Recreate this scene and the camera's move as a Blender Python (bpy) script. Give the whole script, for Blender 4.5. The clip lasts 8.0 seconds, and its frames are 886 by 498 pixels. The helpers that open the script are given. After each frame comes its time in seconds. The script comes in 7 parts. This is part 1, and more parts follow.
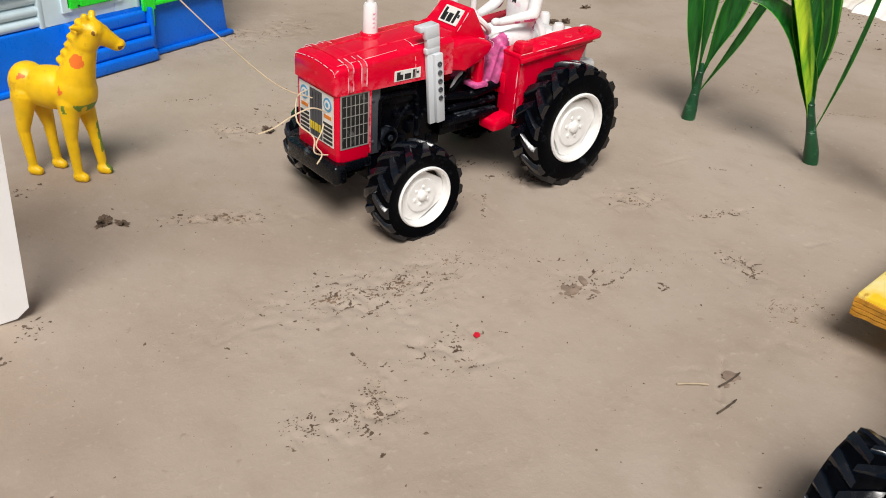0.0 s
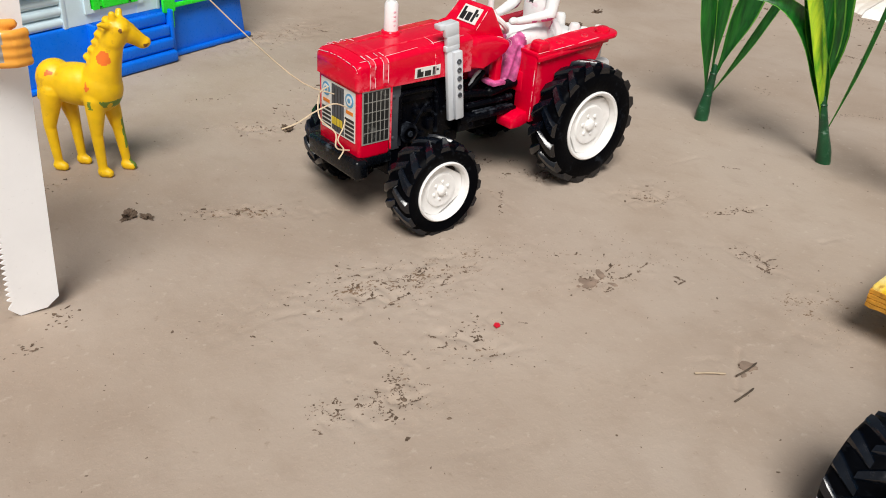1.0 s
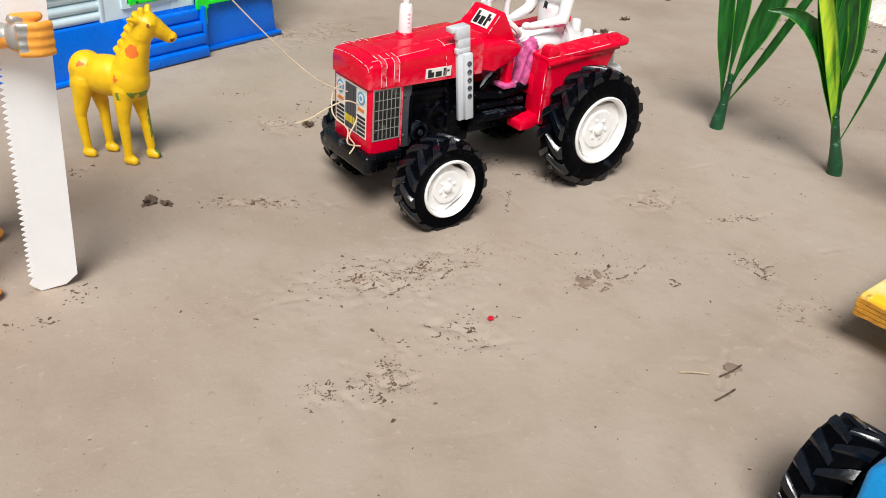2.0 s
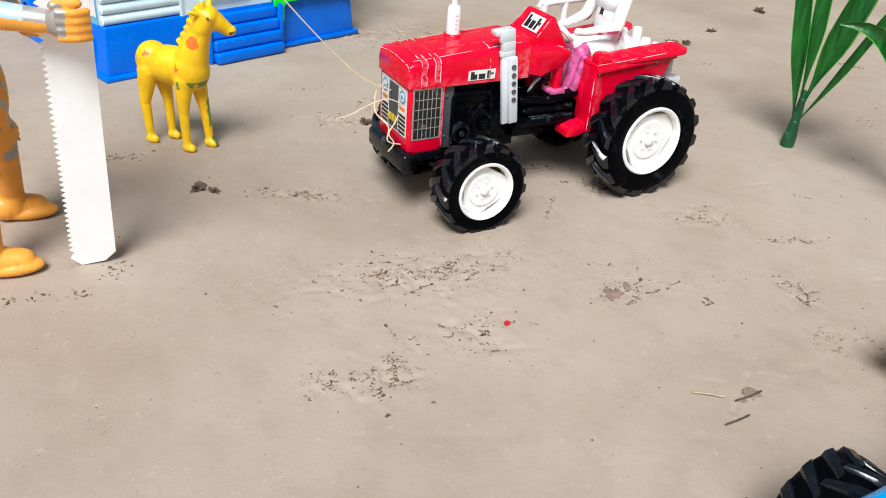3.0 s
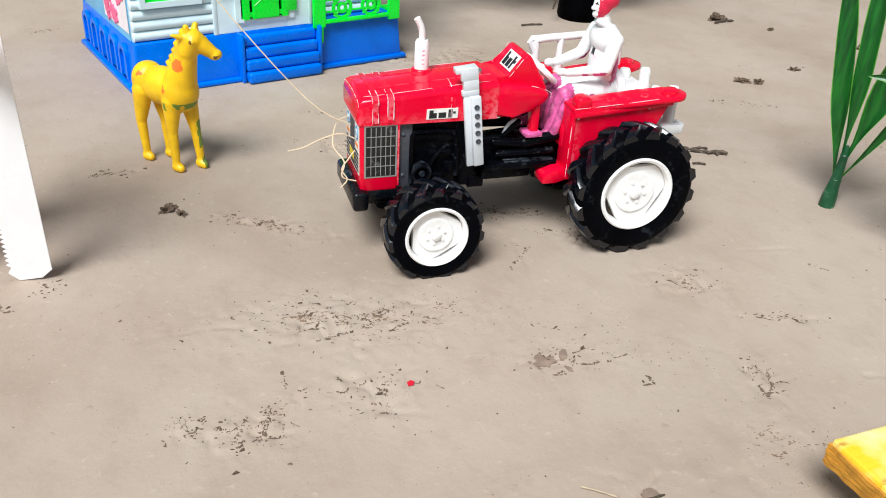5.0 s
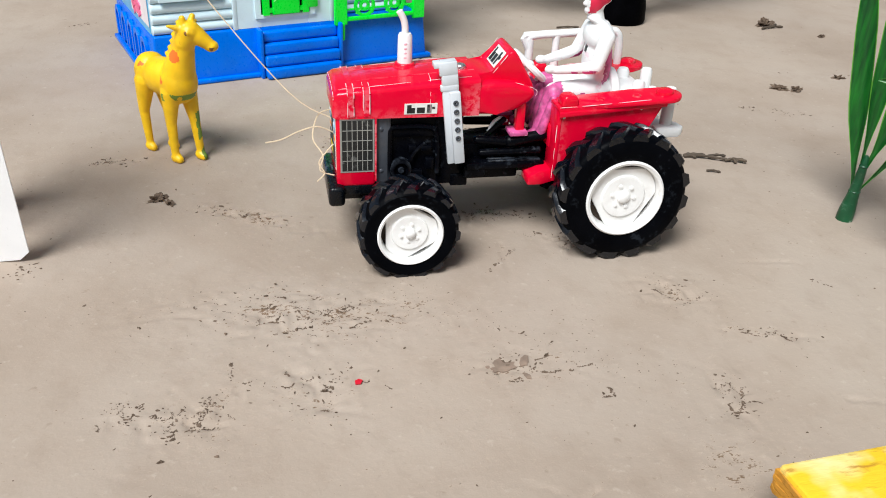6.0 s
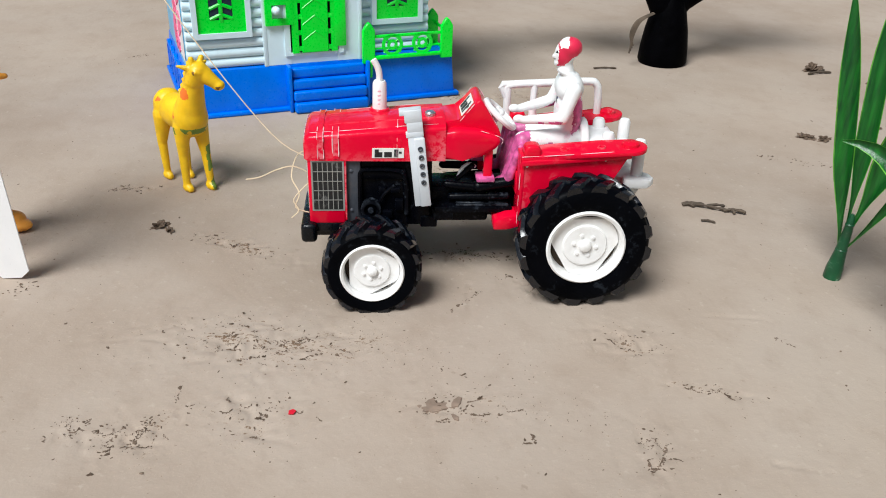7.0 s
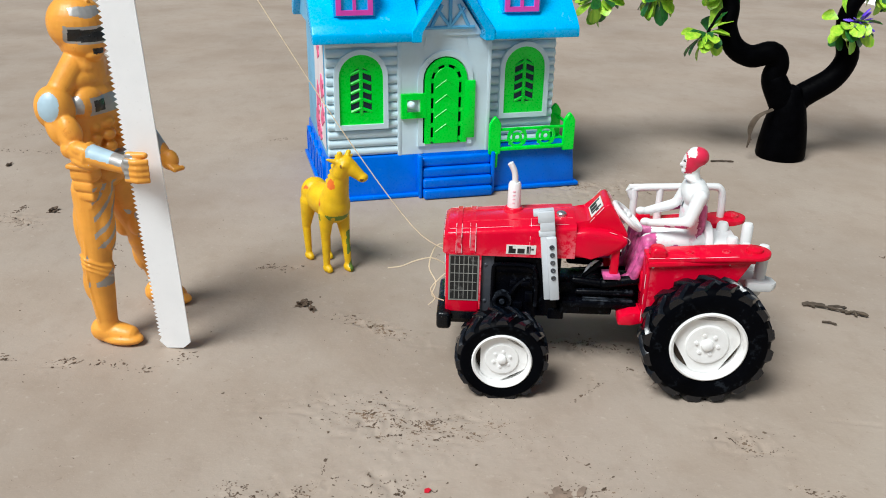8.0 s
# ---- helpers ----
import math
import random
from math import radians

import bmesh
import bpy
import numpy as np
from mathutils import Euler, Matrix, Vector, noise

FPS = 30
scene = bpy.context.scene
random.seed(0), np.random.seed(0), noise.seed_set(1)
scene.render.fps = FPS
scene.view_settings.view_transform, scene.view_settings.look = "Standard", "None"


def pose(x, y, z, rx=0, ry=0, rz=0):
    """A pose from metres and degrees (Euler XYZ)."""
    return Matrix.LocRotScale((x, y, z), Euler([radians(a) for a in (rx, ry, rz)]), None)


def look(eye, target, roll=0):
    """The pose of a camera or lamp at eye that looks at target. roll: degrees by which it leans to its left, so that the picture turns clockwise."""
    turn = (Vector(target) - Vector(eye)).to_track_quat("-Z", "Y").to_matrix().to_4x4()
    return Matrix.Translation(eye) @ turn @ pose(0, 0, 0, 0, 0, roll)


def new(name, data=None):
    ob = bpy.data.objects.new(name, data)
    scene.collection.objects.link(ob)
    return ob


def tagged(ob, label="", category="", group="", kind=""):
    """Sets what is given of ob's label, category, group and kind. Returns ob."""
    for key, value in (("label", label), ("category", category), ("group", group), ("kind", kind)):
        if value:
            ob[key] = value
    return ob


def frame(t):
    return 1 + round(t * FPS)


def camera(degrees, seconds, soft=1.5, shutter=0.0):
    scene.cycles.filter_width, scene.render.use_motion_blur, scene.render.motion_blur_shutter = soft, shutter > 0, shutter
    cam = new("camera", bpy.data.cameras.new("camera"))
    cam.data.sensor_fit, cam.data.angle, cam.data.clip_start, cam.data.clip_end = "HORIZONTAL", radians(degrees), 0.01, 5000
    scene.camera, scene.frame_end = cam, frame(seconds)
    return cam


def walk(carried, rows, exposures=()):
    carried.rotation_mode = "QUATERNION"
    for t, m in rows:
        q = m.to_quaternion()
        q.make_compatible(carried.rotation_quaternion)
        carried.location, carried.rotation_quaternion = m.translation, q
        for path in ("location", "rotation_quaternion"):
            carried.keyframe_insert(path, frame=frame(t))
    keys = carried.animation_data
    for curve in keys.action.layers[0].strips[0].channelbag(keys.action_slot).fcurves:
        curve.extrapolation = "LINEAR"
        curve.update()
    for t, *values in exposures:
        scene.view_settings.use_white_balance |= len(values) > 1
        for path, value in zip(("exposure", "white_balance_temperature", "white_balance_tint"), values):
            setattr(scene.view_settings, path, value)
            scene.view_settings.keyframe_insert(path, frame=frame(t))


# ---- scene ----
# ---------- camera ----------
cam = camera(54.64, 8.0, soft=1.0)
PATH = [
    (0, (-0.1424, -0.2369, 0.1714), (0.2010, 0.1496, -0.1329), 3.89),
    (0.5, (-0.1462, -0.2398, 0.1692), (0.1975, 0.1494, -0.1314), 3.86),
    (1, (-0.1512, -0.2396, 0.1686), (0.1909, 0.1522, -0.1304), 3.84),
    (1.2, (-0.1519, -0.2388, 0.1687), (0.1901, 0.1528, -0.1307), 3.91),
    (2.3, (-0.1422, -0.2642, 0.1734), (0.1619, 0.1578, -0.1256), 4.65),
    (2.5, (-0.1374, -0.2665, 0.1725), (0.1525, 0.1652, -0.1267), 4.63),
    (3, (-0.1237, -0.2736, 0.1729), (0.1386, 0.1750, -0.1271), 4.28),
    (3.5, (-0.0975, -0.2763, 0.1616), (0.1434, 0.1841, -0.1383), 4.65),
    (4, (-0.0796, -0.2766, 0.1760), (0.1383, 0.1950, -0.1242), 4.01),
    (4.2, (-0.0649, -0.2802, 0.1811), (0.1389, 0.1977, -0.1190), 3.63),
    (5.3, (-0.0341, -0.2839, 0.1794), (0.1239, 0.2127, -0.1179), 3.14),
    (5.5, (-0.0272, -0.2831, 0.1806), (0.1228, 0.2164, -0.1162), 2.94),
    (6, (-0.0007, -0.2878, 0.1742), (0.1169, 0.2207, -0.1218), 2.63),
    (6.5, (0.0521, -0.2913, 0.1795), (0.1269, 0.2251, -0.1167), 2.54),
    (7, (0.0512, -0.3028, 0.1877), (0.1017, 0.2235, -0.0959), 1.82),
    (7.5, (0.0376, -0.3194, 0.2086), (0.0541, 0.2225, -0.0486), 0.34),
    (8, (0.0363, -0.3202, 0.2071), (0.0182, 0.2285, -0.0350), 1.00),
]
EXPOSURES = [(0, -0.10, 6450, 11), (1.2, -0.06, 6450, 11), (2.5, 0.18, 6150, 9), (4.2, 0.34, 6000, 8), (5.5, 0.24, 6000, 8), (6.5, 0.12, 5990, 8), (7.5, 0.0, 5950, 7), (8, -0.06, 5920, 6)]
walk(cam, [(t, look(eye, target, roll)) for t, eye, target, roll in PATH], EXPOSURES)

# ---------- daylight: a bright, thinly clouded sky ----------
SUN_ELEVATION, SUN_AZIMUTH = radians(54), radians(230)   # azimuth of the sun's place, from +x
world = bpy.data.worlds.new("sky")
scene.world = world
world.use_nodes = True
wn, wl = world.node_tree.nodes, world.node_tree.links
sky = wn.new("ShaderNodeTexSky")
sky.sky_type, sky.sun_disc = "NISHITA", False
sky.sun_elevation, sky.sun_rotation = SUN_ELEVATION, radians(90) - SUN_AZIMUTH
sky.air_density, sky.dust_density = 1.0, 4.0
veil = wn.new("ShaderNodeHueSaturation")
veil.inputs["Saturation"].default_value = 0.22
wl.new(sky.outputs[0], veil.inputs["Color"])
wl.new(veil.outputs[0], wn["Background"].inputs["Color"])
wn["Background"].inputs["Strength"].default_value = 0.054
sun_data = bpy.data.lights.new("sun", "SUN")
sun_data.energy, sun_data.angle, sun_data.color = 4.05, radians(26), (1.0, 0.965, 0.91)
sun = new("sun", sun_data)
sun.matrix_world = look((0, 0, 3), Vector((0, 0, 3)) - Vector((math.cos(SUN_AZIMUTH) * math.cos(SUN_ELEVATION), math.sin(SUN_AZIMUTH) * math.cos(SUN_ELEVATION), math.sin(SUN_ELEVATION))))

# ---------- helpers: all shapes are written in centimetres ----------
CM = 0.01
TRACTOR_X, TRACTOR_Y, TRACTOR_TURN = 5.19, 3.25, -0.60     # where the red tractor stands


def spot(x, y, z=0.0, turn=0.0):
    """A standing pose from centimetres and a turn about z in degrees."""
    return pose(x * CM, y * CM, z * CM, 0, 0, turn)


def to_mesh(name, bm, material, flat=False):
    bmesh.ops.recalc_face_normals(bm, faces=bm.faces)
    bmesh.ops.scale(bm, vec=(CM, CM, CM), verts=bm.verts)
    me = bpy.data.meshes.new(name)
    bm.to_mesh(me)
    bm.free()
    for m in material if isinstance(material, (list, tuple)) else [material]:
        me.materials.append(m)
    if not flat:
        me.shade_smooth()
        me.set_sharp_from_angle(angle=radians(38))
    return me


def part(name, bm, material, parent=None, label="", flat=False, at=None):
    """Links a bmesh as one mesh object, under a thing or a part when one is given."""
    ob = new(name, to_mesh(name, bm, material, flat))
    if parent is not None:
        ob.parent = parent
    if at is not None:
        ob.matrix_basis = at
    if label:
        tagged(ob, label)
    return ob


def thing(name, label, category, m, group="", kind=""):
    ob = new(name)
    ob.empty_display_size = 0.01
    ob.matrix_basis = m
    return tagged(ob, label, category, group, kind)


def B():
    return bmesh.new()


def box(bm, x, y, z, bev=0.05, seg=2, m=None):
    """A bevelled block between the pairs x, y and z."""
    got = bmesh.ops.create_cube(bm, size=1.0)["verts"]
    c = Vector(((x[0] + x[1]) / 2, (y[0] + y[1]) / 2, (z[0] + z[1]) / 2))
    s = (abs(x[1] - x[0]), abs(y[1] - y[0]), abs(z[1] - z[0]))
    for v in got:
        v.co = Vector((v.co.x * s[0], v.co.y * s[1], v.co.z * s[2])) + c
    if bev:
        edges = list({e for v in got for e in v.link_edges})
        made = bmesh.ops.bevel(bm, geom=edges, offset=min(bev, 0.45 * min(s)), segments=seg, affect="EDGES", profile=0.5)
        got = list({v for f in made["faces"] for v in f.verts} | {v for v in got if v.is_valid})
    if m is not None:
        bmesh.ops.transform(bm, matrix=m, verts=got)
    return got


def ring(bm, pts):
    return [bm.verts.new(p) for p in pts]


def bridge(bm, a, b):
    n = len(a)
    for i in range(n):
        bm.faces.new((a[i], a[(i + 1) % n], b[(i + 1) % n], b[i]))


def loft(bm, sections, caps=True):
    """Closed rings of equal count, skinned one to the next."""
    rings = [ring(bm, s) for s in sections]
    for a, b in zip(rings, rings[1:]):
        bridge(bm, a, b)
    if caps:
        bm.faces.new(rings[0][::-1])
        bm.faces.new(rings[-1])
    return [v for r in rings for v in r]


def tube(bm, pts, radii, seg=10, caps=True, squash=1.0):
    """A round bar along a line of points."""
    pts = [Vector(p) for p in pts]
    if not isinstance(radii, (list, tuple)):
        radii = [radii] * len(pts)
    side = None
    rows = []
    for i, p in enumerate(pts):
        d = (pts[min(i + 1, len(pts) - 1)] - pts[max(i - 1, 0)]).normalized()
        if side is None:
            side = d.orthogonal().normalized()
        side = (side - d * side.dot(d)).normalized()
        up = d.cross(side)
        rows.append([p + radii[i] * (math.cos(a) * side + squash * math.sin(a) * up) for a in (2 * math.pi * k / seg for k in range(seg))])
    return loft(bm, rows, caps)


def bend(pts, n=6):
    """A smooth line through the points."""
    pts = [Vector(p) for p in pts]
    out = []
    for i in range(len(pts) - 1):
        p0, p1, p2, p3 = pts[max(i - 1, 0)], pts[i], pts[i + 1], pts[min(i + 2, len(pts) - 1)]
        for k in range(n):
            t = k / n
            out.append(0.5 * ((2 * p1) + (p2 - p0) * t + (2 * p0 - 5 * p1 + 4 * p2 - p3) * t * t + (3 * p1 - p0 - 3 * p2 + p3) * t ** 3))
    return out + [pts[-1]]


def spread(values, n):
    """As many values between as bend() gives points."""
    out = []
    for a, b in zip(values, values[1:]):
        out += [a + (b - a) * k / n for k in range(n)]
    return out + [values[-1]]


def prism(bm, outline, lo, hi, axis="y", bev=0.0, seg=2):
    """A flat outline pushed out along an axis: (a, b) are the two other axes in order."""
    def put(p, d):
        return {"x": (d, p[0], p[1]), "y": (p[0], d, p[1]), "z": (p[0], p[1], d)}[axis]
    a, b = ring(bm, [put(p, lo) for p in outline]), ring(bm, [put(p, hi) for p in outline])
    bridge(bm, a, b)
    bm.faces.new(a[::-1])
    bm.faces.new(b)
    if bev:
        verts = set(a + b)
        edges = [e for e in bm.edges if e.verts[0] in verts and e.verts[1] in verts]
        bmesh.ops.bevel(bm, geom=edges, offset=bev, segments=seg, affect="EDGES", profile=0.5)
    return a + b


def lathe(bm, profile, seg=32, axis="y", centre=(0, 0, 0), hollow=False):
    """A profile of (radius, height) turned about an axis; hollow: the profile closes on itself as a ring."""
    c = Vector(centre)
    rows = []
    for r, h in profile:
        row = []
        for k in range(seg):
            a = 2 * math.pi * k / seg
            u, w = max(r, 1e-4) * math.cos(a), max(r, 1e-4) * math.sin(a)
            row.append(c + Vector({"y": (u, h, w), "z": (u, w, h), "x": (h, u, w)}[axis]))
        rows.append(row)
    if hollow:
        rings = [ring(bm, row) for row in rows]
        for a, b in zip(rings, rings[1:] + rings[:1]):
            bridge(bm, a, b)
        return [v for r in rings for v in r]
    return loft(bm, rows, True)


def frame_ring(bm, outer, inner, lo, hi, axis="y"):
    """A flat frame between two outlines of equal count, with thickness from lo to hi."""
    def put(p, d):
        return {"x": (d, p[0], p[1]), "y": (p[0], d, p[1]), "z": (p[0], p[1], d)}[axis]
    a, b = ring(bm, [put(p, lo) for p in outer]), ring(bm, [put(p, lo) for p in inner])
    c, d = ring(bm, [put(p, hi) for p in outer]), ring(bm, [put(p, hi) for p in inner])
    for p, q in ((a, b), (b, d), (d, c), (c, a)):
        bridge(bm, p, q)


def arch(u0, u1, z0, z1, n=12):
    """A round-headed outline."""
    r = (u1 - u0) / 2
    pts = [(u0, z0), (u1, z0)]
    for k in range(n + 1):
        a = math.pi * k / n
        pts.append(((u0 + u1) / 2 + r * math.cos(a), z1 - r + r * math.sin(a)))
    return pts


def ball(bm, c, r, turn=None, seg=24, rings=16):
    """An egg of the three radii r at c."""
    got = bmesh.ops.create_uvsphere(bm, u_segments=seg, v_segments=rings, radius=1.0)["verts"]
    r = r if isinstance(r, (list, tuple)) else (r, r, r)
    m = Matrix.Translation(c) @ (turn or Matrix.Identity(4)) @ Matrix.Diagonal((*r, 1))
    bmesh.ops.transform(bm, matrix=m, verts=got)
    return got


def limb(bm, p, q, r0, r1, seg=22):
    """A tapered limb with round ends."""
    p, q = Vector(p), Vector(q)
    d = (q - p).normalized()
    pts, radii = [], []
    for a in (-80, -50, -25):
        pts.append(p + d * r0 * math.sin(radians(a))); radii.append(r0 * math.cos(radians(a)))
    for k in range(5):
        pts.append(p.lerp(q, k / 4)); radii.append(r0 + (r1 - r0) * k / 4)
    for a in (25, 50, 80):
        pts.append(q + d * r1 * math.sin(radians(a))); radii.append(r1 * math.cos(radians(a)))
    return tube(bm, pts, radii, seg)


def fused(name, bm, voxel, materials, paint, label, category, m, smooth=4):
    """One closed mesh out of overlapping forms, with the paint laid on by place."""
    bmesh.ops.recalc_face_normals(bm, faces=bm.faces)
    raw = bpy.data.meshes.new(name)
    bm.to_mesh(raw)
    bm.free()
    ob = new(name, raw)
    mod = ob.modifiers.new("fuse", "REMESH")
    mod.mode, mod.voxel_size = "VOXEL", voxel
    mod = ob.modifiers.new("soften", "SMOOTH")
    mod.factor, mod.iterations = 0.5, smooth
    graph = bpy.context.evaluated_depsgraph_get()
    me = bpy.data.meshes.new_from_object(ob.evaluated_get(graph))
    ob.modifiers.clear()
    ob.data = me
    me.name = name
    me.materials.clear()
    for mm in materials:
        me.materials.append(mm)
    for p in me.polygons:
        p.material_index = paint(p.center, p.normal)
    me.transform(Matrix.Scale(CM, 4))
    me.shade_smooth()
    ob.matrix_basis = m
    return tagged(ob, label, category)


# ---------- materials ----------
def nodes_of(name):
    mat = bpy.data.materials.new(name)
    mat.use_nodes = True
    return mat, mat.node_tree.nodes, mat.node_tree.links, mat.node_tree.nodes["Principled BSDF"]


def noise_node(n, l, scale, detail=4.0, rough=0.55, coord="Object", stretch=None):
    tc = n.new("ShaderNodeTexCoord")
    out = tc.outputs[coord]
    if stretch:
        mp = n.new("ShaderNodeMapping")
        mp.inputs["Scale"].default_value = stretch
        l.new(out, mp.inputs["Vector"])
        out = mp.outputs[0]
    t = n.new("ShaderNodeTexNoise")
    t.inputs["Scale"].default_value, t.inputs["Detail"].default_value, t.inputs["Roughness"].default_value = scale, detail, rough
    l.new(out, t.inputs["Vector"])
    return t


def ramp(n, l, src, stops):
    r = n.new("ShaderNodeValToRGB")
    e = r.color_ramp.elements
    while len(e) < len(stops):
        e.new(0.5)
    for el, (p, c) in zip(e, stops):
        el.position = p
        el.color = (c, c, c, 1) if isinstance(c, (int, float)) else (*c, 1)
    l.new(src, r.inputs[0])
    return r.outputs[0]


def mix(n, l, fac, a, b):
    m = n.new("ShaderNodeMix")
    m.data_type = "RGBA"
    for sock, v in ((m.inputs["Factor"], fac), (m.inputs["A"], a), (m.inputs["B"], b)):
        if isinstance(v, (int, float)):
            sock.default_value = v
        elif isinstance(v, tuple):
            sock.default_value = (*v, 1)
        else:
            l.new(v, sock)
    return m.outputs["Result"]


def bumped(n, l, bsdf, src, strength, distance):
    b = n.new("ShaderNodeBump")
    b.inputs["Strength"].default_value, b.inputs["Distance"].default_value = strength, distance
    l.new(src, b.inputs["Height"])
    l.new(b.outputs[0], bsdf.inputs["Normal"])


def plastic(name, colour, rough=0.35, var=0.12, worn=None, wear=0.0, dust=0.0, bump=0.15, thin=0.0, spec=0.5, metal=0.0, coarse=60, edge=0.0):
    """Moulded toy plastic: slight mottling, fine relief, rubbed spots and a film of dust."""
    mat, n, l, p = nodes_of(name)
    big, fine = noise_node(n, l, coarse, 3), noise_node(n, l, 700, 5, 0.6)
    dark = tuple(c * (1 - var) for c in colour)
    light = tuple(min(1, c * (1 + var) + 0.001 * var) for c in colour)
    col = mix(n, l, ramp(n, l, big.outputs[0], [(0.35, 0.0), (0.65, 1.0)]), dark, light)
    if wear:
        scr = noise_node(n, l, 260, 6, 0.7, stretch=(1.0, 0.35, 1.0))
        area = noise_node(n, l, 45, 2)
        both = n.new("ShaderNodeMath"); both.operation = "MULTIPLY"
        l.new(ramp(n, l, scr.outputs[0], [(0.57, 0.0), (0.63, 1.0)]), both.inputs[0])
        l.new(ramp(n, l, area.outputs[0], [(0.42, 0.0), (0.62, wear)]), both.inputs[1])
        col = mix(n, l, both.outputs[0], col, worn)
    if edge:
        geo = n.new("ShaderNodeNewGeometry")
        rub = n.new("ShaderNodeMath"); rub.operation = "MULTIPLY"
        l.new(ramp(n, l, geo.outputs["Pointiness"], [(0.575, 0.0), (0.64, edge)]), rub.inputs[0])
        l.new(ramp(n, l, noise_node(n, l, 330, 4, 0.7).outputs[0], [(0.42, 0.0), (0.56, 1.0)]), rub.inputs[1])
        col = mix(n, l, rub.outputs[0], col, worn)
    if dust:
        d = noise_node(n, l, 150, 6, 0.65)
        col = mix(n, l, ramp(n, l, d.outputs[0], [(0.5, 0.0), (0.72, dust)]), col, (0.36, 0.29, 0.22))
    l.new(col, p.inputs["Base Color"])
    l.new(ramp(n, l, fine.outputs[0], [(0.3, max(0.05, rough - 0.08)), (0.7, min(1, rough + 0.14))]), p.inputs["Roughness"])
    p.inputs["Specular IOR Level"].default_value, p.inputs["Metallic"].default_value = spec, metal
    if thin:
        p.inputs["Subsurface Weight"].default_value = thin
        p.inputs["Subsurface Radius"].default_value = (0.004, 0.004, 0.004)
        p.inputs["Subsurface Scale"].default_value = 0.6
    bumped(n, l, p, fine.outputs[0], bump, 0.0004)
    return mat


RED = plastic("red_plastic", (0.68, 0.0003, 0.026), 0.12, 0.05, (0.90, 0.55, 0.60), 0.04, 0.0, bump=0.04, spec=0.26, edge=0.25)
WORN = plastic("pale_worn_edge", (0.88, 0.55, 0.60), 0.5, 0.2)
RED_TAIL = plastic("red_lamp_plastic", (0.68, 0.001, 0.025), 0.16, 0.06, (0.88, 0.5, 0.5), 0.15, spec=0.35)
RUBBER = plastic("black_rubber", (0.0012, 0.0015, 0.0025), 0.4, 0.3, (0.10, 0.12, 0.15), 0.12, 0.0, bump=0.2, spec=0.03)
LUGRUBBER = plastic("glossy_lug_rubber", (0.0018, 0.0035, 0.007), 0.17, 0.3, (0.12, 0.15, 0.19), 0.10, 0.0, bump=0.1, spec=0.6)
BLACK = plastic("black_plastic", (0.0012, 0.0015, 0.003), 0.28, 0.3, (0.10, 0.12, 0.15), 0.3, 0.0, bump=0.15, spec=0.08, edge=0.35)
SCUFFED = plastic("scuffed_black_plastic", (0.002, 0.003, 0.005), 0.26, 0.3, (0.22, 0.27, 0.33), 0.75, 0.0, bump=0.2, spec=0.3, edge=0.5)
SLATE = plastic("slate_plastic", (0.06, 0.066, 0.08), 0.4, 0.2, dust=0.1)
WHITE = plastic("white_plastic", (0.80, 0.80, 0.79), 0.36, 0.04, dust=0.10)
RIMWHITE = plastic("rim_white_plastic", (0.87, 0.865, 0.845), 0.36, 0.04, dust=0.16)
SILVER = plastic("silver_grey_plastic", (0.62, 0.65, 0.68), 0.34, 0.06, dust=0.08)
CHROME = plastic("dull_chrome", (0.6, 0.6, 0.6), 0.25, 0.05, metal=0.9)
PAPER = plastic("sticker_paper", (0.76, 0.76, 0.72), 0.5, 0.05, (0.55, 0.45, 0.35), 0.5, 0.08)
INK = plastic("sticker_ink", (0.012, 0.012, 0.012), 0.45, 0.2, (0.4, 0.4, 0.38), 0.35)
GREYLINE = plastic("sticker_line", (0.29, 0.285, 0.26), 0.5, 0.1)
BLUEINK = plastic("sticker_blue", (0.12, 0.34, 0.55), 0.5, 0.1)
YELLOWINK = plastic("sticker_yellow", (0.70, 0.52, 0.03), 0.5, 0.15)
ORANGEINK = plastic("sticker_orange", (0.75, 0.22, 0.02), 0.5, 0.1)
GRIME = plastic("dried_mud_grime", (0.055, 0.038, 0.026), 0.9, 0.3, bump=0.6)
BASEBLUE = plastic("deep_blue_plastic", (0.001, 0.145, 0.72), 0.3, 0.08, (0.15, 0.42, 0.8), 0.15, 0.0, thin=0.15, spec=0.3)
ROOFBLUE = plastic("sky_blue_plastic", (0.002, 0.48, 0.95), 0.26, 0.06, (0.5, 0.75, 0.92), 0.15, thin=0.15)
WALLGREY = plastic("pale_grey_plastic", (0.65, 0.81, 0.88), 0.36, 0.04, dust=0.05, thin=0.1)
GREEN = plastic("lime_green_plastic", (0.018, 0.80, 0.025), 0.28, 0.06, (0.3, 0.8, 0.3), 0.15, thin=0.25)
MAGENTA = plastic("magenta_plastic", (0.72, 0.06, 0.45), 0.35, 0.06)
SIDEBLUE = plastic("side_sky_blue", (0.16, 0.50, 0.78), 0.35, 0.08)
PINK = plastic("pink_sticker", (0.80, 0.13, 0.28), 0.45, 0.15)
PALE = plastic("white_sticker", (0.80, 0.74, 0.76), 0.45, 0.06)
# near-black colour that stands in for the shade inside the hollow house
INSIDESHADE = plastic("painted_inside_shade", (0.008, 0.018, 0.045), 0.8, 0.2)
GIRAFFE = plastic("yellow_plastic", (0.86, 0.53, 0.003), 0.4, 0.1, (0.55, 0.30, 0.02), 0.5, thin=0.1, coarse=120)
GIRSPOT = plastic("orange_spot_paint", (0.82, 0.17, 0.02), 0.45, 0.15)
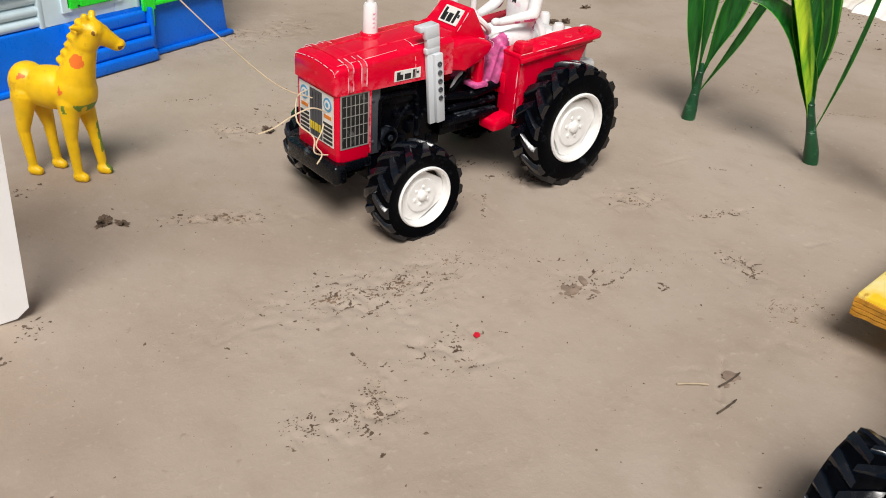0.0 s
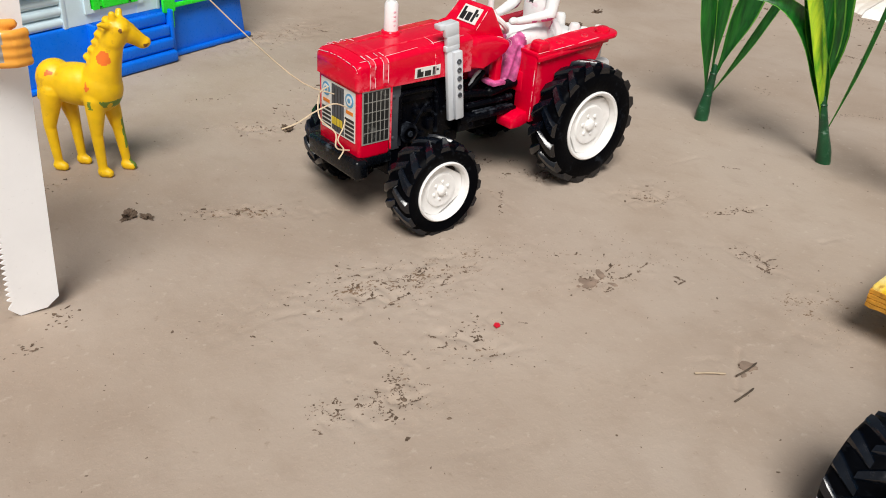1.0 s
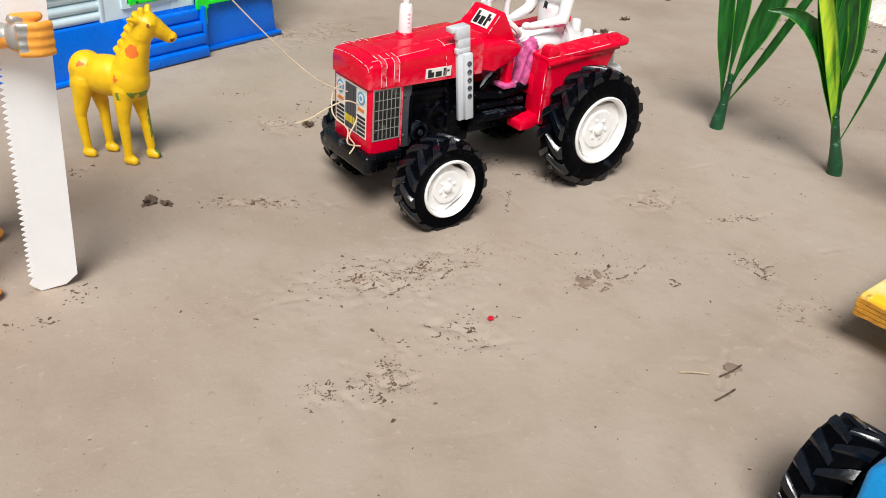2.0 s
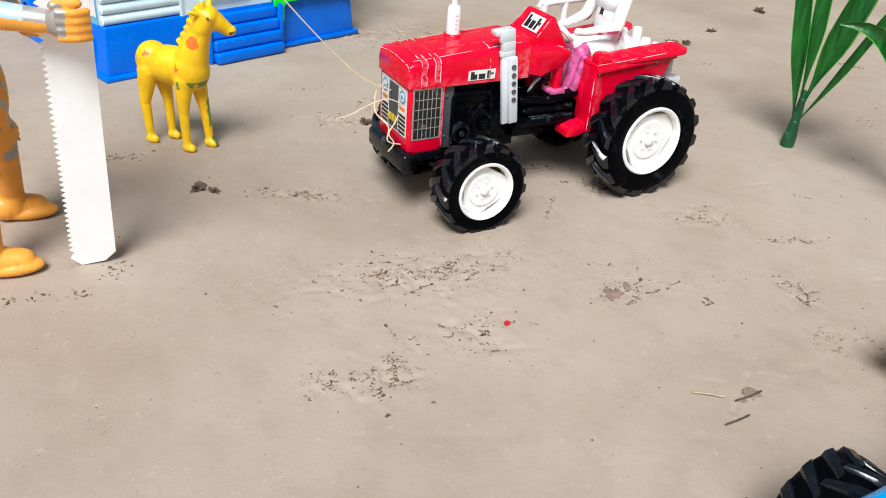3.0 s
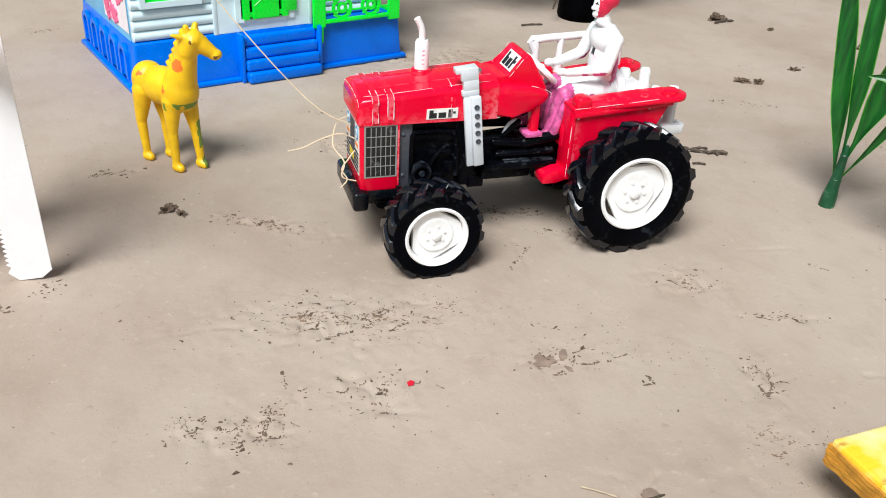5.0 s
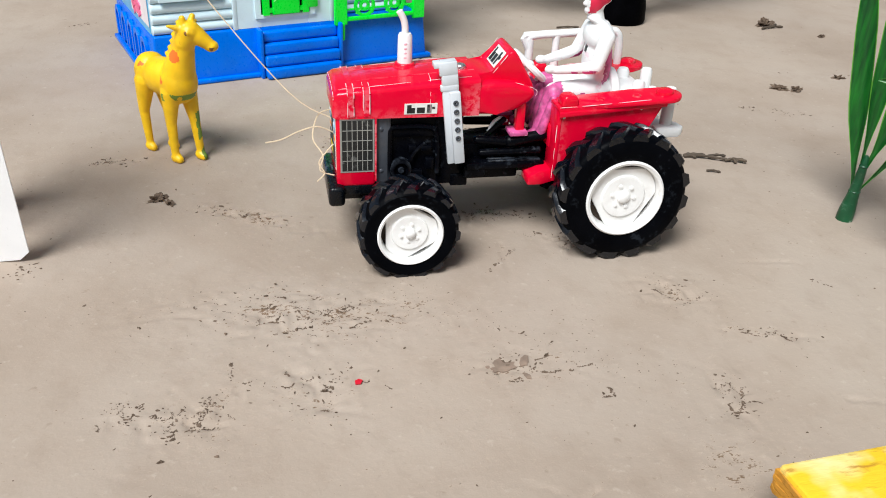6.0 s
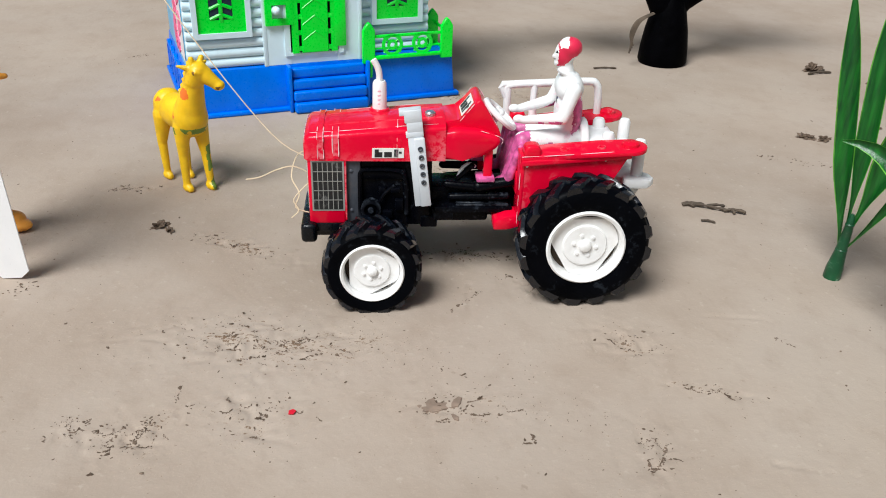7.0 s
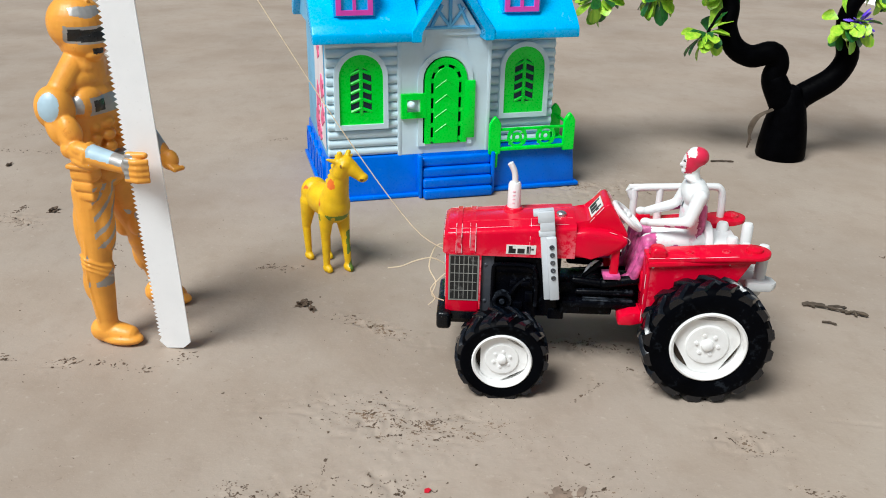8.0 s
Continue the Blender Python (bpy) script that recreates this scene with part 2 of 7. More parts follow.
GIRDARK = plastic("brown_face_paint", (0.20, 0.09, 0.02), 0.5, 0.3)
GIRGREEN = plastic("green_paint_smear", (0.16, 0.26, 0.03), 0.5, 0.3)
ORANGE = plastic("orange_plastic", (0.82, 0.355, 0.045), 0.38, 0.07, (0.62, 0.19, 0.02), 0.45, thin=0.12, coarse=90)
PALEBLUE = plastic("pale_blue_paint", (0.42, 0.56, 0.64), 0.35, 0.1)
SILVERPAINT = plastic("silver_paint", (0.40, 0.39, 0.37), 0.36, 0.2, (0.7, 0.32, 0.08), 0.6, metal=0.45)
BLACKPAINT = plastic("black_paint", (0.01, 0.01, 0.01), 0.3, 0.2)
SAWWHITE = plastic("white_saw_plastic", (0.93, 0.935, 0.94), 0.33, 0.02, thin=0.1)
FLAKE = plastic("dried_mud_flake", (0.235, 0.172, 0.128), 0.85, 0.22, bump=0.6, coarse=160)
FIGWHITE = plastic("white_figure_plastic", (0.78, 0.79, 0.78), 0.42, 0.05, (0.75, 0.25, 0.4), 0.35)
FIGPINK = plastic("magenta_wash", (0.50, 0.085, 0.25), 0.42, 0.45, (0.86, 0.70, 0.79), 0.7, coarse=240)
FAINTPINK = plastic("faint_pink_smear", (0.80, 0.50, 0.56), 0.4, 0.15)
FIGRED = plastic("red_turban_paint", (0.62, 0.015, 0.06), 0.4, 0.1, (0.8, 0.7, 0.7), 0.5)
BODYBLUE = plastic("bright_blue_plastic", (0.001, 0.35, 0.86), 0.26, 0.06)
BLUEWHITE = plastic("bluish_white_plastic", (0.70, 0.78, 0.86), 0.34, 0.05)
TRUNK = plastic("black_trunk_plastic", (0.0006, 0.0006, 0.001), 0.5, 0.3, bump=0.4, coarse=120, spec=0.02)
STRAW = plastic("dry_straw", (0.44, 0.35, 0.24), 0.7, 0.25, bump=0.4)
DARKTWIG = plastic("dark_twig", (0.085, 0.062, 0.042), 0.8, 0.4, bump=0.6)
THREAD = plastic("cotton_thread", (0.62, 0.50, 0.34), 0.8, 0.15, bump=0.5)
REDBIT = plastic("red_scrap", (0.6, 0.01, 0.03), 0.4, 0.1)
PURPLE = plastic("purple_petal", (0.13, 0.05, 0.62), 0.5, 0.2)


def leaf_material(name, colour, tip, along):
    """Soft plastic leaf with lengthwise grain, paler towards the yellow margins."""
    mat, n, l, p = nodes_of(name)
    g = noise_node(n, l, along, 4, 0.6, stretch=(3.0, 3.0, 0.25))
    info = n.new("ShaderNodeNewGeometry")
    c = mix(n, l, ramp(n, l, g.outputs[0], [(0.35, 0.0), (0.7, 1.0)]), colour, tip)
    hs = n.new("ShaderNodeHueSaturation")
    v = n.new("ShaderNodeMapRange")
    v.inputs["To Min"].default_value, v.inputs["To Max"].default_value = 0.75, 1.3
    l.new(info.outputs["Random Per Island"], v.inputs["Value"])
    l.new(v.outputs[0], hs.inputs["Value"])
    l.new(c, hs.inputs["Color"])
    l.new(hs.outputs[0], p.inputs["Base Color"])
    p.inputs["Roughness"].default_value = 0.36
    p.inputs["Transmission Weight"].default_value = 0.0
    p.inputs["Subsurface Weight"].default_value = 0.2
    p.inputs["Subsurface Radius"].default_value = (0.002, 0.004, 0.001)
    p.inputs["Subsurface Scale"].default_value = 0.5
    bumped(n, l, p, g.outputs[0], 0.4, 0.0006)
    return mat


BLADE = leaf_material("green_blade", (0.003, 0.046, 0.008), (0.012, 0.135, 0.013), 180)
MARGIN = plastic("pale_leaf_margin", (0.10, 0.30, 0.03), 0.4, 0.3, (0.30, 0.48, 0.06), 0.7)
BLADEPALE = leaf_material("yellow_green_blade", (0.10, 0.32, 0.012), (0.48, 0.62, 0.03), 90)
STALK = plastic("blue_green_stalk", (0.006, 0.075, 0.026), 0.36, 0.3, (0.25, 0.42, 0.30), 0.7, 0.06)
TREELEAF = leaf_material("bright_leaf", (0.20, 0.48, 0.02), (0.50, 0.70, 0.06), 120)
TREEDARK = leaf_material("dark_leaf", (0.01, 0.07, 0.02), (0.03, 0.15, 0.02), 120)


def mud_material(name, crumbs=False):
    """Smoothed damp clay: broad drying stains, brush-like streaks and fine grit."""
    mat, n, l, p = nodes_of(name)
    broad = noise_node(n, l, 6.5, 4, 0.55, coord="Object")
    mid = noise_node(n, l, 42, 6, 0.62, coord="Object", stretch=(0.75, 1.0, 1.0))
    fine = noise_node(n, l, 420, 6, 0.65, coord="Object")
    grit = noise_node(n, l, 1500, 3, 0.5, coord="Object")
    a = mix(n, l, ramp(n, l, broad.outputs[0], [(0.34, 0.0), (0.66, 1.0)]), (0.318, 0.253, 0.199), (0.412, 0.336, 0.270))
    b = mix(n, l, ramp(n, l, mid.outputs[0], [(0.45, 0.0), (0.70, 0.17)]), a, (0.465, 0.389, 0.318))
    c = mix(n, l, ramp(n, l, mid.outputs[0], [(0.28, 0.14), (0.42, 0.0)]), b, (0.257, 0.190, 0.141))
    hue = noise_node(n, l, 13, 3, 0.5, coord="Object")
    c = mix(n, l, ramp(n, l, hue.outputs[0], [(0.42, 0.0), (0.62, 0.30)]), c, (0.380, 0.328, 0.280))
    blot = noise_node(n, l, 78, 5, 0.6, coord="Object", stretch=(1.0, 0.7, 1.0))
    fleck = noise_node(n, l, 230, 4, 0.6, coord="Object")
    c = mix(n, l, ramp(n, l, blot.outputs[0], [(0.50, 0.0), (0.68, 0.22)]), c, (0.271, 0.207, 0.156))
    c = mix(n, l, ramp(n, l, fleck.outputs[0], [(0.63, 0.0), (0.72, 0.40)]), c, (0.503, 0.427, 0.351))
    c = mix(n, l, ramp(n, l, fleck.outputs[0], [(0.27, 0.40), (0.34, 0.0)]), c, (0.209, 0.157, 0.114))
    d = mix(n, l, ramp(n, l, grit.outputs[0], [(0.70, 0.0), (0.80, 0.5)]), c, (0.152, 0.114, 0.085))
    pits = None
    if not crumbs:      # where the skin is torn, shade in ragged pits and short cracks is painted dark
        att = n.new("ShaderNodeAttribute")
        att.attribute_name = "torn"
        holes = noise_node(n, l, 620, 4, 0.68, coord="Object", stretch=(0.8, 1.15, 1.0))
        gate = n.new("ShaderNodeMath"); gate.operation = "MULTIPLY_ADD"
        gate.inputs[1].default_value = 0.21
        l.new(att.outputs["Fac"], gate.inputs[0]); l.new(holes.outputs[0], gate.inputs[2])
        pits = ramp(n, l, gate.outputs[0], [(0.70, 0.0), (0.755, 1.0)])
        # pale band painted round the pits as their lit rims
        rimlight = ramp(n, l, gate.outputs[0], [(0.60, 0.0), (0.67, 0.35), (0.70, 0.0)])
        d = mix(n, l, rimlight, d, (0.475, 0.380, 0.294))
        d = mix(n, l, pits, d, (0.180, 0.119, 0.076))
    if crumbs:
        d = mix(n, l, ramp(n, l, fine.outputs[0], [(0.3, 0.0), (0.7, 1.0)]), (0.055, 0.038, 0.026), (0.20, 0.145, 0.105))
    l.new(d, p.inputs["Base Color"])
    l.new(ramp(n, l, mid.outputs[0], [(0.3, 0.64), (0.7, 0.80)]), p.inputs["Roughness"])
    p.inputs["Specular IOR Level"].default_value = 0.14
    h = n.new("ShaderNodeMath"); h.operation = "MULTIPLY_ADD"
    h.inputs[1].default_value = 0.35
    l.new(grit.outputs[0], h.inputs[0]); l.new(fine.outputs[0], h.inputs[2])
    swell = n.new("ShaderNodeMath"); swell.operation = "MULTIPLY_ADD"
    swell.inputs[1].default_value = 2.2
    l.new(fleck.outputs[0], swell.inputs[0]); l.new(h.outputs[0], swell.inputs[2])
    top = swell.outputs[0]
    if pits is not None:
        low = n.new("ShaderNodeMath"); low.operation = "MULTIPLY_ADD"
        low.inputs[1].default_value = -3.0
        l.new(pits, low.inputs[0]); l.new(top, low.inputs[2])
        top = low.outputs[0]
    bumped(n, l, p, top, 0.3 if crumbs else 0.16, 0.0008)
    return mat


MUD = mud_material("smoothed_mud")
CRUMB = mud_material("dark_mud_crumbs", True)


def lime_material():
    mat, n, l, p = nodes_of("white_lime_ground")
    broad, fine = noise_node(n, l, 22, 5, 0.6), noise_node(n, l, 300, 5, 0.6)
    a = mix(n, l, ramp(n, l, broad.outputs[0], [(0.38, 0.0), (0.6, 1.0)]), (0.62, 0.54, 0.44), (0.86, 0.84, 0.80))
    l.new(a, p.inputs["Base Color"])
    p.inputs["Roughness"].default_value = 0.85
    bumped(n, l, p, fine.outputs[0], 0.4, 0.001)
    return mat


LIME = lime_material()


def wood_material():
    mat, n, l, p = nodes_of("yellow_painted_wood")
    g = noise_node(n, l, 240, 6, 0.7, stretch=(0.18, 1.0, 1.0))
    q = noise_node(n, l, 55, 3)
    a = mix(n, l, ramp(n, l, q.outputs[0], [(0.4, 0.0), (0.62, 1.0)]), (0.86, 0.56, 0.02), (0.88, 0.77, 0.36))
    b = mix(n, l, ramp(n, l, g.outputs[0], [(0.56, 0.0), (0.66, 0.8)]), a, (0.42, 0.17, 0.02))
    l.new(b, p.inputs["Base Color"])
    p.inputs["Roughness"].default_value = 0.5
    bumped(n, l, p, g.outputs[0], 0.5, 0.0008)
    return mat


WOOD = wood_material()
WOODEDGE = plastic("rough_wood_edge", (0.52, 0.24, 0.02), 0.8, 0.3, (0.25, 0.1, 0.02), 0.8, bump=0.8, coarse=200)

# ---------- the ground ----------
LATTICES = {k: np.random.default_rng(k).random((256, 256)) for k in range(12)}


def value_noise(x, y, size, seed):
    """Smooth noise between -1 and 1 over features of about that size."""
    g = LATTICES[seed]
    u, v = x / size + 1000.3, y / size + 1000.7
    i, j = np.floor(u).astype(int), np.floor(v).astype(int)
    fu, fv = u - i, v - j
    fu, fv = fu * fu * (3 - 2 * fu), fv * fv * (3 - 2 * fv)
    n = g.shape[0]
    i0, i1, j0, j1 = i % n, (i + 1) % n, j % n, (j + 1) % n
    return 2 * ((g[i0, j0] * (1 - fu) + g[i1, j0] * fu) * (1 - fv) + (g[i0, j1] * (1 - fu) + g[i1, j1] * fu) * fv) - 1


# scuffed places of the mud: x, y, half length, half width, turn in degrees, crumbs
SCUFFS = [
    (1.07, -6.98, 1.5, 1.3, -29.0, 60), (-3.00, -8.36, 1.3, 0.8, -30.0, 45), (-1.93, -7.41, 0.4, 0.9, -29.0, 16),
    (-4.56, -7.40, 0.6, 0.6, -29.0, 22), (12.9, 0.6, 1.2, 0.7, -20, 5), (15.1, -3.2, 1.2, 1.0, -15, 34),
    (17.3, -6.4, 1.5, 0.3, -21, 34), (-0.73, 5.08, 2.4, 0.6, -27.0, 40), (0.9, -2.7, 4.3, 1.5, -7, 200),
    (8.2, -6.9, 1.9, 0.8, -12, 50), (14.2, -9.4, 0.7, 1.1, -12, 34), (7.4, 4.4, 2.6, 0.45, -10, 9),
]
SCUFFS_FAR = [
    (9.8, 13.4, 1.7, 1.8, -11, 46), (12.2, 1.1, 0.9, 0.8, -13, 4), (-25.4, 17.2, 2.1, 1.2, 1, 34),
    (-18.1, 14.2, 1.0, 0.5, 1, 14), (-7.1, 11.6, 1.5, 0.35, 1, 22), (-14.5, 0.8, 0.8, 0.35, 0, 12),
    (-17.7, 1.0, 0.6, 0.3, 0, 8), (-28.9, 43.8, 0.8, 1.2, 1, 12), (-33.9, 36.6, 1.9, 1.4, 1, 20),
    (4.03, 12.73, 1.7, 0.8, -31.0, 24), (12.51, 0.44, 0.6, 0.3, -32.0, 9), (16.8, 12.1, 1.0, 0.4, -17, 9),
    (9.06, 4.23, 1.2, 1.0, -19.0, 12), (12.5, 26.5, 4.5, 2.0, 5, 30),
]
# single lumps: x, y, size
LUMPS = [
    (32.6, 18.6, 0.55), (33.6, 18.3, 0.5), (38.0, 20.4, 0.45), (40.1, 33.6, 0.9), (-4.85, 7.16, 0.42), (-4.32, 6.67, 0.3),
    (10.6, 12.4, 0.24), (10.1, 11.8, 0.2), (10.5, -10.3, 0.06), (10.1, -8.7, 0.07), (11.7, 7.9, 0.13), (5.24, 12.03, 0.4),
    (-23.5, 19.1, 0.45), (8.87, -6.47, 0.1), (-3.51, -9.69, 0.09), (1.3, -7.2, 0.12), (47.0, 24.0, 0.6), (-31.0, 28.0, 0.35),
    (43.0, 30.0, 0.4),
]
# lines of crumbs left by cracks and drags: points, then crumbs for each centimetre and their spread
CRACKS = [
    ([(9.9, 13.9), (10.4, 13.4), (10.8, 12.5), (10.3, 11.9), (9.8, 11.7)], 22, 0.1), ([(5.8, 4.1), (6.7, 4.6)], 26, 0.05),
    ([(8.0, 4.6), (9.3, 4.4), (10.9, 3.7)], 14, 0.05), ([(10.4, -8.4), (10.4, -8.8), (10.0, -8.9)], 34, 0.03),
    ([(14.7, -8.8), (14.1, -8.9)], 22, 0.05), ([(14.7, -9.2), (14.5, -9.7), (14.2, -10.1), (13.9, -10.4)], 34, 0.04),
    ([(-2.94, -7.35), (-3.54, -8.57)], 22, 0.03), ([(-4.00, -7.69), (-3.53, -7.87)], 22, 0.03),
    ([(-1.60, -5.34), (-1.56, -6.36)], 16, 0.03), ([(-2.28, -7.05), (-2.38, -7.64), (-2.70, -8.40)], 40, 0.12),
]
DRAGS = [
    ([(-5.11, -7.01), (-4.69, -7.58), (-4.76, -7.97)], 44, 0.16), ([(-0.8, -3.2), (0.2, -2.9)], 18, 0.04),
    ([(-0.2, -3.9), (1.3, -3.6)], 18, 0.04), ([(1.5, -3.0), (1.9, -2.7)], 30, 0.05),
    ([(2.6, -3.8), (3.3, -3.5)], 30, 0.05), ([(7.1, -6.6), (9.2, -7.7)], 9, 0.1),
    ([(4.6, -2.0), (12.5, -8.7)], 12, 0.55), ([(9.6, -3.9), (12.8, -8.1)], 8, 0.5),
    ([(9.84, 0.87), (8.14, -0.89)], 14, 0.05), ([(28.1, 15.9), (31.7, 13.9)], 9, 0.25),
    ([(9.5, 4.47), (12.47, 2.78)], 9, 0.3),
]
DRAGS_NEAR = [
    ([(10.5, 1.8), (11.9, 1.7)], 9, 0.15), ([(12.3, 1.6), (13.8, -0.2)], 16, 0.16),
    ([(14.3, -2.7), (16.4, -4.1)], 14, 0.35), ([(6.8, 15.7), (5.6, 11.8)], 8, 0.25),
    ([(8.8, 17.2), (12.6, 15.0)], 9, 0.5), ([(11.3, 8.4), (12.1, 7.7)], 20, 0.06),
    ([(15.7, 12.1), (17.5, 11.4)], 7, 0.12), ([(2.7, 18.0), (4.7, 17.5)], 8, 0.15),
    ([(4.9, -0.4), (5.1, -2.1)], 10, 0.4),
]
DRAGS_FAR = [
    ([(-34.2, 31.7), (-28.1, 31.4)], 10, 0.25), ([(-28.0, 18.5), (-26.8, 18.8)], 12, 0.3),
    ([(-25.8, 18.6), (-25.6, 19.8)], 40, 0.15), ([(-23.8, 18.8), (-22.9, 18.9)], 40, 0.06),
    ([(-14.7, 1.1), (-14.4, 1.0)], 50, 0.1), ([(-19.7, 0.9), (-18.7, 0.9)], 22, 0.05),
    ([(-17.6, 0.8), (-17.2, 1.0)], 50, 0.04), ([(-18.3, -0.2), (-17.5, 0.3)], 14, 0.1),
    ([(-13.2, 0.9), (-11.7, 0.7)], 14, 0.15),
]
DRAGS_CORN = [
    ([(32.07, -1.97), (33.13, -2.34), (34.15, -2.9), (35.71, -4.57)], 22, 0.14), ([(44.05, 3.92), (44.17, 3.4), (43.86, 2.74)], 30, 0.15),
    ([(45.74, 3.76), (45.96, 2.61)], 26, 0.12), ([(41.89, 11.36), (42.56, 9.83)], 26, 0.2),
    ([(49.6, 6.99), (50.97, 6.06)], 22, 0.25), ([(33.13, 8.5), (34.53, 6.45)], 8, 0.1),
    ([(33.71, 3.24), (32.78, 1.87)], 10, 0.3), ([(27.45, -1.13), (28.71, -1.43)], 10, 0.3),
    ([(21.05, -3.15), (21.55, -3.83)], 14, 0.04), ([(50.29, 16.4), (51.82, 15.24)], 34, 0.3),
    ([(56.8, 10.9), (58.16, 9.27), (55.5, 5.24)], 16, 0.5),
]
DRAGS_BEYOND = [
    ([(-11.2, 0.6), (-10.5, 0.3)], 24, 0.2), ([(-9.7, 1.3), (-8.9, 1.8)], 24, 0.25),
    ([(-8.3, 11.4), (-6.8, 11.7)], 24, 0.12), ([(-18.3, 11.1), (-14.2, 10.8)], 5, 0.08),
    ([(-18.0, 13.9), (-16.7, 13.4)], 16, 0.3), ([(-21.7, 23.3), (-19.6, 24.7)], 16, 0.3),
    ([(-35.3, 38.6), (-34.9, 39.0)], 20, 0.3), ([(-27.4, 38.7), (-26.9, 39.1)], 30, 0.15),
    ([(-13.0, 36.1), (-11.5, 36.9)], 12, 0.2),
]
# long shallow scratches: ends and depth
SCRATCHES = [
    (-5.45, -9.79, 7.23, -15.53, 0.02), (9.34, 1.55, 9.08, -1.34, 0.05), (18.0, -10.2, 20.4, -10.9, 0.06), (6.37, -12.05, 7.29, -12.6, 0.05),
    (7.49, -13.24, 8.39, -12.67, 0.08), (6.48, -13.89, 7.28, -13.31, 0.08), (4.2, 4.6, 7.0, 5.0, 0.06), (7.4, 4.6, 10.6, 4.0, 0.05),
    (-2.31, -7.86, -3.20, -9.03, 0.1), (-3.40, -6.47, -2.67, -7.60, 0.06), (18.8, -1.5, 21.5, -1.8, 0.05), (12.5, -6.5, 18.0, -12.0, 0.02),
]


def graded(lo, hi, step, reach):
    """Even steps between lo and hi, growing ones out to reach on both sides."""
    inner = list(np.arange(lo, hi + step / 2, step))
    out, d, at = [], step, hi
    while at < reach:
        d *= 1.32
        at += d
        out.append(at)
    low, d, at = [], step, lo
    while at > -reach:
        d *= 1.32
        at -= d
        low.append(at)
    return np.array(low[::-1] + inner + out)


def ground_height(x, y):
    """Height of the mud in centimetres."""
    h = 0.10 * value_noise(x, y, 16.0, 1) + 0.022 * value_noise(x * 0.8, y, 4.5, 2) + 0.008 * value_noise(x, y, 1.3, 3)
    h -= 0.34 * np.exp(-((x - 5.2) / 4.5) ** 2 - ((y - 4.0) / 6.0) ** 2)      # slight hollow under the front wheels
    far = np.clip((np.hypot(x - 10, y - 8) - 45) / 40, 0, 1)
    h = h * (1 + 2 * far) + 0.5 * far * value_noise(x, y, 30, 4)
    crack = np.exp(-(value_noise(x, y, 0.75, 5) / 0.13) ** 2) * (value_noise(x, y, 1.1, 7) > -0.25)
    rough = 0.05 * value_noise(x, y, 0.30, 6) - 0.10 * crack
    for cx, cy, a, b, turn, count in SCUFFS + SCUFFS_FAR:
        c, s = math.cos(radians(turn)), math.sin(radians(turn))
        u, v = ((x - cx) * c + (y - cy) * s) / a, (-(x - cx) * s + (y - cy) * c) / b
        near = np.exp(-(u * u + v * v) * 0.7)
        h += near * rough
    for x0, y0, x1, y1, deep in SCRATCHES:
        lx, ly = x1 - x0, y1 - y0
        k = np.clip(((x - x0) * lx + (y - y0) * ly) / (lx * lx + ly * ly), 0, 1)
        d = np.hypot(x - x0 - k * lx, y - y0 - k * ly)
        h += deep * (0.12 * np.exp(-((d - 0.24) / 0.1) ** 2) - 0.8 * np.exp(-(d / 0.09) ** 2)) * (0.5 + value_noise(x, y, 0.7, 3))
    # torn, lifted skin of the mud beside the trailer, and a flake pressed into it
    near = np.exp(-(((x - 12.56) / 2.6) ** 2 + ((y + 13.24) / 2.4) ** 2))
    h += 0.5 * near * (0.03 * np.clip(value_noise(x, y, 0.9, 8) * 3.0, -0.7, 0.7) + 0.03 * value_noise(x, y, 0.4, 6) - 0.10 * crack)
    return h


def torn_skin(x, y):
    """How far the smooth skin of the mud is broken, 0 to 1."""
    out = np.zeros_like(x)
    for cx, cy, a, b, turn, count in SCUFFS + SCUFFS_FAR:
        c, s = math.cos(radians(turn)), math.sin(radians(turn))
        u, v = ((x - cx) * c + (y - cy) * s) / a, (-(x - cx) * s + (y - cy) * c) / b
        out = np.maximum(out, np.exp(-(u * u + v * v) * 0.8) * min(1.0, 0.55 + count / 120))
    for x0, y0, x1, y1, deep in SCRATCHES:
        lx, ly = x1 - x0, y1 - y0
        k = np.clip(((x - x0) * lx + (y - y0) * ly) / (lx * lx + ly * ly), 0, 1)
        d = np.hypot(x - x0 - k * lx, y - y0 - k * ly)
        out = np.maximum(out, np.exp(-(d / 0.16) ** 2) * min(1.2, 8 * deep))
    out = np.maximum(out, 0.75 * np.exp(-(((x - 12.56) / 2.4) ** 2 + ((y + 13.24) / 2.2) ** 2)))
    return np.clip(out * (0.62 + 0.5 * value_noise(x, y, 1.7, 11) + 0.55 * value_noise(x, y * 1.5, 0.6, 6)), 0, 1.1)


def level(x, y):
    return float(ground_height(np.array([float(x)]), np.array([float(y)]))[0])


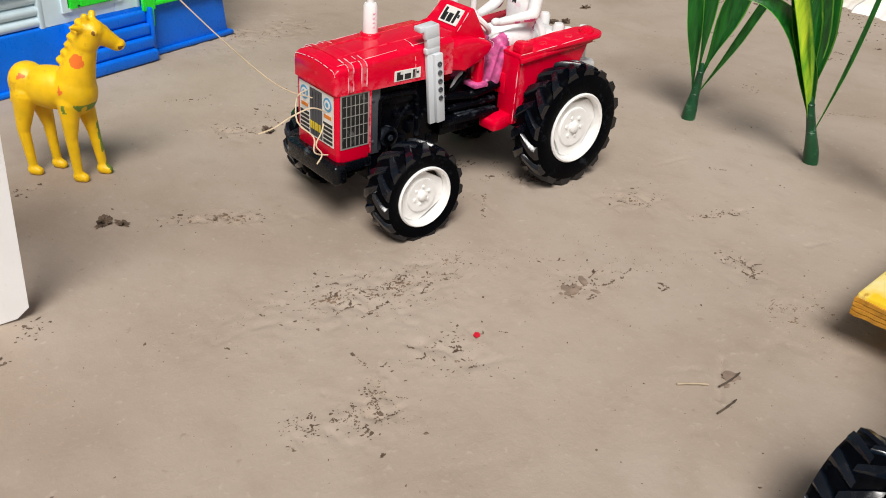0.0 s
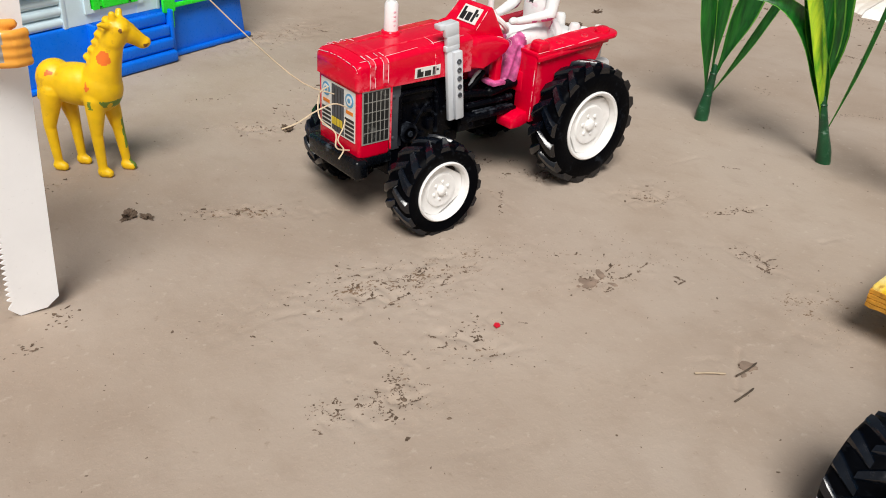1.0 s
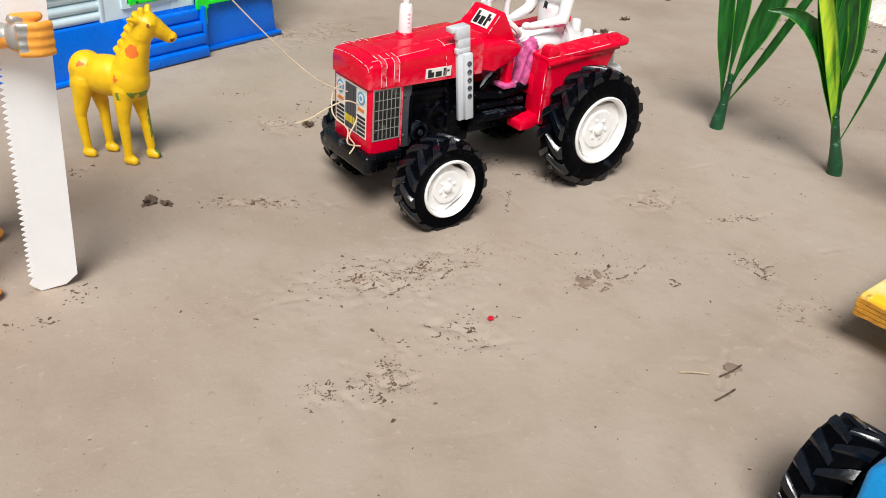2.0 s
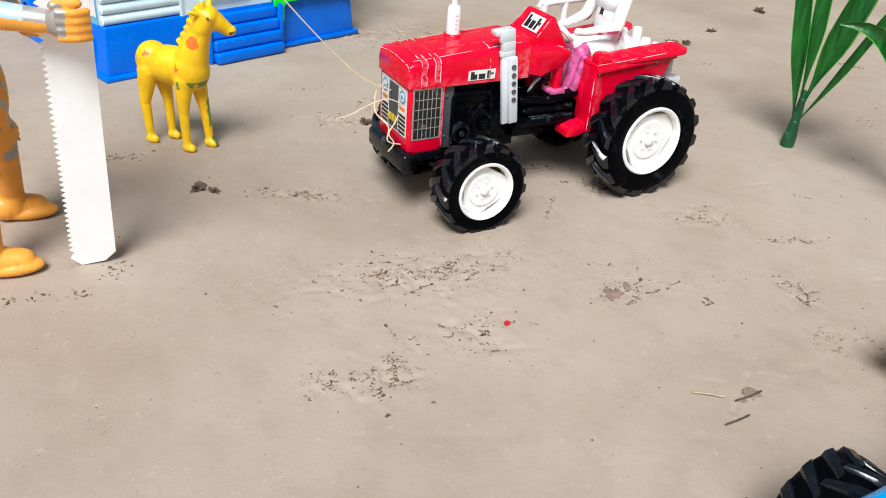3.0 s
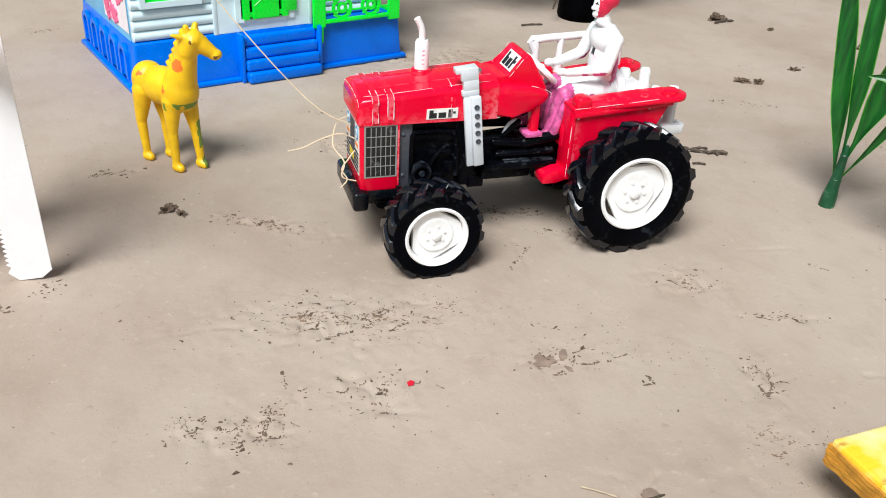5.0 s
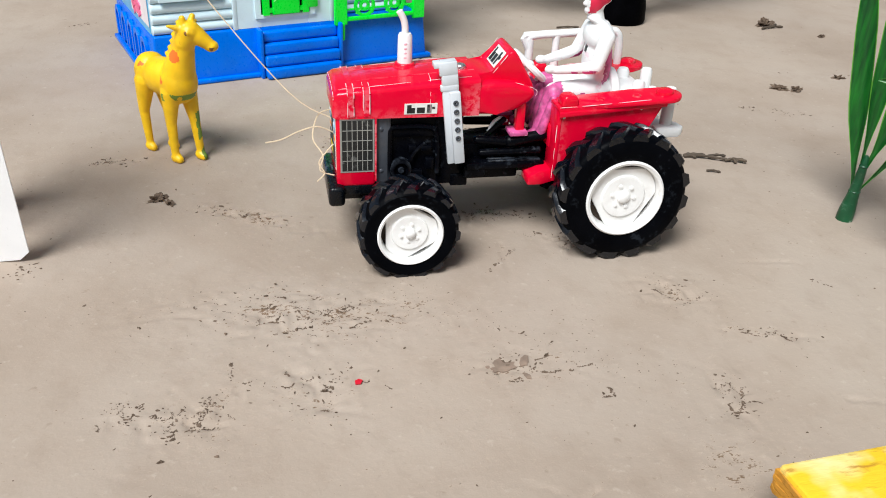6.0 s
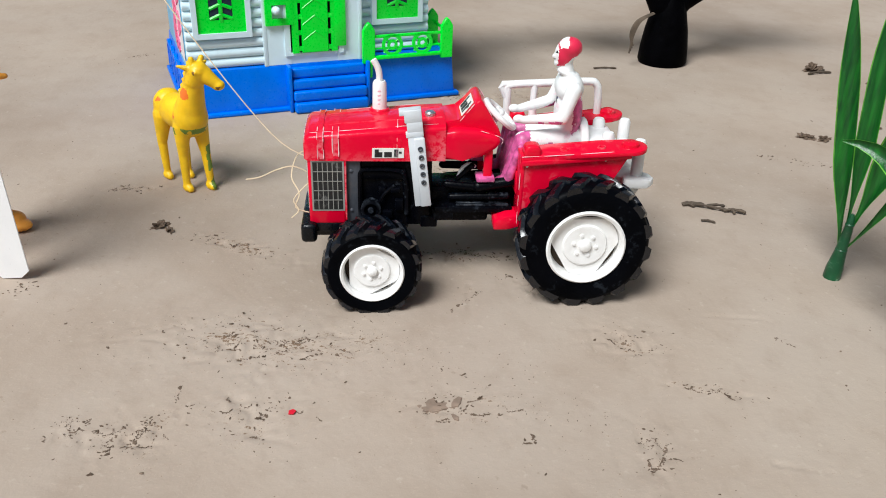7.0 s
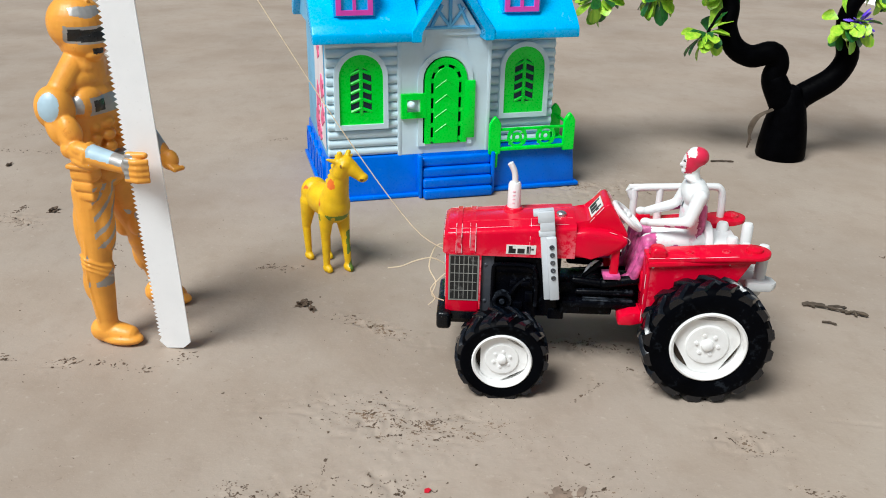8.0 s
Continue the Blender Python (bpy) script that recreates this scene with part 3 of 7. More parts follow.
def build_ground():
    xs, ys = graded(-30, 40, 0.12, 4000), graded(-17, 34, 0.12, 4000)
    X, Y = np.meshgrid(xs, ys, indexing="ij")
    Z = ground_height(X, Y)
    nx, ny = X.shape
    co = np.stack([X, Y, Z], -1).reshape(-1, 3) * CM
    idx = np.arange(nx * ny).reshape(nx, ny)
    quads = np.stack([idx[:-1, :-1], idx[1:, :-1], idx[1:, 1:], idx[:-1, 1:]], -1).reshape(-1, 4)
    me = bpy.data.meshes.new("ground")
    me.from_pydata(co.tolist(), [], quads.tolist())
    me.materials.append(MUD)
    me.shade_smooth()
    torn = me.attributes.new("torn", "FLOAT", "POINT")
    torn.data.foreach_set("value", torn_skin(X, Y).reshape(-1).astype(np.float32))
    return tagged(new("ground", me), "smoothed brown mud ground with scuffs and crumbs", "ground", kind="structure")


build_ground()


def build_lime():
    """The whitish dry ground that begins beyond the mud, with a crumbled edge."""
    bm = B()
    edge = [(30, -3900), (34, -600), (40, -120), (56, -45), (57, -15), (56.5, 2), (57.5, 9), (62, 15), (85, 24), (87, 40), (84, 75), (77, 104), (75, 114), (72, 150), (66, 240), (60, 900), (60, 3900)]
    pts = []
    rng = random.Random(4)
    for (x0, y0), (x1, y1) in zip(edge, edge[1:]):
        for k in range(26):
            t = k / 26
            pts.append((x0 + (x1 - x0) * t + rng.uniform(-0.15, 0.15) + 1.6 * noise.noise(Vector((x0 * 0.3, (y0 + (y1 - y0) * t) * 0.22, 1.0))), y0 + (y1 - y0) * t))
    a = [bm.verts.new((x, y, level(x, y) - 0.3)) for x, y in pts]
    b = [bm.verts.new((x + 0.8, y, level(x, y) + 0.35 + 0.1 * rng.random())) for x, y in pts]
    c = [bm.verts.new((x + 9, y, level(x, y) + 2.2)) for x, y in pts]
    d = [bm.verts.new((x + 90, y, 4.0)) for x, y in pts]
    e = [bm.verts.new((x + 3800, y, 4.0)) for x, y in pts]
    for p, q in ((a, b), (b, c), (c, d), (d, e)):
        for i in range(len(p) - 1):
            bm.faces.new((p[i], p[i + 1], q[i + 1], q[i]))
    ob = part("pavement", bm, LIME)
    tagged(ob, "whitish dry lime ground with a crumbled edge", "ground", kind="structure")


build_lime()


def crumb_field(name, label, spots, material, seed):
    """Many small broken lumps lying on the mud, as one mesh."""
    rng = np.random.default_rng(seed)
    bm = B()
    bmesh.ops.create_icosphere(bm, subdivisions=1, radius=1.0)
    base = np.array([v.co[:] for v in bm.verts])
    tris = np.array([[v.index for v in f.verts] for f in bm.faces])
    bm.free()
    co, faces, at = [], [], 0
    heights = ground_height(np.array([p[0] for p in spots]), np.array([p[1] for p in spots]))
    for (x, y, s), low in zip(spots, heights):
        b = base * (1 + rng.uniform(-0.6, 0.5, (len(base), 1)))
        sx, sy, sz = s * rng.uniform(0.6, 1.7), s * rng.uniform(0.35, 0.8), s * rng.uniform(0.2, 0.5)
        t = rng.uniform(0, 6.28)
        c, q = math.cos(t), math.sin(t)
        p = b * (sx, sy, sz)
        p = np.stack([p[:, 0] * c - p[:, 1] * q + x, p[:, 0] * q + p[:, 1] * c + y, p[:, 2] + low + 0.35 * sz], -1)
        co.append(p * CM)
        faces.append(tris + at)
        at += len(base)
    me = bpy.data.meshes.new(name)
    me.from_pydata(np.concatenate(co).tolist(), [], np.concatenate(faces).tolist())
    me.materials.append(material)
    return tagged(new(name, me), label, "mud crumbs", kind="stuff")


def crumb_spots():
    rng = np.random.default_rng(11)
    out = []
    for cx, cy, a, b, turn, count in SCUFFS + SCUFFS_FAR:
        c, s = math.cos(radians(turn)), math.sin(radians(turn))
        for k in range(int(count * 1.15)):
            u, v = rng.normal(0, 0.55, 2) * (a, b)
            size = rng.lognormal(-3.45 if count > 46 or cy < 0 else -3.2, 0.5)
            out.append((cx + u * c - v * s, cy + u * s + v * c, float(np.clip(size, 0.014, 0.11))))
        for k in range(int(2 + count / 12)):                    # clods strung along short curved tears
            u, v = rng.normal(0, 0.5, 2) * (a, b)
            turn_to, curl, run = rng.uniform(-0.7, 0.7) + radians(turn), rng.normal(0, 1.4), rng.uniform(0.15, 0.6)
            x, y = cx + u * c - v * s, cy + u * s + v * c
            big = rng.uniform(0.028, 0.05)
            for j in range(int(run / 0.035)):
                turn_to += curl * 0.035 / run
                x, y = x + 0.035 * math.cos(turn_to), y + 0.035 * math.sin(turn_to)
                out.append((x + rng.normal(0, 0.012), y + rng.normal(0, 0.012), float(big * rng.uniform(0.5, 1.25))))
    for line, count, spread_cm in CRACKS + DRAGS + DRAGS_NEAR + DRAGS_FAR + DRAGS_CORN + DRAGS_BEYOND:
        for (x0, y0), (x1, y1) in zip(line, line[1:]):
            for k in range(int(count * math.hypot(x1 - x0, y1 - y0)) + 1):
                t = rng.random()
                out.append((x0 + (x1 - x0) * t + rng.normal(0, spread_cm), y0 + (y1 - y0) * t + rng.normal(0, spread_cm), float(np.clip(rng.lognormal(-3.3 if spread_cm < 0.14 else (-3.85 if y0 < 0 else -3.1), 0.4), 0.012, 0.07 if y0 < 0 else 0.13))))
    for k in range(2600):
        x, y = rng.uniform(-30, 50), rng.uniform(-18, 40)
        out.append((x, y, float(np.clip(rng.lognormal(-3.95, 0.5), 0.01, 0.07))))
    for k in range(240):
        x, y = rng.uniform(49, 57), rng.uniform(-10, 16)
        out.append((x, y, float(np.clip(rng.lognormal(-2.6, 0.6), 0.04, 0.4))))
    return out


crumb_field("mud_crumbs", "small dark crumbs of dried mud on the ground", crumb_spots(), CRUMB, 3)


def lump(x, y, s, k):
    rng = random.Random(k)
    bm = B()
    for v in bmesh.ops.create_icosphere(bm, subdivisions=4, radius=1.0)["verts"]:
        d = v.co.copy()
        r = 0.62 + 0.75 * noise.noise(d * 1.7 + Vector((k, 0, 3))) + 0.40 * noise.noise(d * 5.0 + Vector((0, k, 1)))
        v.co = Vector((d.x * 1.25, d.y * 0.7, d.z * 0.5)) * (max(0.12, r) * s) + Vector((0, 0, 0.12 * s))
    ob = part("mud_lump", bm, CRUMB, at=spot(x, y, level(x, y), rng.uniform(0, 180)))
    tagged(ob, "dark lump of dried mud on the ground", "mud lump", group="mud lumps")


for k, (x, y, s) in enumerate(LUMPS):
    lump(x, y, s, k)


def mud_flake(x, y, a, b, turn, k):
    """A thin dried flake pressed into the mud."""
    rng = random.Random(k)
    bm = B()
    pts = []
    for i in range(18):
        t = 2 * math.pi * i / 18
        f = rng.uniform(0.7, 1.12)
        pts.append((a * f * math.cos(t), b * f * math.sin(t)))
    prism(bm, pts, -0.05, 0.022, "z")
    ob = part("mud_flake", bm, FLAKE, at=spot(x, y, level(x, y), turn))
    tagged(ob, "thin brown flake of dried mud on the ground", "mud flake", group="mud flakes")


for k, (x, y, a, b, turn) in enumerate([(7.21, -6.77, 0.55, 0.36, 11.0), (8.03, -6.7, 0.16, 0.34, -24.0), (7.91, -7.44, 0.12, 0.2, 21.0), (7.78, -13.41, 0.34, 0.28, -29.0), (7.24, -13.62, 0.14, 0.1, 1.0)]):
    mud_flake(x, y, a, b, turn, k + 40)

# ---------- the red toy tractor ----------
def wheel(parent, name, x, side, radius, width, rim_r, lugs, spin=0.0, outer=None, high=None):
    """A treaded tyre on a dished white rim. side: +1 left, -1 right; the outer face lies at 5 cm."""
    outer = outer or (5.0 if radius > 2 else 4.9)
    hub = B()
    lathe(hub, [(0, -0.9), (0.28, -0.9), (0.28, 0.0), (0, 0.0)], 14)
    w = part(name, hub, BLACK, parent, at=pose(x * CM, side * (outer - width) * CM, (high or radius) * CM, 0, spin, 0 if side > 0 else 180))
    # tyre: y runs from 0 (inside) to width (outside)
    t = B()
    r0 = radius * 0.95
    lathe(t, [(rim_r * 0.98, 0.12), (rim_r * 1.10, 0.03), (r0 * 0.90, 0.0), (r0 * 0.97, 0.10), (r0, 0.26), (r0, width - 0.26), (r0 * 0.97, width - 0.10),
              (r0 * 0.90, width), (rim_r * 1.10, width - 0.02), (rim_r * 1.0, width - 0.10)], 56, hollow=True)
    part("tyre", t, RUBBER, w, "black rubber tyre with angled tread lugs")
    # tread lugs: two slanting rows, one mesh each
    for half in (0, 1):
        rows = []
        for j in range(5):
            f = j / 4
            a = (0.34 * f if half == 0 else 0.34 * (1 - f)) * (2 * math.pi / lugs) * 1.9
            y = 0.04 + (width * 0.55) * f if half == 0 else width * 0.45 + (width * 0.55 - 0.04) * f
            edge = f if half else 1 - f
            hgt = radius - 0.24 * max(0.0, edge - 0.75)
            th = 0.70 * math.pi / lugs * (0.6 + 0.4 * edge)
            base = r0 * (0.90 if edge > 0.9 else 0.97)
            rows.append([(rr * math.cos(aa), y, rr * math.sin(aa)) for aa, rr in ((a - th, base), (a - th * 0.9, (base + hgt) / 2), (a - th * 0.55, hgt), (a + th * 0.55, hgt), (a + th * 0.9, (base + hgt) / 2), (a + th, base))])
        bm = B()
        loft(bm, rows)
        lug = to_mesh("tread_lug", bm, LUGRUBBER)
        for k in range(lugs):
            ob = new("tread_lug", lug)
            ob.parent = w
            ob.matrix_basis = Matrix.Rotation(-2 * math.pi * (k + 0.5 * half) / lugs, 4, "Y")
    # rim
    r = B()
    lathe(r, [(rim_r * 0.89, width - 0.50), (rim_r * 0.91, width - 0.14), (rim_r * 0.93, width - 0.02), (rim_r * 1.0, width + 0.03), (rim_r * 1.04, width - 0.02),
              (rim_r * 1.04, width - 0.2), (rim_r * 0.97, width - 0.6), (rim_r * 0.89, width - 0.6)], 48, hollow=True)
    part("rim", r, RIMWHITE, w, "dished white plastic wheel rim")
    g = B()
    lathe(g, [(0, width - 0.66), (rim_r * 0.97, width - 0.66), (rim_r * 0.97, width - 0.56), (0, width - 0.56)], 32)
    part("backing", g, GRIME, w, "dried mud inside the rim")
    d = B()
    outline = []
    for k in range(72):
        a = 2 * math.pi * k / 72
        rr = rim_r * 0.885
        for c in (0.35, 0.35 + 2.094, 0.35 + 4.189):
            ca = math.cos(a - c)
            if ca > 0.83:
                rr = min(rr, rim_r * 0.735 / ca)
        outline.append((rr * math.cos(a), rr * math.sin(a)))
    prism(d, outline, width - 0.52, width - 0.30, "y")
    lathe(d, [(rim_r * 0.60, width - 0.31), (rim_r * 0.56, width - 0.22), (rim_r * 0.50, width - 0.21), (rim_r * 0.28, width - 0.27), (0, width - 0.27)], 36)
    part("wheel_disc", d, RIMWHITE, w)
    h = B()
    lathe(h, [(0.17 * rim_r, width - 0.30), (0.16 * rim_r, width - 0.14), (0.10 * rim_r, width - 0.09), (0, width - 0.08)], 18)
    part("hub_cap", h, RIMWHITE, w)
    for k in range(6):
        a = math.pi * k / 3
        b = B()
        lathe(b, [(0.055 * rim_r, width - 0.30), (0.05 * rim_r, width - 0.20), (0, width - 0.19)], 8, "y", (0.30 * rim_r * math.cos(a), 0, 0.30 * rim_r * math.sin(a)))
        part("wheel_bolt", b, RIMWHITE, w)
    return w


def plate(bm, origin, u, v, size, thick=0.03, bev=0.0):
    """A thin sheet: corner, two directions, size along them."""
    o, u, v = Vector(origin), Vector(u).normalized(), Vector(v).normalized()
    n = u.cross(v)
    pts = [o, o + u * size[0], o + u * size[0] + v * size[1], o + v * size[1]]
    a, b = ring(bm, pts), ring(bm, [p + n * thick for p in pts])
    bridge(bm, a, b)
    bm.faces.new(a[::-1])
    bm.faces.new(b)


def mark_bars(parent, origin, u, v, w, h, lift):
    """A maker's mark as plain black bars on its sticker."""
    o, u, v = Vector(origin), Vector(u).normalized(), Vector(v).normalized()
    n = u.cross(v) * lift
    for a, b, c, d in ((0.08, 0.13, 0.10, 0.88), (0.18, 0.14, 0.10, 0.60), (0.38, 0.24, 0.10, 0.62), (0.69, 0.13, 0.10, 0.88), (0.84, 0.09, 0.46, 0.66)):
        bm = B()
        plate(bm, o + u * (a * w) + v * (c * h) + n, u, v, (b * w, (d - c) * h), 0.012)
        part("mark_bar", bm, INK, parent)


def red_tractor(m):
    """Nose towards +x, left side +y; the engine side panels lie 1.5 cm off the middle."""
    T = thing("toy_tractor", "red plastic toy tractor with black tyres standing on mud", "toy tractor", m)

    # bonnet: upright sides, rounded shoulders, a low crown; sections along x
    def section(x, half, top, low, crown=0.10, r=0.28):
        pts = [(x, -half, low)]
        for k in range(7):
            a = math.pi / 2 * k / 6
            pts.append((x, -half + r - r * math.cos(a), top - crown - r * 0.8 + (r * 0.8) * math.sin(a)))
        for k in range(1, 6):
            f = k / 6
            pts.append((x, (-half + r) * (1 - 2 * f), top - crown + crown * math.sin(math.pi * f)))
        for k in range(7):
            a = math.pi / 2 * (6 - k) / 6
            pts.append((x, half - r + r * math.cos(a), top - crown - r * 0.8 + (r * 0.8) * math.sin(a)))
        pts.append((x, half, low))
        return pts
    bm = B()
    loft(bm, [section(2.66, 1.36, 6.50, 5.62), section(2.58, 1.46, 6.66, 5.58), section(2.42, 1.50, 6.74, 5.56), section(1.2, 1.52, 6.84, 5.56), section(-1.6, 1.52, 7.06, 5.55), section(-3.0, 1.50, 7.14, 5.55)])
    bonnet = part("bonnet", bm, RED, T, "red bonnet with scratched white ribs")
    for x in (1.98, 1.38):
        bm = B()
        loft(bm, [section(x + 0.11, 1.56, 6.88 - 0.08 * x / 2, 5.66), section(x - 0.11, 1.56, 6.90 - 0.08 * x / 2, 5.66)])
        part("rib", bm, RED, bonnet)
    for y in (-0.62, 0.62):
        bm = B()
        tube(bm, [(2.5, y, 6.62), (1.0, y, 6.82), (-2.9, y, 7.08)], 0.05, 8)
        part("crease_rib", bm, RED, bonnet)
    bm = B()
    box(bm, (-1.25, -1.05), (-1.54, 1.54), (5.6, 6.5), 0.04)
    part("panel_seam", bm, RED, bonnet)
    rng = random.Random(17)

    def worn(owner, pts, r=0.02):
        """A rubbed pale line along an edge, broken here and there."""
        line, bm, i = bend(pts, 6), B(), 0
        while i < len(line) - 3:
            n = rng.randint(2, 5)
            run = line[i:i + n + 1]
            tube(bm, run, [r * rng.uniform(0.4, 1.0) if 0 < k < len(run) - 1 else 0.3 * r for k in range(len(run))], 5)
            i += n + rng.randint(0, 2)
        part("worn_edge", bm, WORN, owner)
    for x in (1.98, 1.38):
        for dx in (0.12, -0.12):
            edge_line = section(x + dx, 1.565, 6.895 - 0.08 * x / 2, 5.66)
            worn(bonnet, edge_line[-9:], 0.026)
            worn(bonnet, edge_line[:9], 0.026)
    worn(bonnet, section(2.62, 1.44, 6.63, 5.62)[1:-1])
    for s in (1, -1):
        worn(bonnet, [(2.4, 1.25 * s, 6.66), (1.0, 1.27 * s, 6.76), (-1.0, 1.27 * s, 6.93), (-2.9, 1.25 * s, 7.05)], 0.018)
        worn(bonnet, [(-1.05, 1.55 * s, 5.7), (-1.05, 1.55 * s, 6.4), (-1.08, 1.3 * s, 6.92), (-1.1, 0.6 * s, 7.03)], 0.018)
        worn(T, [(-3.58, 0.99 * s, 7.06), (-3.9, 0.99 * s, 7.46), (-4.22, 0.99 * s, 7.88)])
        worn(T, [(-4.54, 0.99 * s, 7.80), (-4.9, 0.99 * s, 7.2), (-5.23, 0.99 * s, 6.64)])
        worn(T, [(-4.4, 1.42 * s, 6.80), (-5.08, 1.40 * s, 6.58), (-5.31, 1.38 * s, 6.36), (-5.07, 1.40 * s, 6.0)], 0.024)
        worn(T, [(-5.93, 2.31 * s, 3.1), (-5.93, 2.33 * s, 4.4), (-5.93, 2.35 * s, 5.7)])
        worn(T, [(-5.95, 2.41 * s, 6.09), (-7.0, 2.47 * s, 6.16), (-8.0, 2.51 * s, 6.24), (-9.6, 2.54 * s, 6.36)], 0.018)
    # nose
    bm = B()
    box(bm, (1.02, 2.54), (-1.46, 1.46), (2.72, 5.72), 0.13, 3)
    part("nose", bm, RED, T)
    bm = B()
    box(bm, (0.42, 1.06), (-1.32, 1.32), (2.75, 5.58), 0.06)
    part("radiator", bm, SLATE, T, "slate grey radiator panel")
    for z in (5.05, 3.3):
        bm = B()
        ball(bm, (0.80, 1.33, z), (0.09, 0.05, 0.09), seg=10, rings=6)
        part("radiator_rivet", bm, SLATE, T)
    # instrument cowl behind the bonnet, and the tank bulging below it
    bm = B()
    prism(bm, [(-2.9, 5.7), (-2.9, 7.08), (-3.58, 7.04), (-4.22, 7.86), (-4.40, 7.92), (-4.52, 7.80), (-5.22, 6.62), (-5.30, 6.40), (-4.8, 5.9), (-4.4, 5.65)], -0.98, 0.98, "y", 0.09, 3)
    part("dashboard", bm, RED, T)
    for s in (1, -1):
        bm = B()
        prism(bm, [(-2.7, 5.54), (-2.7, 6.72), (-3.5, 6.86), (-4.4, 6.80), (-5.05, 6.58), (-5.30, 6.36), (-5.05, 6.02), (-4.45, 5.66), (-3.7, 5.54)], 0.85 * s, 1.48 * s, "y", 0.2, 3)
        part("tank_side", bm, RED, T)
        bm = B()
        box(bm, (-4.95, -4.60), (0.85 * s, 1.30 * s), (4.15, 5.95), 0.06)
        part("pedal_plate", bm, RED, T)
        bm = B()
        box(bm, (-5.05, -4.30), (0.75 * s, 1.55 * s), (4.62, 4.80), 0.05)
        part("pedal", bm, FIGPINK, T, "pink smeared foot pedal")
    # slanting dashboard sticker
    u, v = Vector((0, 1, 0)), Vector((-0.64, 0, 0.82)).normalized()
    low = Vector((-3.67, -0.40, 7.19))
    bm = B()
    plate(bm, low, u, v, (1.16, 0.74), 0.02)
    st = part("dash_sticker", bm, PAPER, T, "white sticker with black marks")
    mark_bars(st, low, u, v, 1.16, 0.74, 0.02)
    for s in (1, -1):
        u = Vector((-1, 0, 0)) if s > 0 else Vector((1, 0, 0))
        o = Vector((-0.05, 1.512, 5.70)) if s > 0 else Vector((-1.32, -1.512, 5.70))
        v = Vector((-0.03, 0, 1)) if s > 0 else Vector((0.03, 0, 1))
        bm = B()
        plate(bm, o, u, v, (1.27, 0.42), 0.03)
        st = part("side_sticker", bm, PAPER, T, "white sticker with black marks")
        mark_bars(st, o, u, v, 1.27, 0.42, 0.03)
        # side grille: dark field, pale edge with clipped corners, lattice
        o = Vector((2.40, 1.46, 3.35)) if s > 0 else Vector((1.08, -1.46, 3.35))
        bm = B()
        plate(bm, o, u, (0, 0, 1), (1.32, 2.22), 0.02)
        gr = part("side_grille", bm, GREYLINE, T, "black grille sticker with pale lattice lines")
        bm = B()
        plate(bm, o + u * 0.07 + Vector((0, 0.02 * s, 0.07)), u, (0, 0, 1), (1.18, 2.08), 0.012)
        part("grille_field", bm, INK, gr)
        for k in range(1, 6):
            bm = B()
            plate(bm, o + u * (0.07 + 1.18 * k / 6 - 0.014) + Vector((0, 0.032 * s, 0.09)), u, (0, 0, 1), (0.028, 2.04), 0.012)
            part("grille_line", bm, GREYLINE, gr)
        for k in range(1, 5):
            bm = B()
            plate(bm, o + u * 0.09 + Vector((0, 0.046 * s, 0.07 + 2.08 * k / 5)), u, (0, 0, 1), (1.14, 0.028), 0.010)
            part("grille_line", bm, GREYLINE, gr)
        # scratched seam lines moulded into the nose edge
        bm = B()
        tube(bm, [(1.02, 1.47 * s, 2.95), (1.02, 1.47 * s, 5.6)], 0.045, 6)
        part("nose_edge", bm, RED, T)
    # front face sticker: two printed lamps, marker strips, slots and a middle grille
    bm = B()
    plate(bm, (2.54, -1.22, 3.38), (0, 1, 0), (0, 0, 1), (2.44, 2.08), 0.02)
    fr = part("front_sticker", bm, PAPER, T, "white front sticker with printed lamps and grille")
    for y in (-0.84, 0.84):
        bm = B()
        lathe(bm, [(0, 2.56), (0.28, 2.56), (0.28, 2.58), (0, 2.58)], 20, "x", (0, y, 5.05))
        part("printed_lamp", bm, BLUEINK, fr)
        bm = B()
        lathe(bm, [(0, 2.58), (0.19, 2.58), (0.19, 2.592), (0, 2.592)], 20, "x", (0, y, 5.05))
        part("printed_lamp_centre", bm, PAPER, fr)
        bm = B()
        lathe(bm, [(0, 2.592), (0.10, 2.592), (0.10, 2.60), (0, 2.60)], 14, "x", (0, y, 5.05))
        part("printed_lamp_bulb", bm, BLUEINK, fr)
        bm = B()
        plate(bm, (2.56, y - 0.24, 4.48), (0, 1, 0), (0, 0, 1), (0.48, 0.14), 0.015)
        part("printed_marker", bm, ORANGEINK, fr)
        for k in range(5):
            bm = B()
            plate(bm, (2.56, y - 0.32, 3.46 + 0.18 * k), (0, 1, 0), (0, 0, 1), (0.64, 0.11), 0.015)
            part("printed_slot", bm, INK, fr)
    bm = B()
    plate(bm, (2.56, -0.44, 3.44), (0, 1, 0), (0, 0, 1), (0.88, 1.95), 0.012)
    part("printed_grille", bm, SLATE, fr)
    for k in range(1, 4):
        bm = B()
        plate(bm, (2.572, -0.44 + 0.22 * k - 0.012, 3.5), (0, 1, 0), (0, 0, 1), (0.024, 1.8), 0.008)
        part("printed_bar", bm, INK, fr)
    for a, b in ((-0.42, 0.16), (-0.22, 0.12), (-0.05, 0.22), (0.22, 0.14)):
        bm = B()
        plate(bm, (2.585, a, 3.72), (0, 1, 0), (0, 0, 1), (b, 0.32), 0.012)
        part("mark_bar", bm, YELLOWINK, fr)
    # bumper and front axle
    bm = B()
    box(bm, (2.25, 2.90), (-1.82, 1.82), (2.02, 2.86), 0.17, 3)
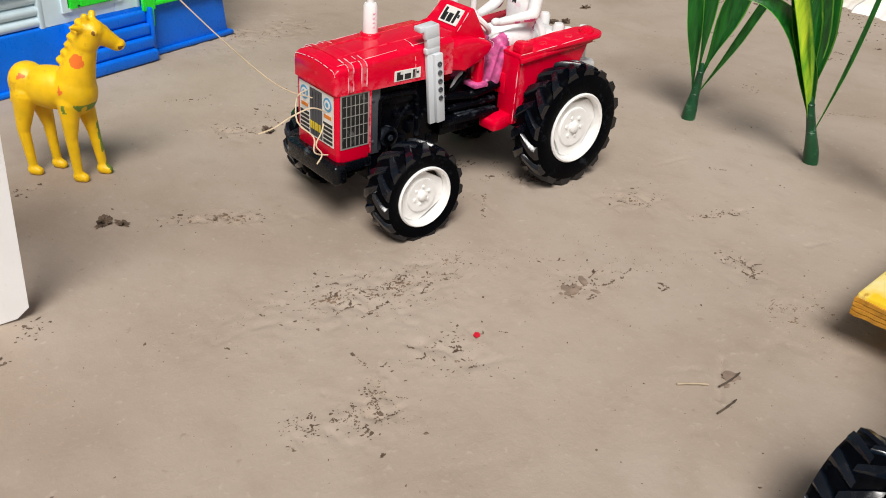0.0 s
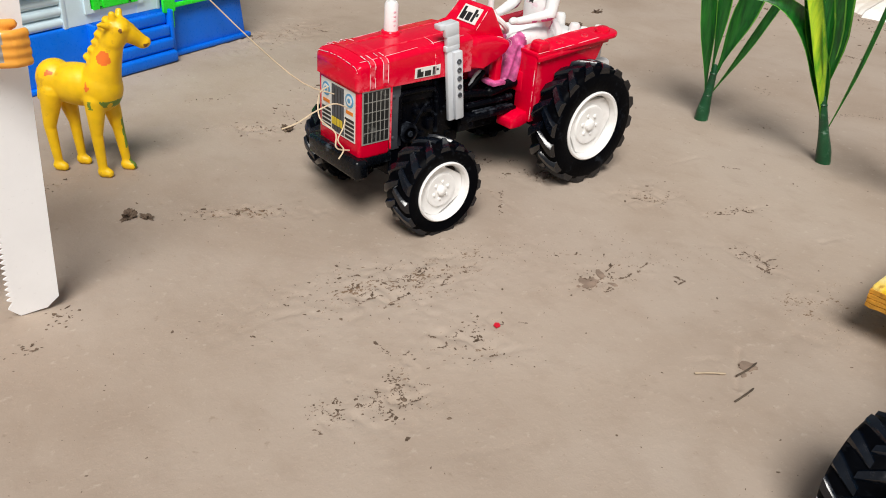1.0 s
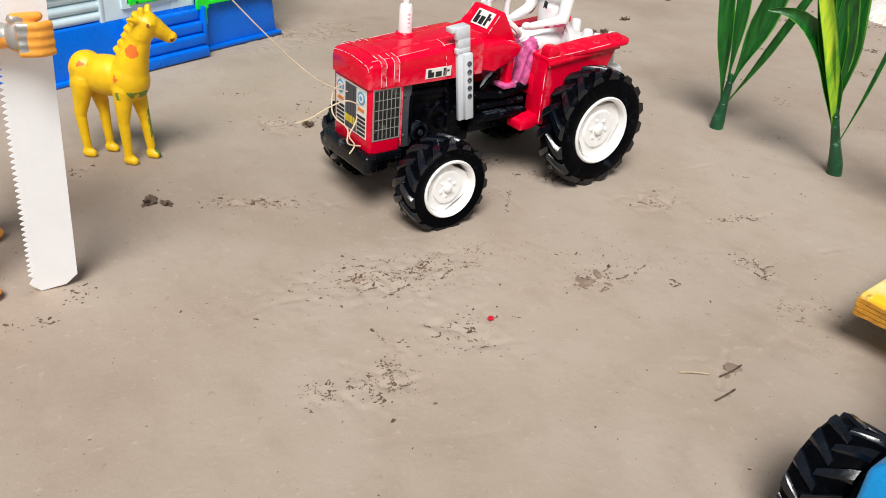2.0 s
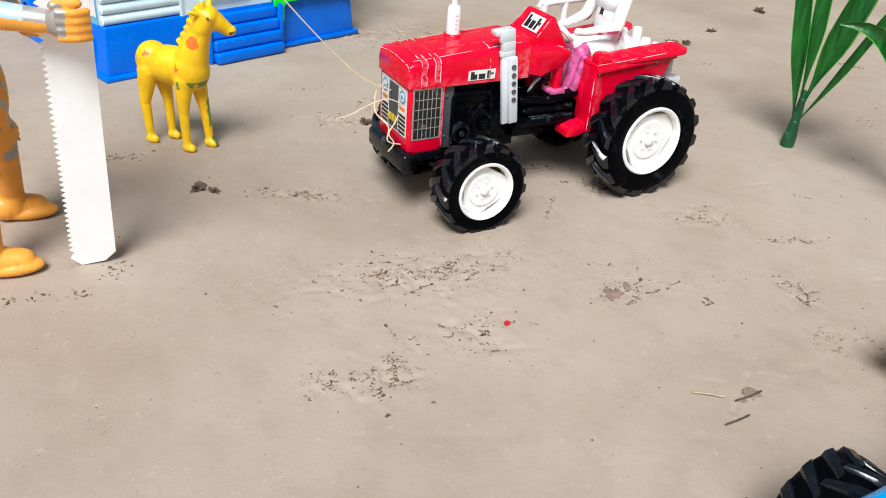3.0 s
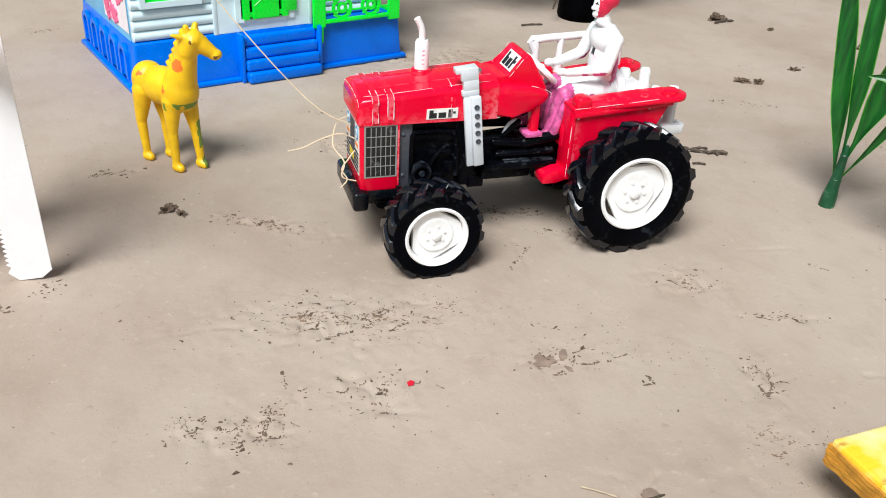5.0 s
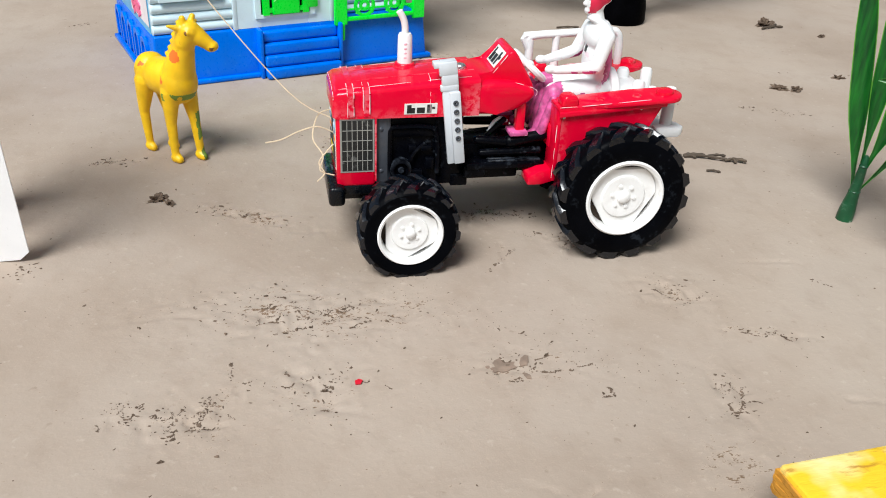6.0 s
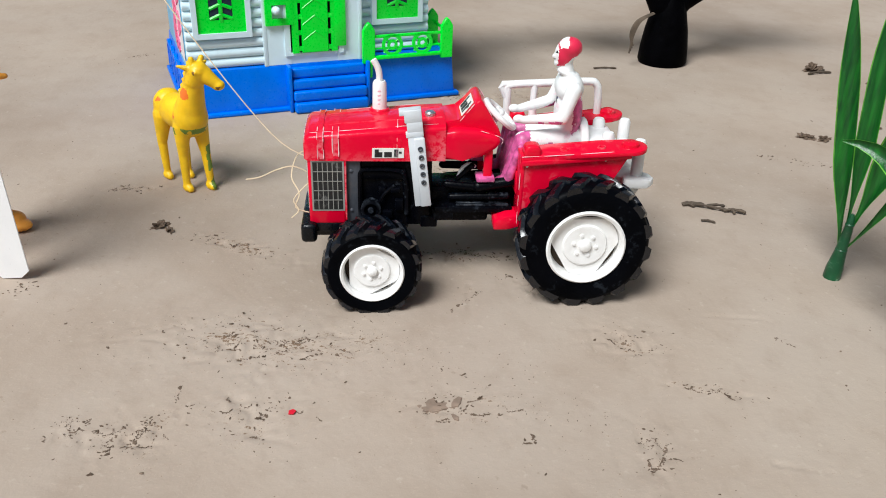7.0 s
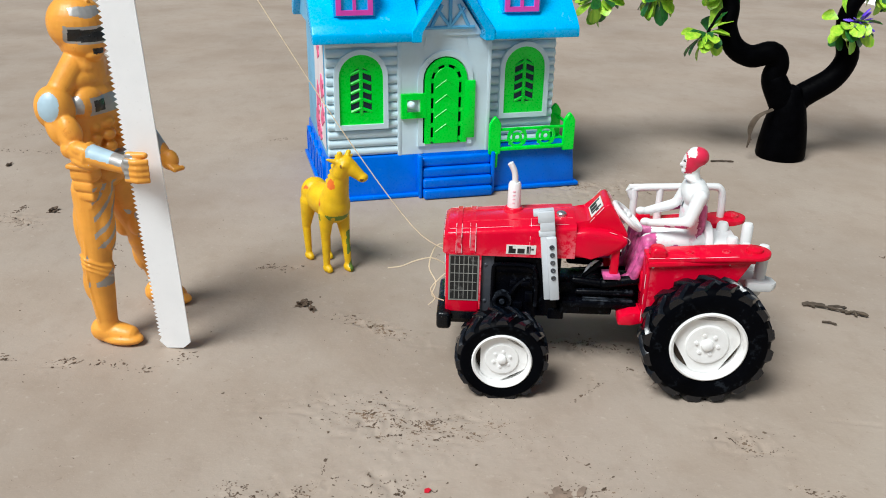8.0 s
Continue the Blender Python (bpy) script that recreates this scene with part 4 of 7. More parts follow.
    box(bm, (0.9, 2.4), (-1.0, 1.0), (1.95, 2.8), 0.08)
    box(bm, (0.9, 2.4), (-1.45, 1.45), (2.35, 2.78), 0.08)
    part("bumper", bm, SCUFFED, T, "scuffed black front bumper")
    bm = B()
    box(bm, (-0.42, 0.38), (-2.9, 2.9), (1.35, 2.02), 0.12)
    box(bm, (-0.9, 0.95), (-1.25, 1.25), (1.6, 2.7), 0.12)
    for s in (1, -1):
        lathe(bm, [(0.45, 1.5), (0.52, 1.8), (0.52, 2.3), (0.3, 2.45)] if s > 0 else [(0.3, -2.45), (0.52, -2.3), (0.52, -1.8), (0.45, -1.5)], 16, "y", (-0.02, 0, 1.68))
    part("front_axle", bm, BLACK, T)
    # engine
    bm = B()
    box(bm, (-1.55, 0.45), (-1.12, 1.12), (2.4, 5.58), 0.10)
    box(bm, (-1.45, 0.40), (-1.28, 1.28), (4.62, 5.10), 0.14)
    part("engine_block", bm, BLACK, T, "moulded black engine block")
    for s in (1, -1):
        bm = B()
        hoop = [(0.46, 1.28, 2.9), (0.46, 1.28, 4.6), (0.40, 1.28, 5.02), (0.0, 1.28, 5.08), (-1.0, 1.28, 5.06), (-1.36, 1.28, 4.80), (-1.46, 1.28, 4.1), (-1.46, 1.28, 3.1)]
        tube(bm, [(x, y * s, z) for x, y, z in bend(hoop, 3)], 0.10, 8)
        part("engine_cover_rim", bm, BLACK, T)
        bm = B()
        lathe(bm, [(0.0, 1.0), (0.42, 1.0), (0.42, 1.42), (0.28, 1.48), (0.25, 1.36), (0.14, 1.36), (0.12, 1.52), (0, 1.52)] if s > 0 else
              [(0, -1.52), (0.12, -1.52), (0.14, -1.36), (0.25, -1.36), (0.28, -1.48), (0.42, -1.42), (0.42, -1.0), (0, -1.0)], 22, "y", (0.02, 0, 3.36))
        part("pump", bm, BLACK, T)
        for x, z, w, h in ((-0.62, 2.9, 0.5, 0.35), (-1.15, 3.25, 0.35, 0.5), (-0.85, 2.45, 0.9, 0.3), (-0.45, 4.0, 0.3, 0.3), (-1.0, 4.05, 0.42, 0.22), (0.25, 2.72, 0.5, 0.32)):
            bm = B()
            box(bm, (x - w / 2, x + w / 2), (1.05 * s, 1.32 * s), (z, z + h), 0.06)
            part("engine_fitting", bm, BLACK, T)
        bm = B()
        tube(bm, bend([(-0.95, 1.2 * s, 4.35), (-0.55, 1.3 * s, 4.05), (-0.35, 1.3 * s, 3.7), (-0.15, 1.25 * s, 3.5)], 4), 0.07, 8)
        part("fuel_pipe", bm, BLACK, T)
    # gear box, chassis and the grey casting seen between the levers
    bm = B()
    box(bm, (-9.4, -1.4), (-0.8, 0.8), (2.75, 4.1), 0.12)
    box(bm, (-2.5, -1.4), (-1.15, 1.15), (2.5, 5.5), 0.12)
    box(bm, (-9.9, -7.4), (-1.1, 1.1), (2.0, 4.4), 0.2)
    box(bm, (-4.9, -1.5), (-1.05, 1.05), (2.62, 3.5), 0.12)
    box(bm, (-2.75, -2.05), (-1.2, 1.2), (2.42, 2.95), 0.06)
    lathe(bm, [(0.6, -2.4), (0.6, 2.4)], 16, "y", (-8.55, 0, 2.76))
    part("chassis", bm, BLACK, T)
    for s in (1, -1):
        bm = B()
        box(bm, (-5.85, -2.6), (0.7 * s, 1.55 * s), (3.25, 3.52), 0.06)
        for k in range(3):
            box(bm, (-5.7, -3.5), ((0.86 + 0.24 * k) * s, (1.0 + 0.24 * k) * s), (3.50, 3.60), 0.03, 1)
        box(bm, (-3.4, -2.5), (1.0 * s, 1.5 * s), (2.9, 3.4), 0.08)
        part("footboard", bm, BLACK, T)
        bm = B()
        limb(bm, (-3.1, 1.05 * s, 4.35), (-4.6, 1.2 * s, 4.25), 0.17, 0.19)
        limb(bm, (-4.4, 1.2 * s, 4.30), (-5.7, 1.3 * s, 4.55), 0.24, 0.22)
        limb(bm, (-3.3, 1.1 * s, 3.8), (-5.6, 1.25 * s, 3.9), 0.15, 0.17)
        part("link_rod", bm, BLACK, T)
    bm = B()
    limb(bm, (-3.55, 0.9, 4.5), (-4.15, 1.0, 5.15), 0.10, 0.12)
    part("gear_lever", bm, BLACK, T)
    bm = B()
    tube(bm, bend([(-3.6, 0.82, 4.6), (-3.75, 0.9, 5.0), (-4.05, 0.92, 5.2), (-4.3, 0.9, 5.05)], 4), 0.07, 8)
    part("brake_lever", bm, SILVER, T, "pale bent brake lever")
    # silver side bar: a leaning plate with a raised strip of studs
    tilt = Matrix.Translation((-1.93, 1.54, 5.72)) @ Matrix.Rotation(radians(6.4), 4, "Y")
    bm = B()
    box(bm, (-0.28, 0.42), (0.0, 0.22), (1.55, 2.06), 0.04, 2, tilt)
    box(bm, (-0.28, 0.35), (0.0, 0.215), (1.15, 1.58), 0.03, 2, tilt)
    box(bm, (-0.28, 0.42), (0.0, 0.22), (0.94, 1.18), 0.04, 2, tilt)
    box(bm, (-0.27, 0.36), (0.0, 0.20), (-2.06, 1.02), 0.04, 2, tilt)
    box(bm, (-0.28, 0.60), (-0.30, 0.14), (1.84, 2.06), 0.04, 2, tilt)
    bar = part("air_cleaner_bar", bm, SILVER, T, "silver grey side bar with five round studs")
    bm = B()
    box(bm, (-0.30, 0.12), (0.16, 0.38), (-2.02, 0.92), 0.05, 2, tilt)
    part("stud_strip", bm, SILVER, bar)
    for k in range(5):
        bm = B()
        lathe(bm, [(0.115, 0.36), (0.105, 0.42), (0.065, 0.42), (0.055, 0.38), (0, 0.38)], 14, "y", (-0.09, 0, 0.50 - 0.36 * k))
        bmesh.ops.transform(bm, matrix=tilt, verts=bm.verts)
        part("stud", bm, SLATE, bar)
    # exhaust, set off the middle
    ex_x, ex_y = -0.38, -0.62
    bm = B()
    lathe(bm, [(0, 6.6), (0.44, 6.6), (0.44, 6.98), (0.38, 7.06), (0.28, 7.08), (0, 7.08)], 22, "z", (ex_x, ex_y, 0))
    part("exhaust_collar", bm, RED, T)
    bm = B()
    lathe(bm, [(0, 7.0), (0.30, 7.0), (0.28, 8.12), (0.23, 8.22), (0, 8.20)], 20, "z", (ex_x, ex_y, 0))
    ex = part("exhaust_sleeve", bm, WHITE, T, "white plastic exhaust pipe with pink streaks")
    bm = B()
    tube(bm, bend([(ex_x, ex_y, 8.1), (ex_x + 0.01, ex_y, 8.5), (ex_x + 0.08, ex_y, 8.78), (ex_x + 0.24, ex_y, 9.08)], 5), 0.135, 12)
    part("exhaust_tip", bm, WHITE, ex)
    for k in range(4):
        bm = B()
        ball(bm, (ex_x + 0.02, ex_y + 0.275, 7.32 + 0.18 * k), (0.07, 0.025, 0.055), seg=10, rings=6)
        part("pink_streak", bm, FAINTPINK, ex)
    bm = B()
    lathe(bm, [(0, 6.9), (0.24, 6.9), (0.22, 7.20), (0.16, 7.26), (0, 7.26)], 16, "z", (-2.42, 0.35, 0))
    part("filler_cap", bm, CHROME, T)
    # steering wheel
    tip = Matrix.Translation((-5.32, 0.0, 7.02)) @ Matrix.Rotation(radians(-42), 4, "Y")
    bm = B()
    rows = []
    for k in range(32):
        a = 2 * math.pi * k / 32
        c = Vector((math.cos(a), math.sin(a), 0))
        rows.append([c * 0.78 + 0.13 * (math.cos(b) * c + math.sin(b) * Vector((0, 0, 1))) for b in (2 * math.pi * j / 8 for j in range(8))])
    rr = [ring(bm, r) for r in rows]
    for k in range(32):
        bridge(bm, rr[k], rr[(k + 1) % 32])
    bmesh.ops.transform(bm, matrix=tip, verts=bm.verts)
    sw = part("steering_wheel", bm, WHITE, T, "white steering wheel")
    bm = B()
    for k in range(3):
        a = 2 * math.pi * k / 3 + 0.5
        limb(bm, (0, 0, 0), (0.76 * math.cos(a), 0.76 * math.sin(a), 0), 0.10, 0.09)
    limb(bm, (0, 0, 0.05), (0.0, 0, -0.9), 0.17, 0.13)
    bmesh.ops.transform(bm, matrix=tip, verts=bm.verts)
    part("spokes", bm, WHITE, sw)
    # mudguards: an upright sheet inside the tyre, a front wall with a foot, a flat top with a rounded tail
    def raised(bm):
        """The top rises a little towards the tail."""
        for v in bm.verts:
            v.co.z += 0.075 * (-6.0 - v.co.x)
    for s in (1, -1):
        bm = B()
        prism(bm, [(-6.10, 2.95), (-5.96, 6.02), (-10.4, 6.26), (-9.95, 5.45), (-9.4, 4.4), (-7.2, 4.4), (-6.45, 2.95)], 2.12 * s, 2.30 * s, "y", 0.04, 1)
        guard = part("mudguard", bm, RED, T)
        bm = B()
        prism(bm, [(1.25 * s, 2.95), (2.30 * s, 2.95), (2.34 * s, 6.04), (1.25 * s, 6.04)], -6.12, -5.94, "x", 0.05, 2)
        prism(bm, [(-5.02, 2.72), (-5.02, 3.1), (-5.5, 3.35), (-6.08, 3.4), (-6.08, 2.85), (-5.6, 2.72)], 1.15 * s, 2.12 * s, "y", 0.08, 2)
        part("front_wall", bm, RED, guard)
        bm = B()
        tail = [(-10.42 - 0.62 * math.sin(a), (1.98 + 0.70 * math.cos(a)) * s) for a in (math.pi * k / 10 for k in range(11))]
        prism(bm, [(-5.93, 1.16 * s), (-5.93, 2.40 * s), (-8.0, 2.50 * s)] + tail + [(-9.2, 1.16 * s)], 5.88, 6.08, "z", 0.06, 2)
        raised(bm)
        part("mudguard_top", bm, RED, guard)
        bm = B()
        box(bm, (-10.35, -5.96), (2.36 * s, 2.48 * s), (5.70, 5.92), 0.04)
        raised(bm)
        part("rolled_edge", bm, RED, guard)
        bm = B()
        prism(bm, [(-6.02, 6.04), (-6.06, 6.42), (-6.22, 6.54), (-6.56, 6.54), (-6.72, 6.42), (-6.74, 6.04)], 1.72 * s, 2.38 * s, "y", 0.13, 3)
        part("front_marker", bm, RED_TAIL, guard, "glossy red marker block")
        for x, y in ((-7.7, 1.95), (-9.2, 2.0)):
            bm = B()
            lathe(bm, [(0.17, 6.06), (0.16, 6.14), (0.09, 6.14), (0.07, 6.09), (0, 6.09)], 14, "z", (x, y * s, 0))
            raised(bm)
            part("boss", bm, RED, guard)
        bm = B()
        lathe(bm, [(0.36, 6.02), (0.34, 6.20), (0.24, 6.26), (0, 6.26)], 18, "z", (-10.37, 1.98 * s, 0))
        raised(bm)
        part("tail_boss", bm, RED_TAIL, guard)
        for x, z in ((-6.2, 5.72), (-9.35, 5.98)):
            bm = B()
            ball(bm, (x, 2.30 * s, z), (0.07, 0.02, 0.13), seg=8, rings=6)
            part("chipped_spot", bm, PAPER, guard, "pale chipped spot")
        if s < 0:                                          # hand rail on the far guard
            y = -2.02
            bm = B()
            tube(bm, bend([(-5.92, y, 6.0), (-5.9, y, 7.3), (-6.0, y, 7.62), (-7.4, y, 7.72), (-9.3, y, 7.80), (-9.72, y, 7.72), (-9.88, y, 7.3), (-9.92, y, 6.2)], 5), 0.17, 10)
            tube(bm, [(-5.9, y, 7.0), (-5.62, y, 7.55), (-5.66, y, 7.66), (-6.1, y, 7.68)], [0.15, 0.15, 0.15, 0.15], 8)
            tube(bm, [(-7.05, y, 6.0), (-7.05, y, 7.1), (-7.05, y, 7.7)], [0.20, 0.15, 0.17], 10)
            part("hand_rail", bm, WHITE, guard, "white moulded hand rail")
    # seat
    bm = B()
    box(bm, (-8.75, -6.4), (-1.05, 1.05), (5.40, 5.80), 0.14, 3)
    box(bm, (-9.9, -6.2), (-1.15, 1.15), (5.0, 5.45), 0.1)
    part("seat", bm, WHITE, T, "white moulded driver seat")
    bm = B()
    back = [(1.0 * math.cos(a), 5.75 + 1.12 * math.sin(a)) for a in (math.pi * k / 14 for k in range(15))]
    prism(bm, back, -8.98, -8.62, "x", 0.1, 3)
    part("seat_back", bm, WHITE, T)
    bm = B()
    box(bm, (-9.9, -5.9), (-1.65, 1.65), (4.1, 5.1), 0.1)
    part("rear_housing", bm, RED, T)
    # hitch
    bm = B()
    prism(bm, [(-9.6, -0.8), (-9.6, 0.8), (-10.7, 1.65), (-11.5, 1.75), (-11.72, 1.45), (-11.62, 0.95), (-10.9, 0.55), (-10.9, -0.55), (-11.62, -0.95), (-11.72, -1.45), (-11.5, -1.75), (-10.7, -1.65)], 4.46, 4.78, "z", 0.07)
    prism(bm, [(-9.6, 4.6), (-9.6, 5.4), (-10.3, 5.4), (-11.3, 4.7)], -0.3, 0.3, "y", 0.08)
    for s in (1, -1):
        prism(bm, [(-9.7, 3.2), (-9.7, 3.8), (-10.9, 4.55), (-11.5, 4.5), (-11.0, 3.6)], 0.75 * s, 1.1 * s, "y", 0.05)
    box(bm, (-10.2, -8.9), (-1.1, 1.1), (5.82, 6.18), 0.12)
    for s in (1, -1):
        box(bm, (-11.45, -10.35), (1.25 * s, 1.85 * s), (4.42, 4.86), 0.12)
    hitch = part("hitch", bm, WHITE, T, "white moulded rear hitch with pins")
    for x, y, z0, z1, r in ((-11.0, 1.25, 4.6, 6.38, 0.25), (-11.0, -1.25, 4.6, 6.38, 0.25), (-9.75, 0.85, 5.9, 6.55, 0.26), (-9.75, -0.85, 5.9, 6.55, 0.26), (-10.35, 0.9, 5.8, 6.3, 0.2)):
        bm = B()
        lathe(bm, [(0, z0), (r, z0), (r, z1 - 0.12), (r * 0.75, z1), (0, z1 + 0.02)], 16, "z", (x, y, 0))
        part("hitch_pin", bm, WHITE, hitch)
    for s in (1, -1):
        wheel(T, "front_wheel", -0.02, s, 2.02, 1.5, 1.24, 15, 20, 3.86, 1.69)
        wheel(T, "rear_wheel", -8.55, s, 2.76, 1.48, 1.55, 16, 50, 3.84, 2.76)
    return T


TRACTOR_AT = pose(TRACTOR_X * CM, TRACTOR_Y * CM, 0.0, 0, 0, 180 + TRACTOR_TURN)
red_tractor(TRACTOR_AT)


# the driver figure, one plain moulded piece
def driver_figure(m):
    bm = B()
    ball(bm, (-8.15, 0, 7.15), (0.58, 0.82, 1.35))                 # trunk
    ball(bm, (-8.10, 0, 8.20), (0.58, 0.98, 0.62))                # shoulders
    ball(bm, (-8.0, 0, 6.12), (0.92, 0.98, 0.50))                    # hips
    limb(bm, (-8.02, 0, 8.65), (-7.86, 0, 9.2), 0.28, 0.27)        # neck
    tube(bm, [(-8.0 + 0.38 * math.cos(a), 0.38 * math.sin(a), 8.80 + 0.12 * math.cos(a)) for a in (2 * math.pi * k / 14 for k in range(15))], 0.11, 6)   # collar
    ball(bm, (-7.80, 0, 9.56), (0.42, 0.37, 0.56))                 # head
    ball(bm, (-7.98, 0, 9.80), (0.50, 0.45, 0.44))                 # turban
    limb(bm, (-7.44, 0, 9.58), (-7.36, 0, 9.46), 0.06, 0.09)       # nose
    ball(bm, (-7.52, 0, 9.20), (0.15, 0.18, 0.15))                 # chin
    for s in (1, -1):
        limb(bm, (-8.10, 0.95 * s, 8.35), (-7.68, 1.18 * s, 7.25), 0.32, 0.27)
        limb(bm, (-7.68, 1.18 * s, 7.25), (-6.2, 0.70 * s, 7.02), 0.26, 0.17)
        ball(bm, (-6.0, 0.66 * s, 7.05), (0.24, 0.18, 0.18))
        limb(bm, (-7.8, 0.52 * s, 6.1), (-6.25, 0.68 * s, 6.1), 0.50, 0.42)
        limb(bm, (-6.25, 0.68 * s, 6.05), (-5.75, 0.85 * s, 4.7), 0.40, 0.33)
        limb(bm, (-5.75, 0.85 * s, 4.55), (-5.15, 0.95 * s, 4.35), 0.25, 0.22)
    for k in range(6):                                            # folds of the cloth
        limb(bm, (-6.05 + 0.05 * k, 1.25 - 0.5 * k, 6.05), (-5.62, 1.30 - 0.5 * k, 4.6), 0.15, 0.20)
    for k in range(5):                                            # creases of the shirt
        limb(bm, (-7.62, 0.55 - 0.28 * k, 6.5 + 0.05 * k), (-8.3 + 0.1 * k, 0.78 - 0.3 * k, 6.75), 0.06, 0.05)

    def paint(c, n):
        wob = 0.12 * noise.noise(c * 3.0)
        if c.z > 9.35 - 0.75 * (c.x + 7.98) + wob and c.z > 9.1 and c.x < -7.5 and not (c.z > 9.85 and abs(c.x + 7.75) < 0.14 + wob):
            return 2
        if c.z < 6.02 + 0.25 * noise.noise(c * 1.7) and c.x > -8.2 and c.x < -6.5 and abs(c.y) > 0.4:
            return 1
        if c.x >= -6.5 and c.z < 6.38 + 0.3 * noise.noise(c * 1.7) + 0.5 * (-6.0 - c.x):
            return 1
        if c.x < -8.2 and 6.3 < c.z < 8.0 + wob and noise.noise(c * 1.1) > -0.1:
            return 1
        if c.z < 8.3 and n.z < -0.25 and abs(c.y) > 0.9 and noise.noise(c * 2.6) > 0.0:
            return 1
        if (c.x > -7.47 and 9.62 < c.z < 9.70 and abs(c.y) > 0.1) or (c.x > -7.42 and 9.34 < c.z < 9.40):
            return 3
        if c.x > -7.75 and abs(c.y) < 0.13 and 7.55 < c.z < 7.85:
            return 3
        return 0

    return fused("driver_doll", bm, 0.05, [FIGWHITE, FIGPINK, FIGRED, BLACKPAINT], paint, "white plastic driver doll with red turban seated on the tractor", "doll", m, 3)


driver_figure(TRACTOR_AT)


def thread_line():
    """Cotton thread tied round the nose, with loose ends, led up and away over the ground."""
    th = thing("pull_thread", "thin beige cotton thread tied to the tractor nose", "thread", TRACTOR_AT)
    bm = B()
    tube(bm, bend([(2.60, 0.7, 4.75), (3.2, 0.7, 5.0), (3.9, 0.5, 4.75), (4.6, 0.3, 4.35), (5.2, 0.2, 4.2)], 5), 0.03, 5)
    part("loose_end", bm, THREAD, th)
    bm = B()
    tube(bm, bend([(2.60, -0.6, 5.2), (3.1, -0.5, 5.0), (3.35, -0.1, 4.2), (3.0, 0.5, 3.7), (3.15, 0.8, 3.2), (2.60, 0.9, 3.0)], 5), 0.03, 5)
    part("loop", bm, THREAD, th)
    bm = B()
    tube(bm, bend([(2.60, 0.6, 4.2), (2.9, 0.9, 4.0), (3.2, 1.0, 3.6), (3.0, 1.1, 3.2), (3.3, 1.2, 2.9)], 5), 0.028, 5)
    part("frayed_end", bm, THREAD, th)
    bm = B()
    tube(bm, bend([(2.60, -0.2, 5.0), (4.2, -0.8, 5.9), (7.4, -2.4, 9.6), (11.4, -4.4, 15.0), (18.6, -8.0, 25.0)], 5), 0.026, 5)
    part("taut_end", bm, THREAD, th)


thread_line()

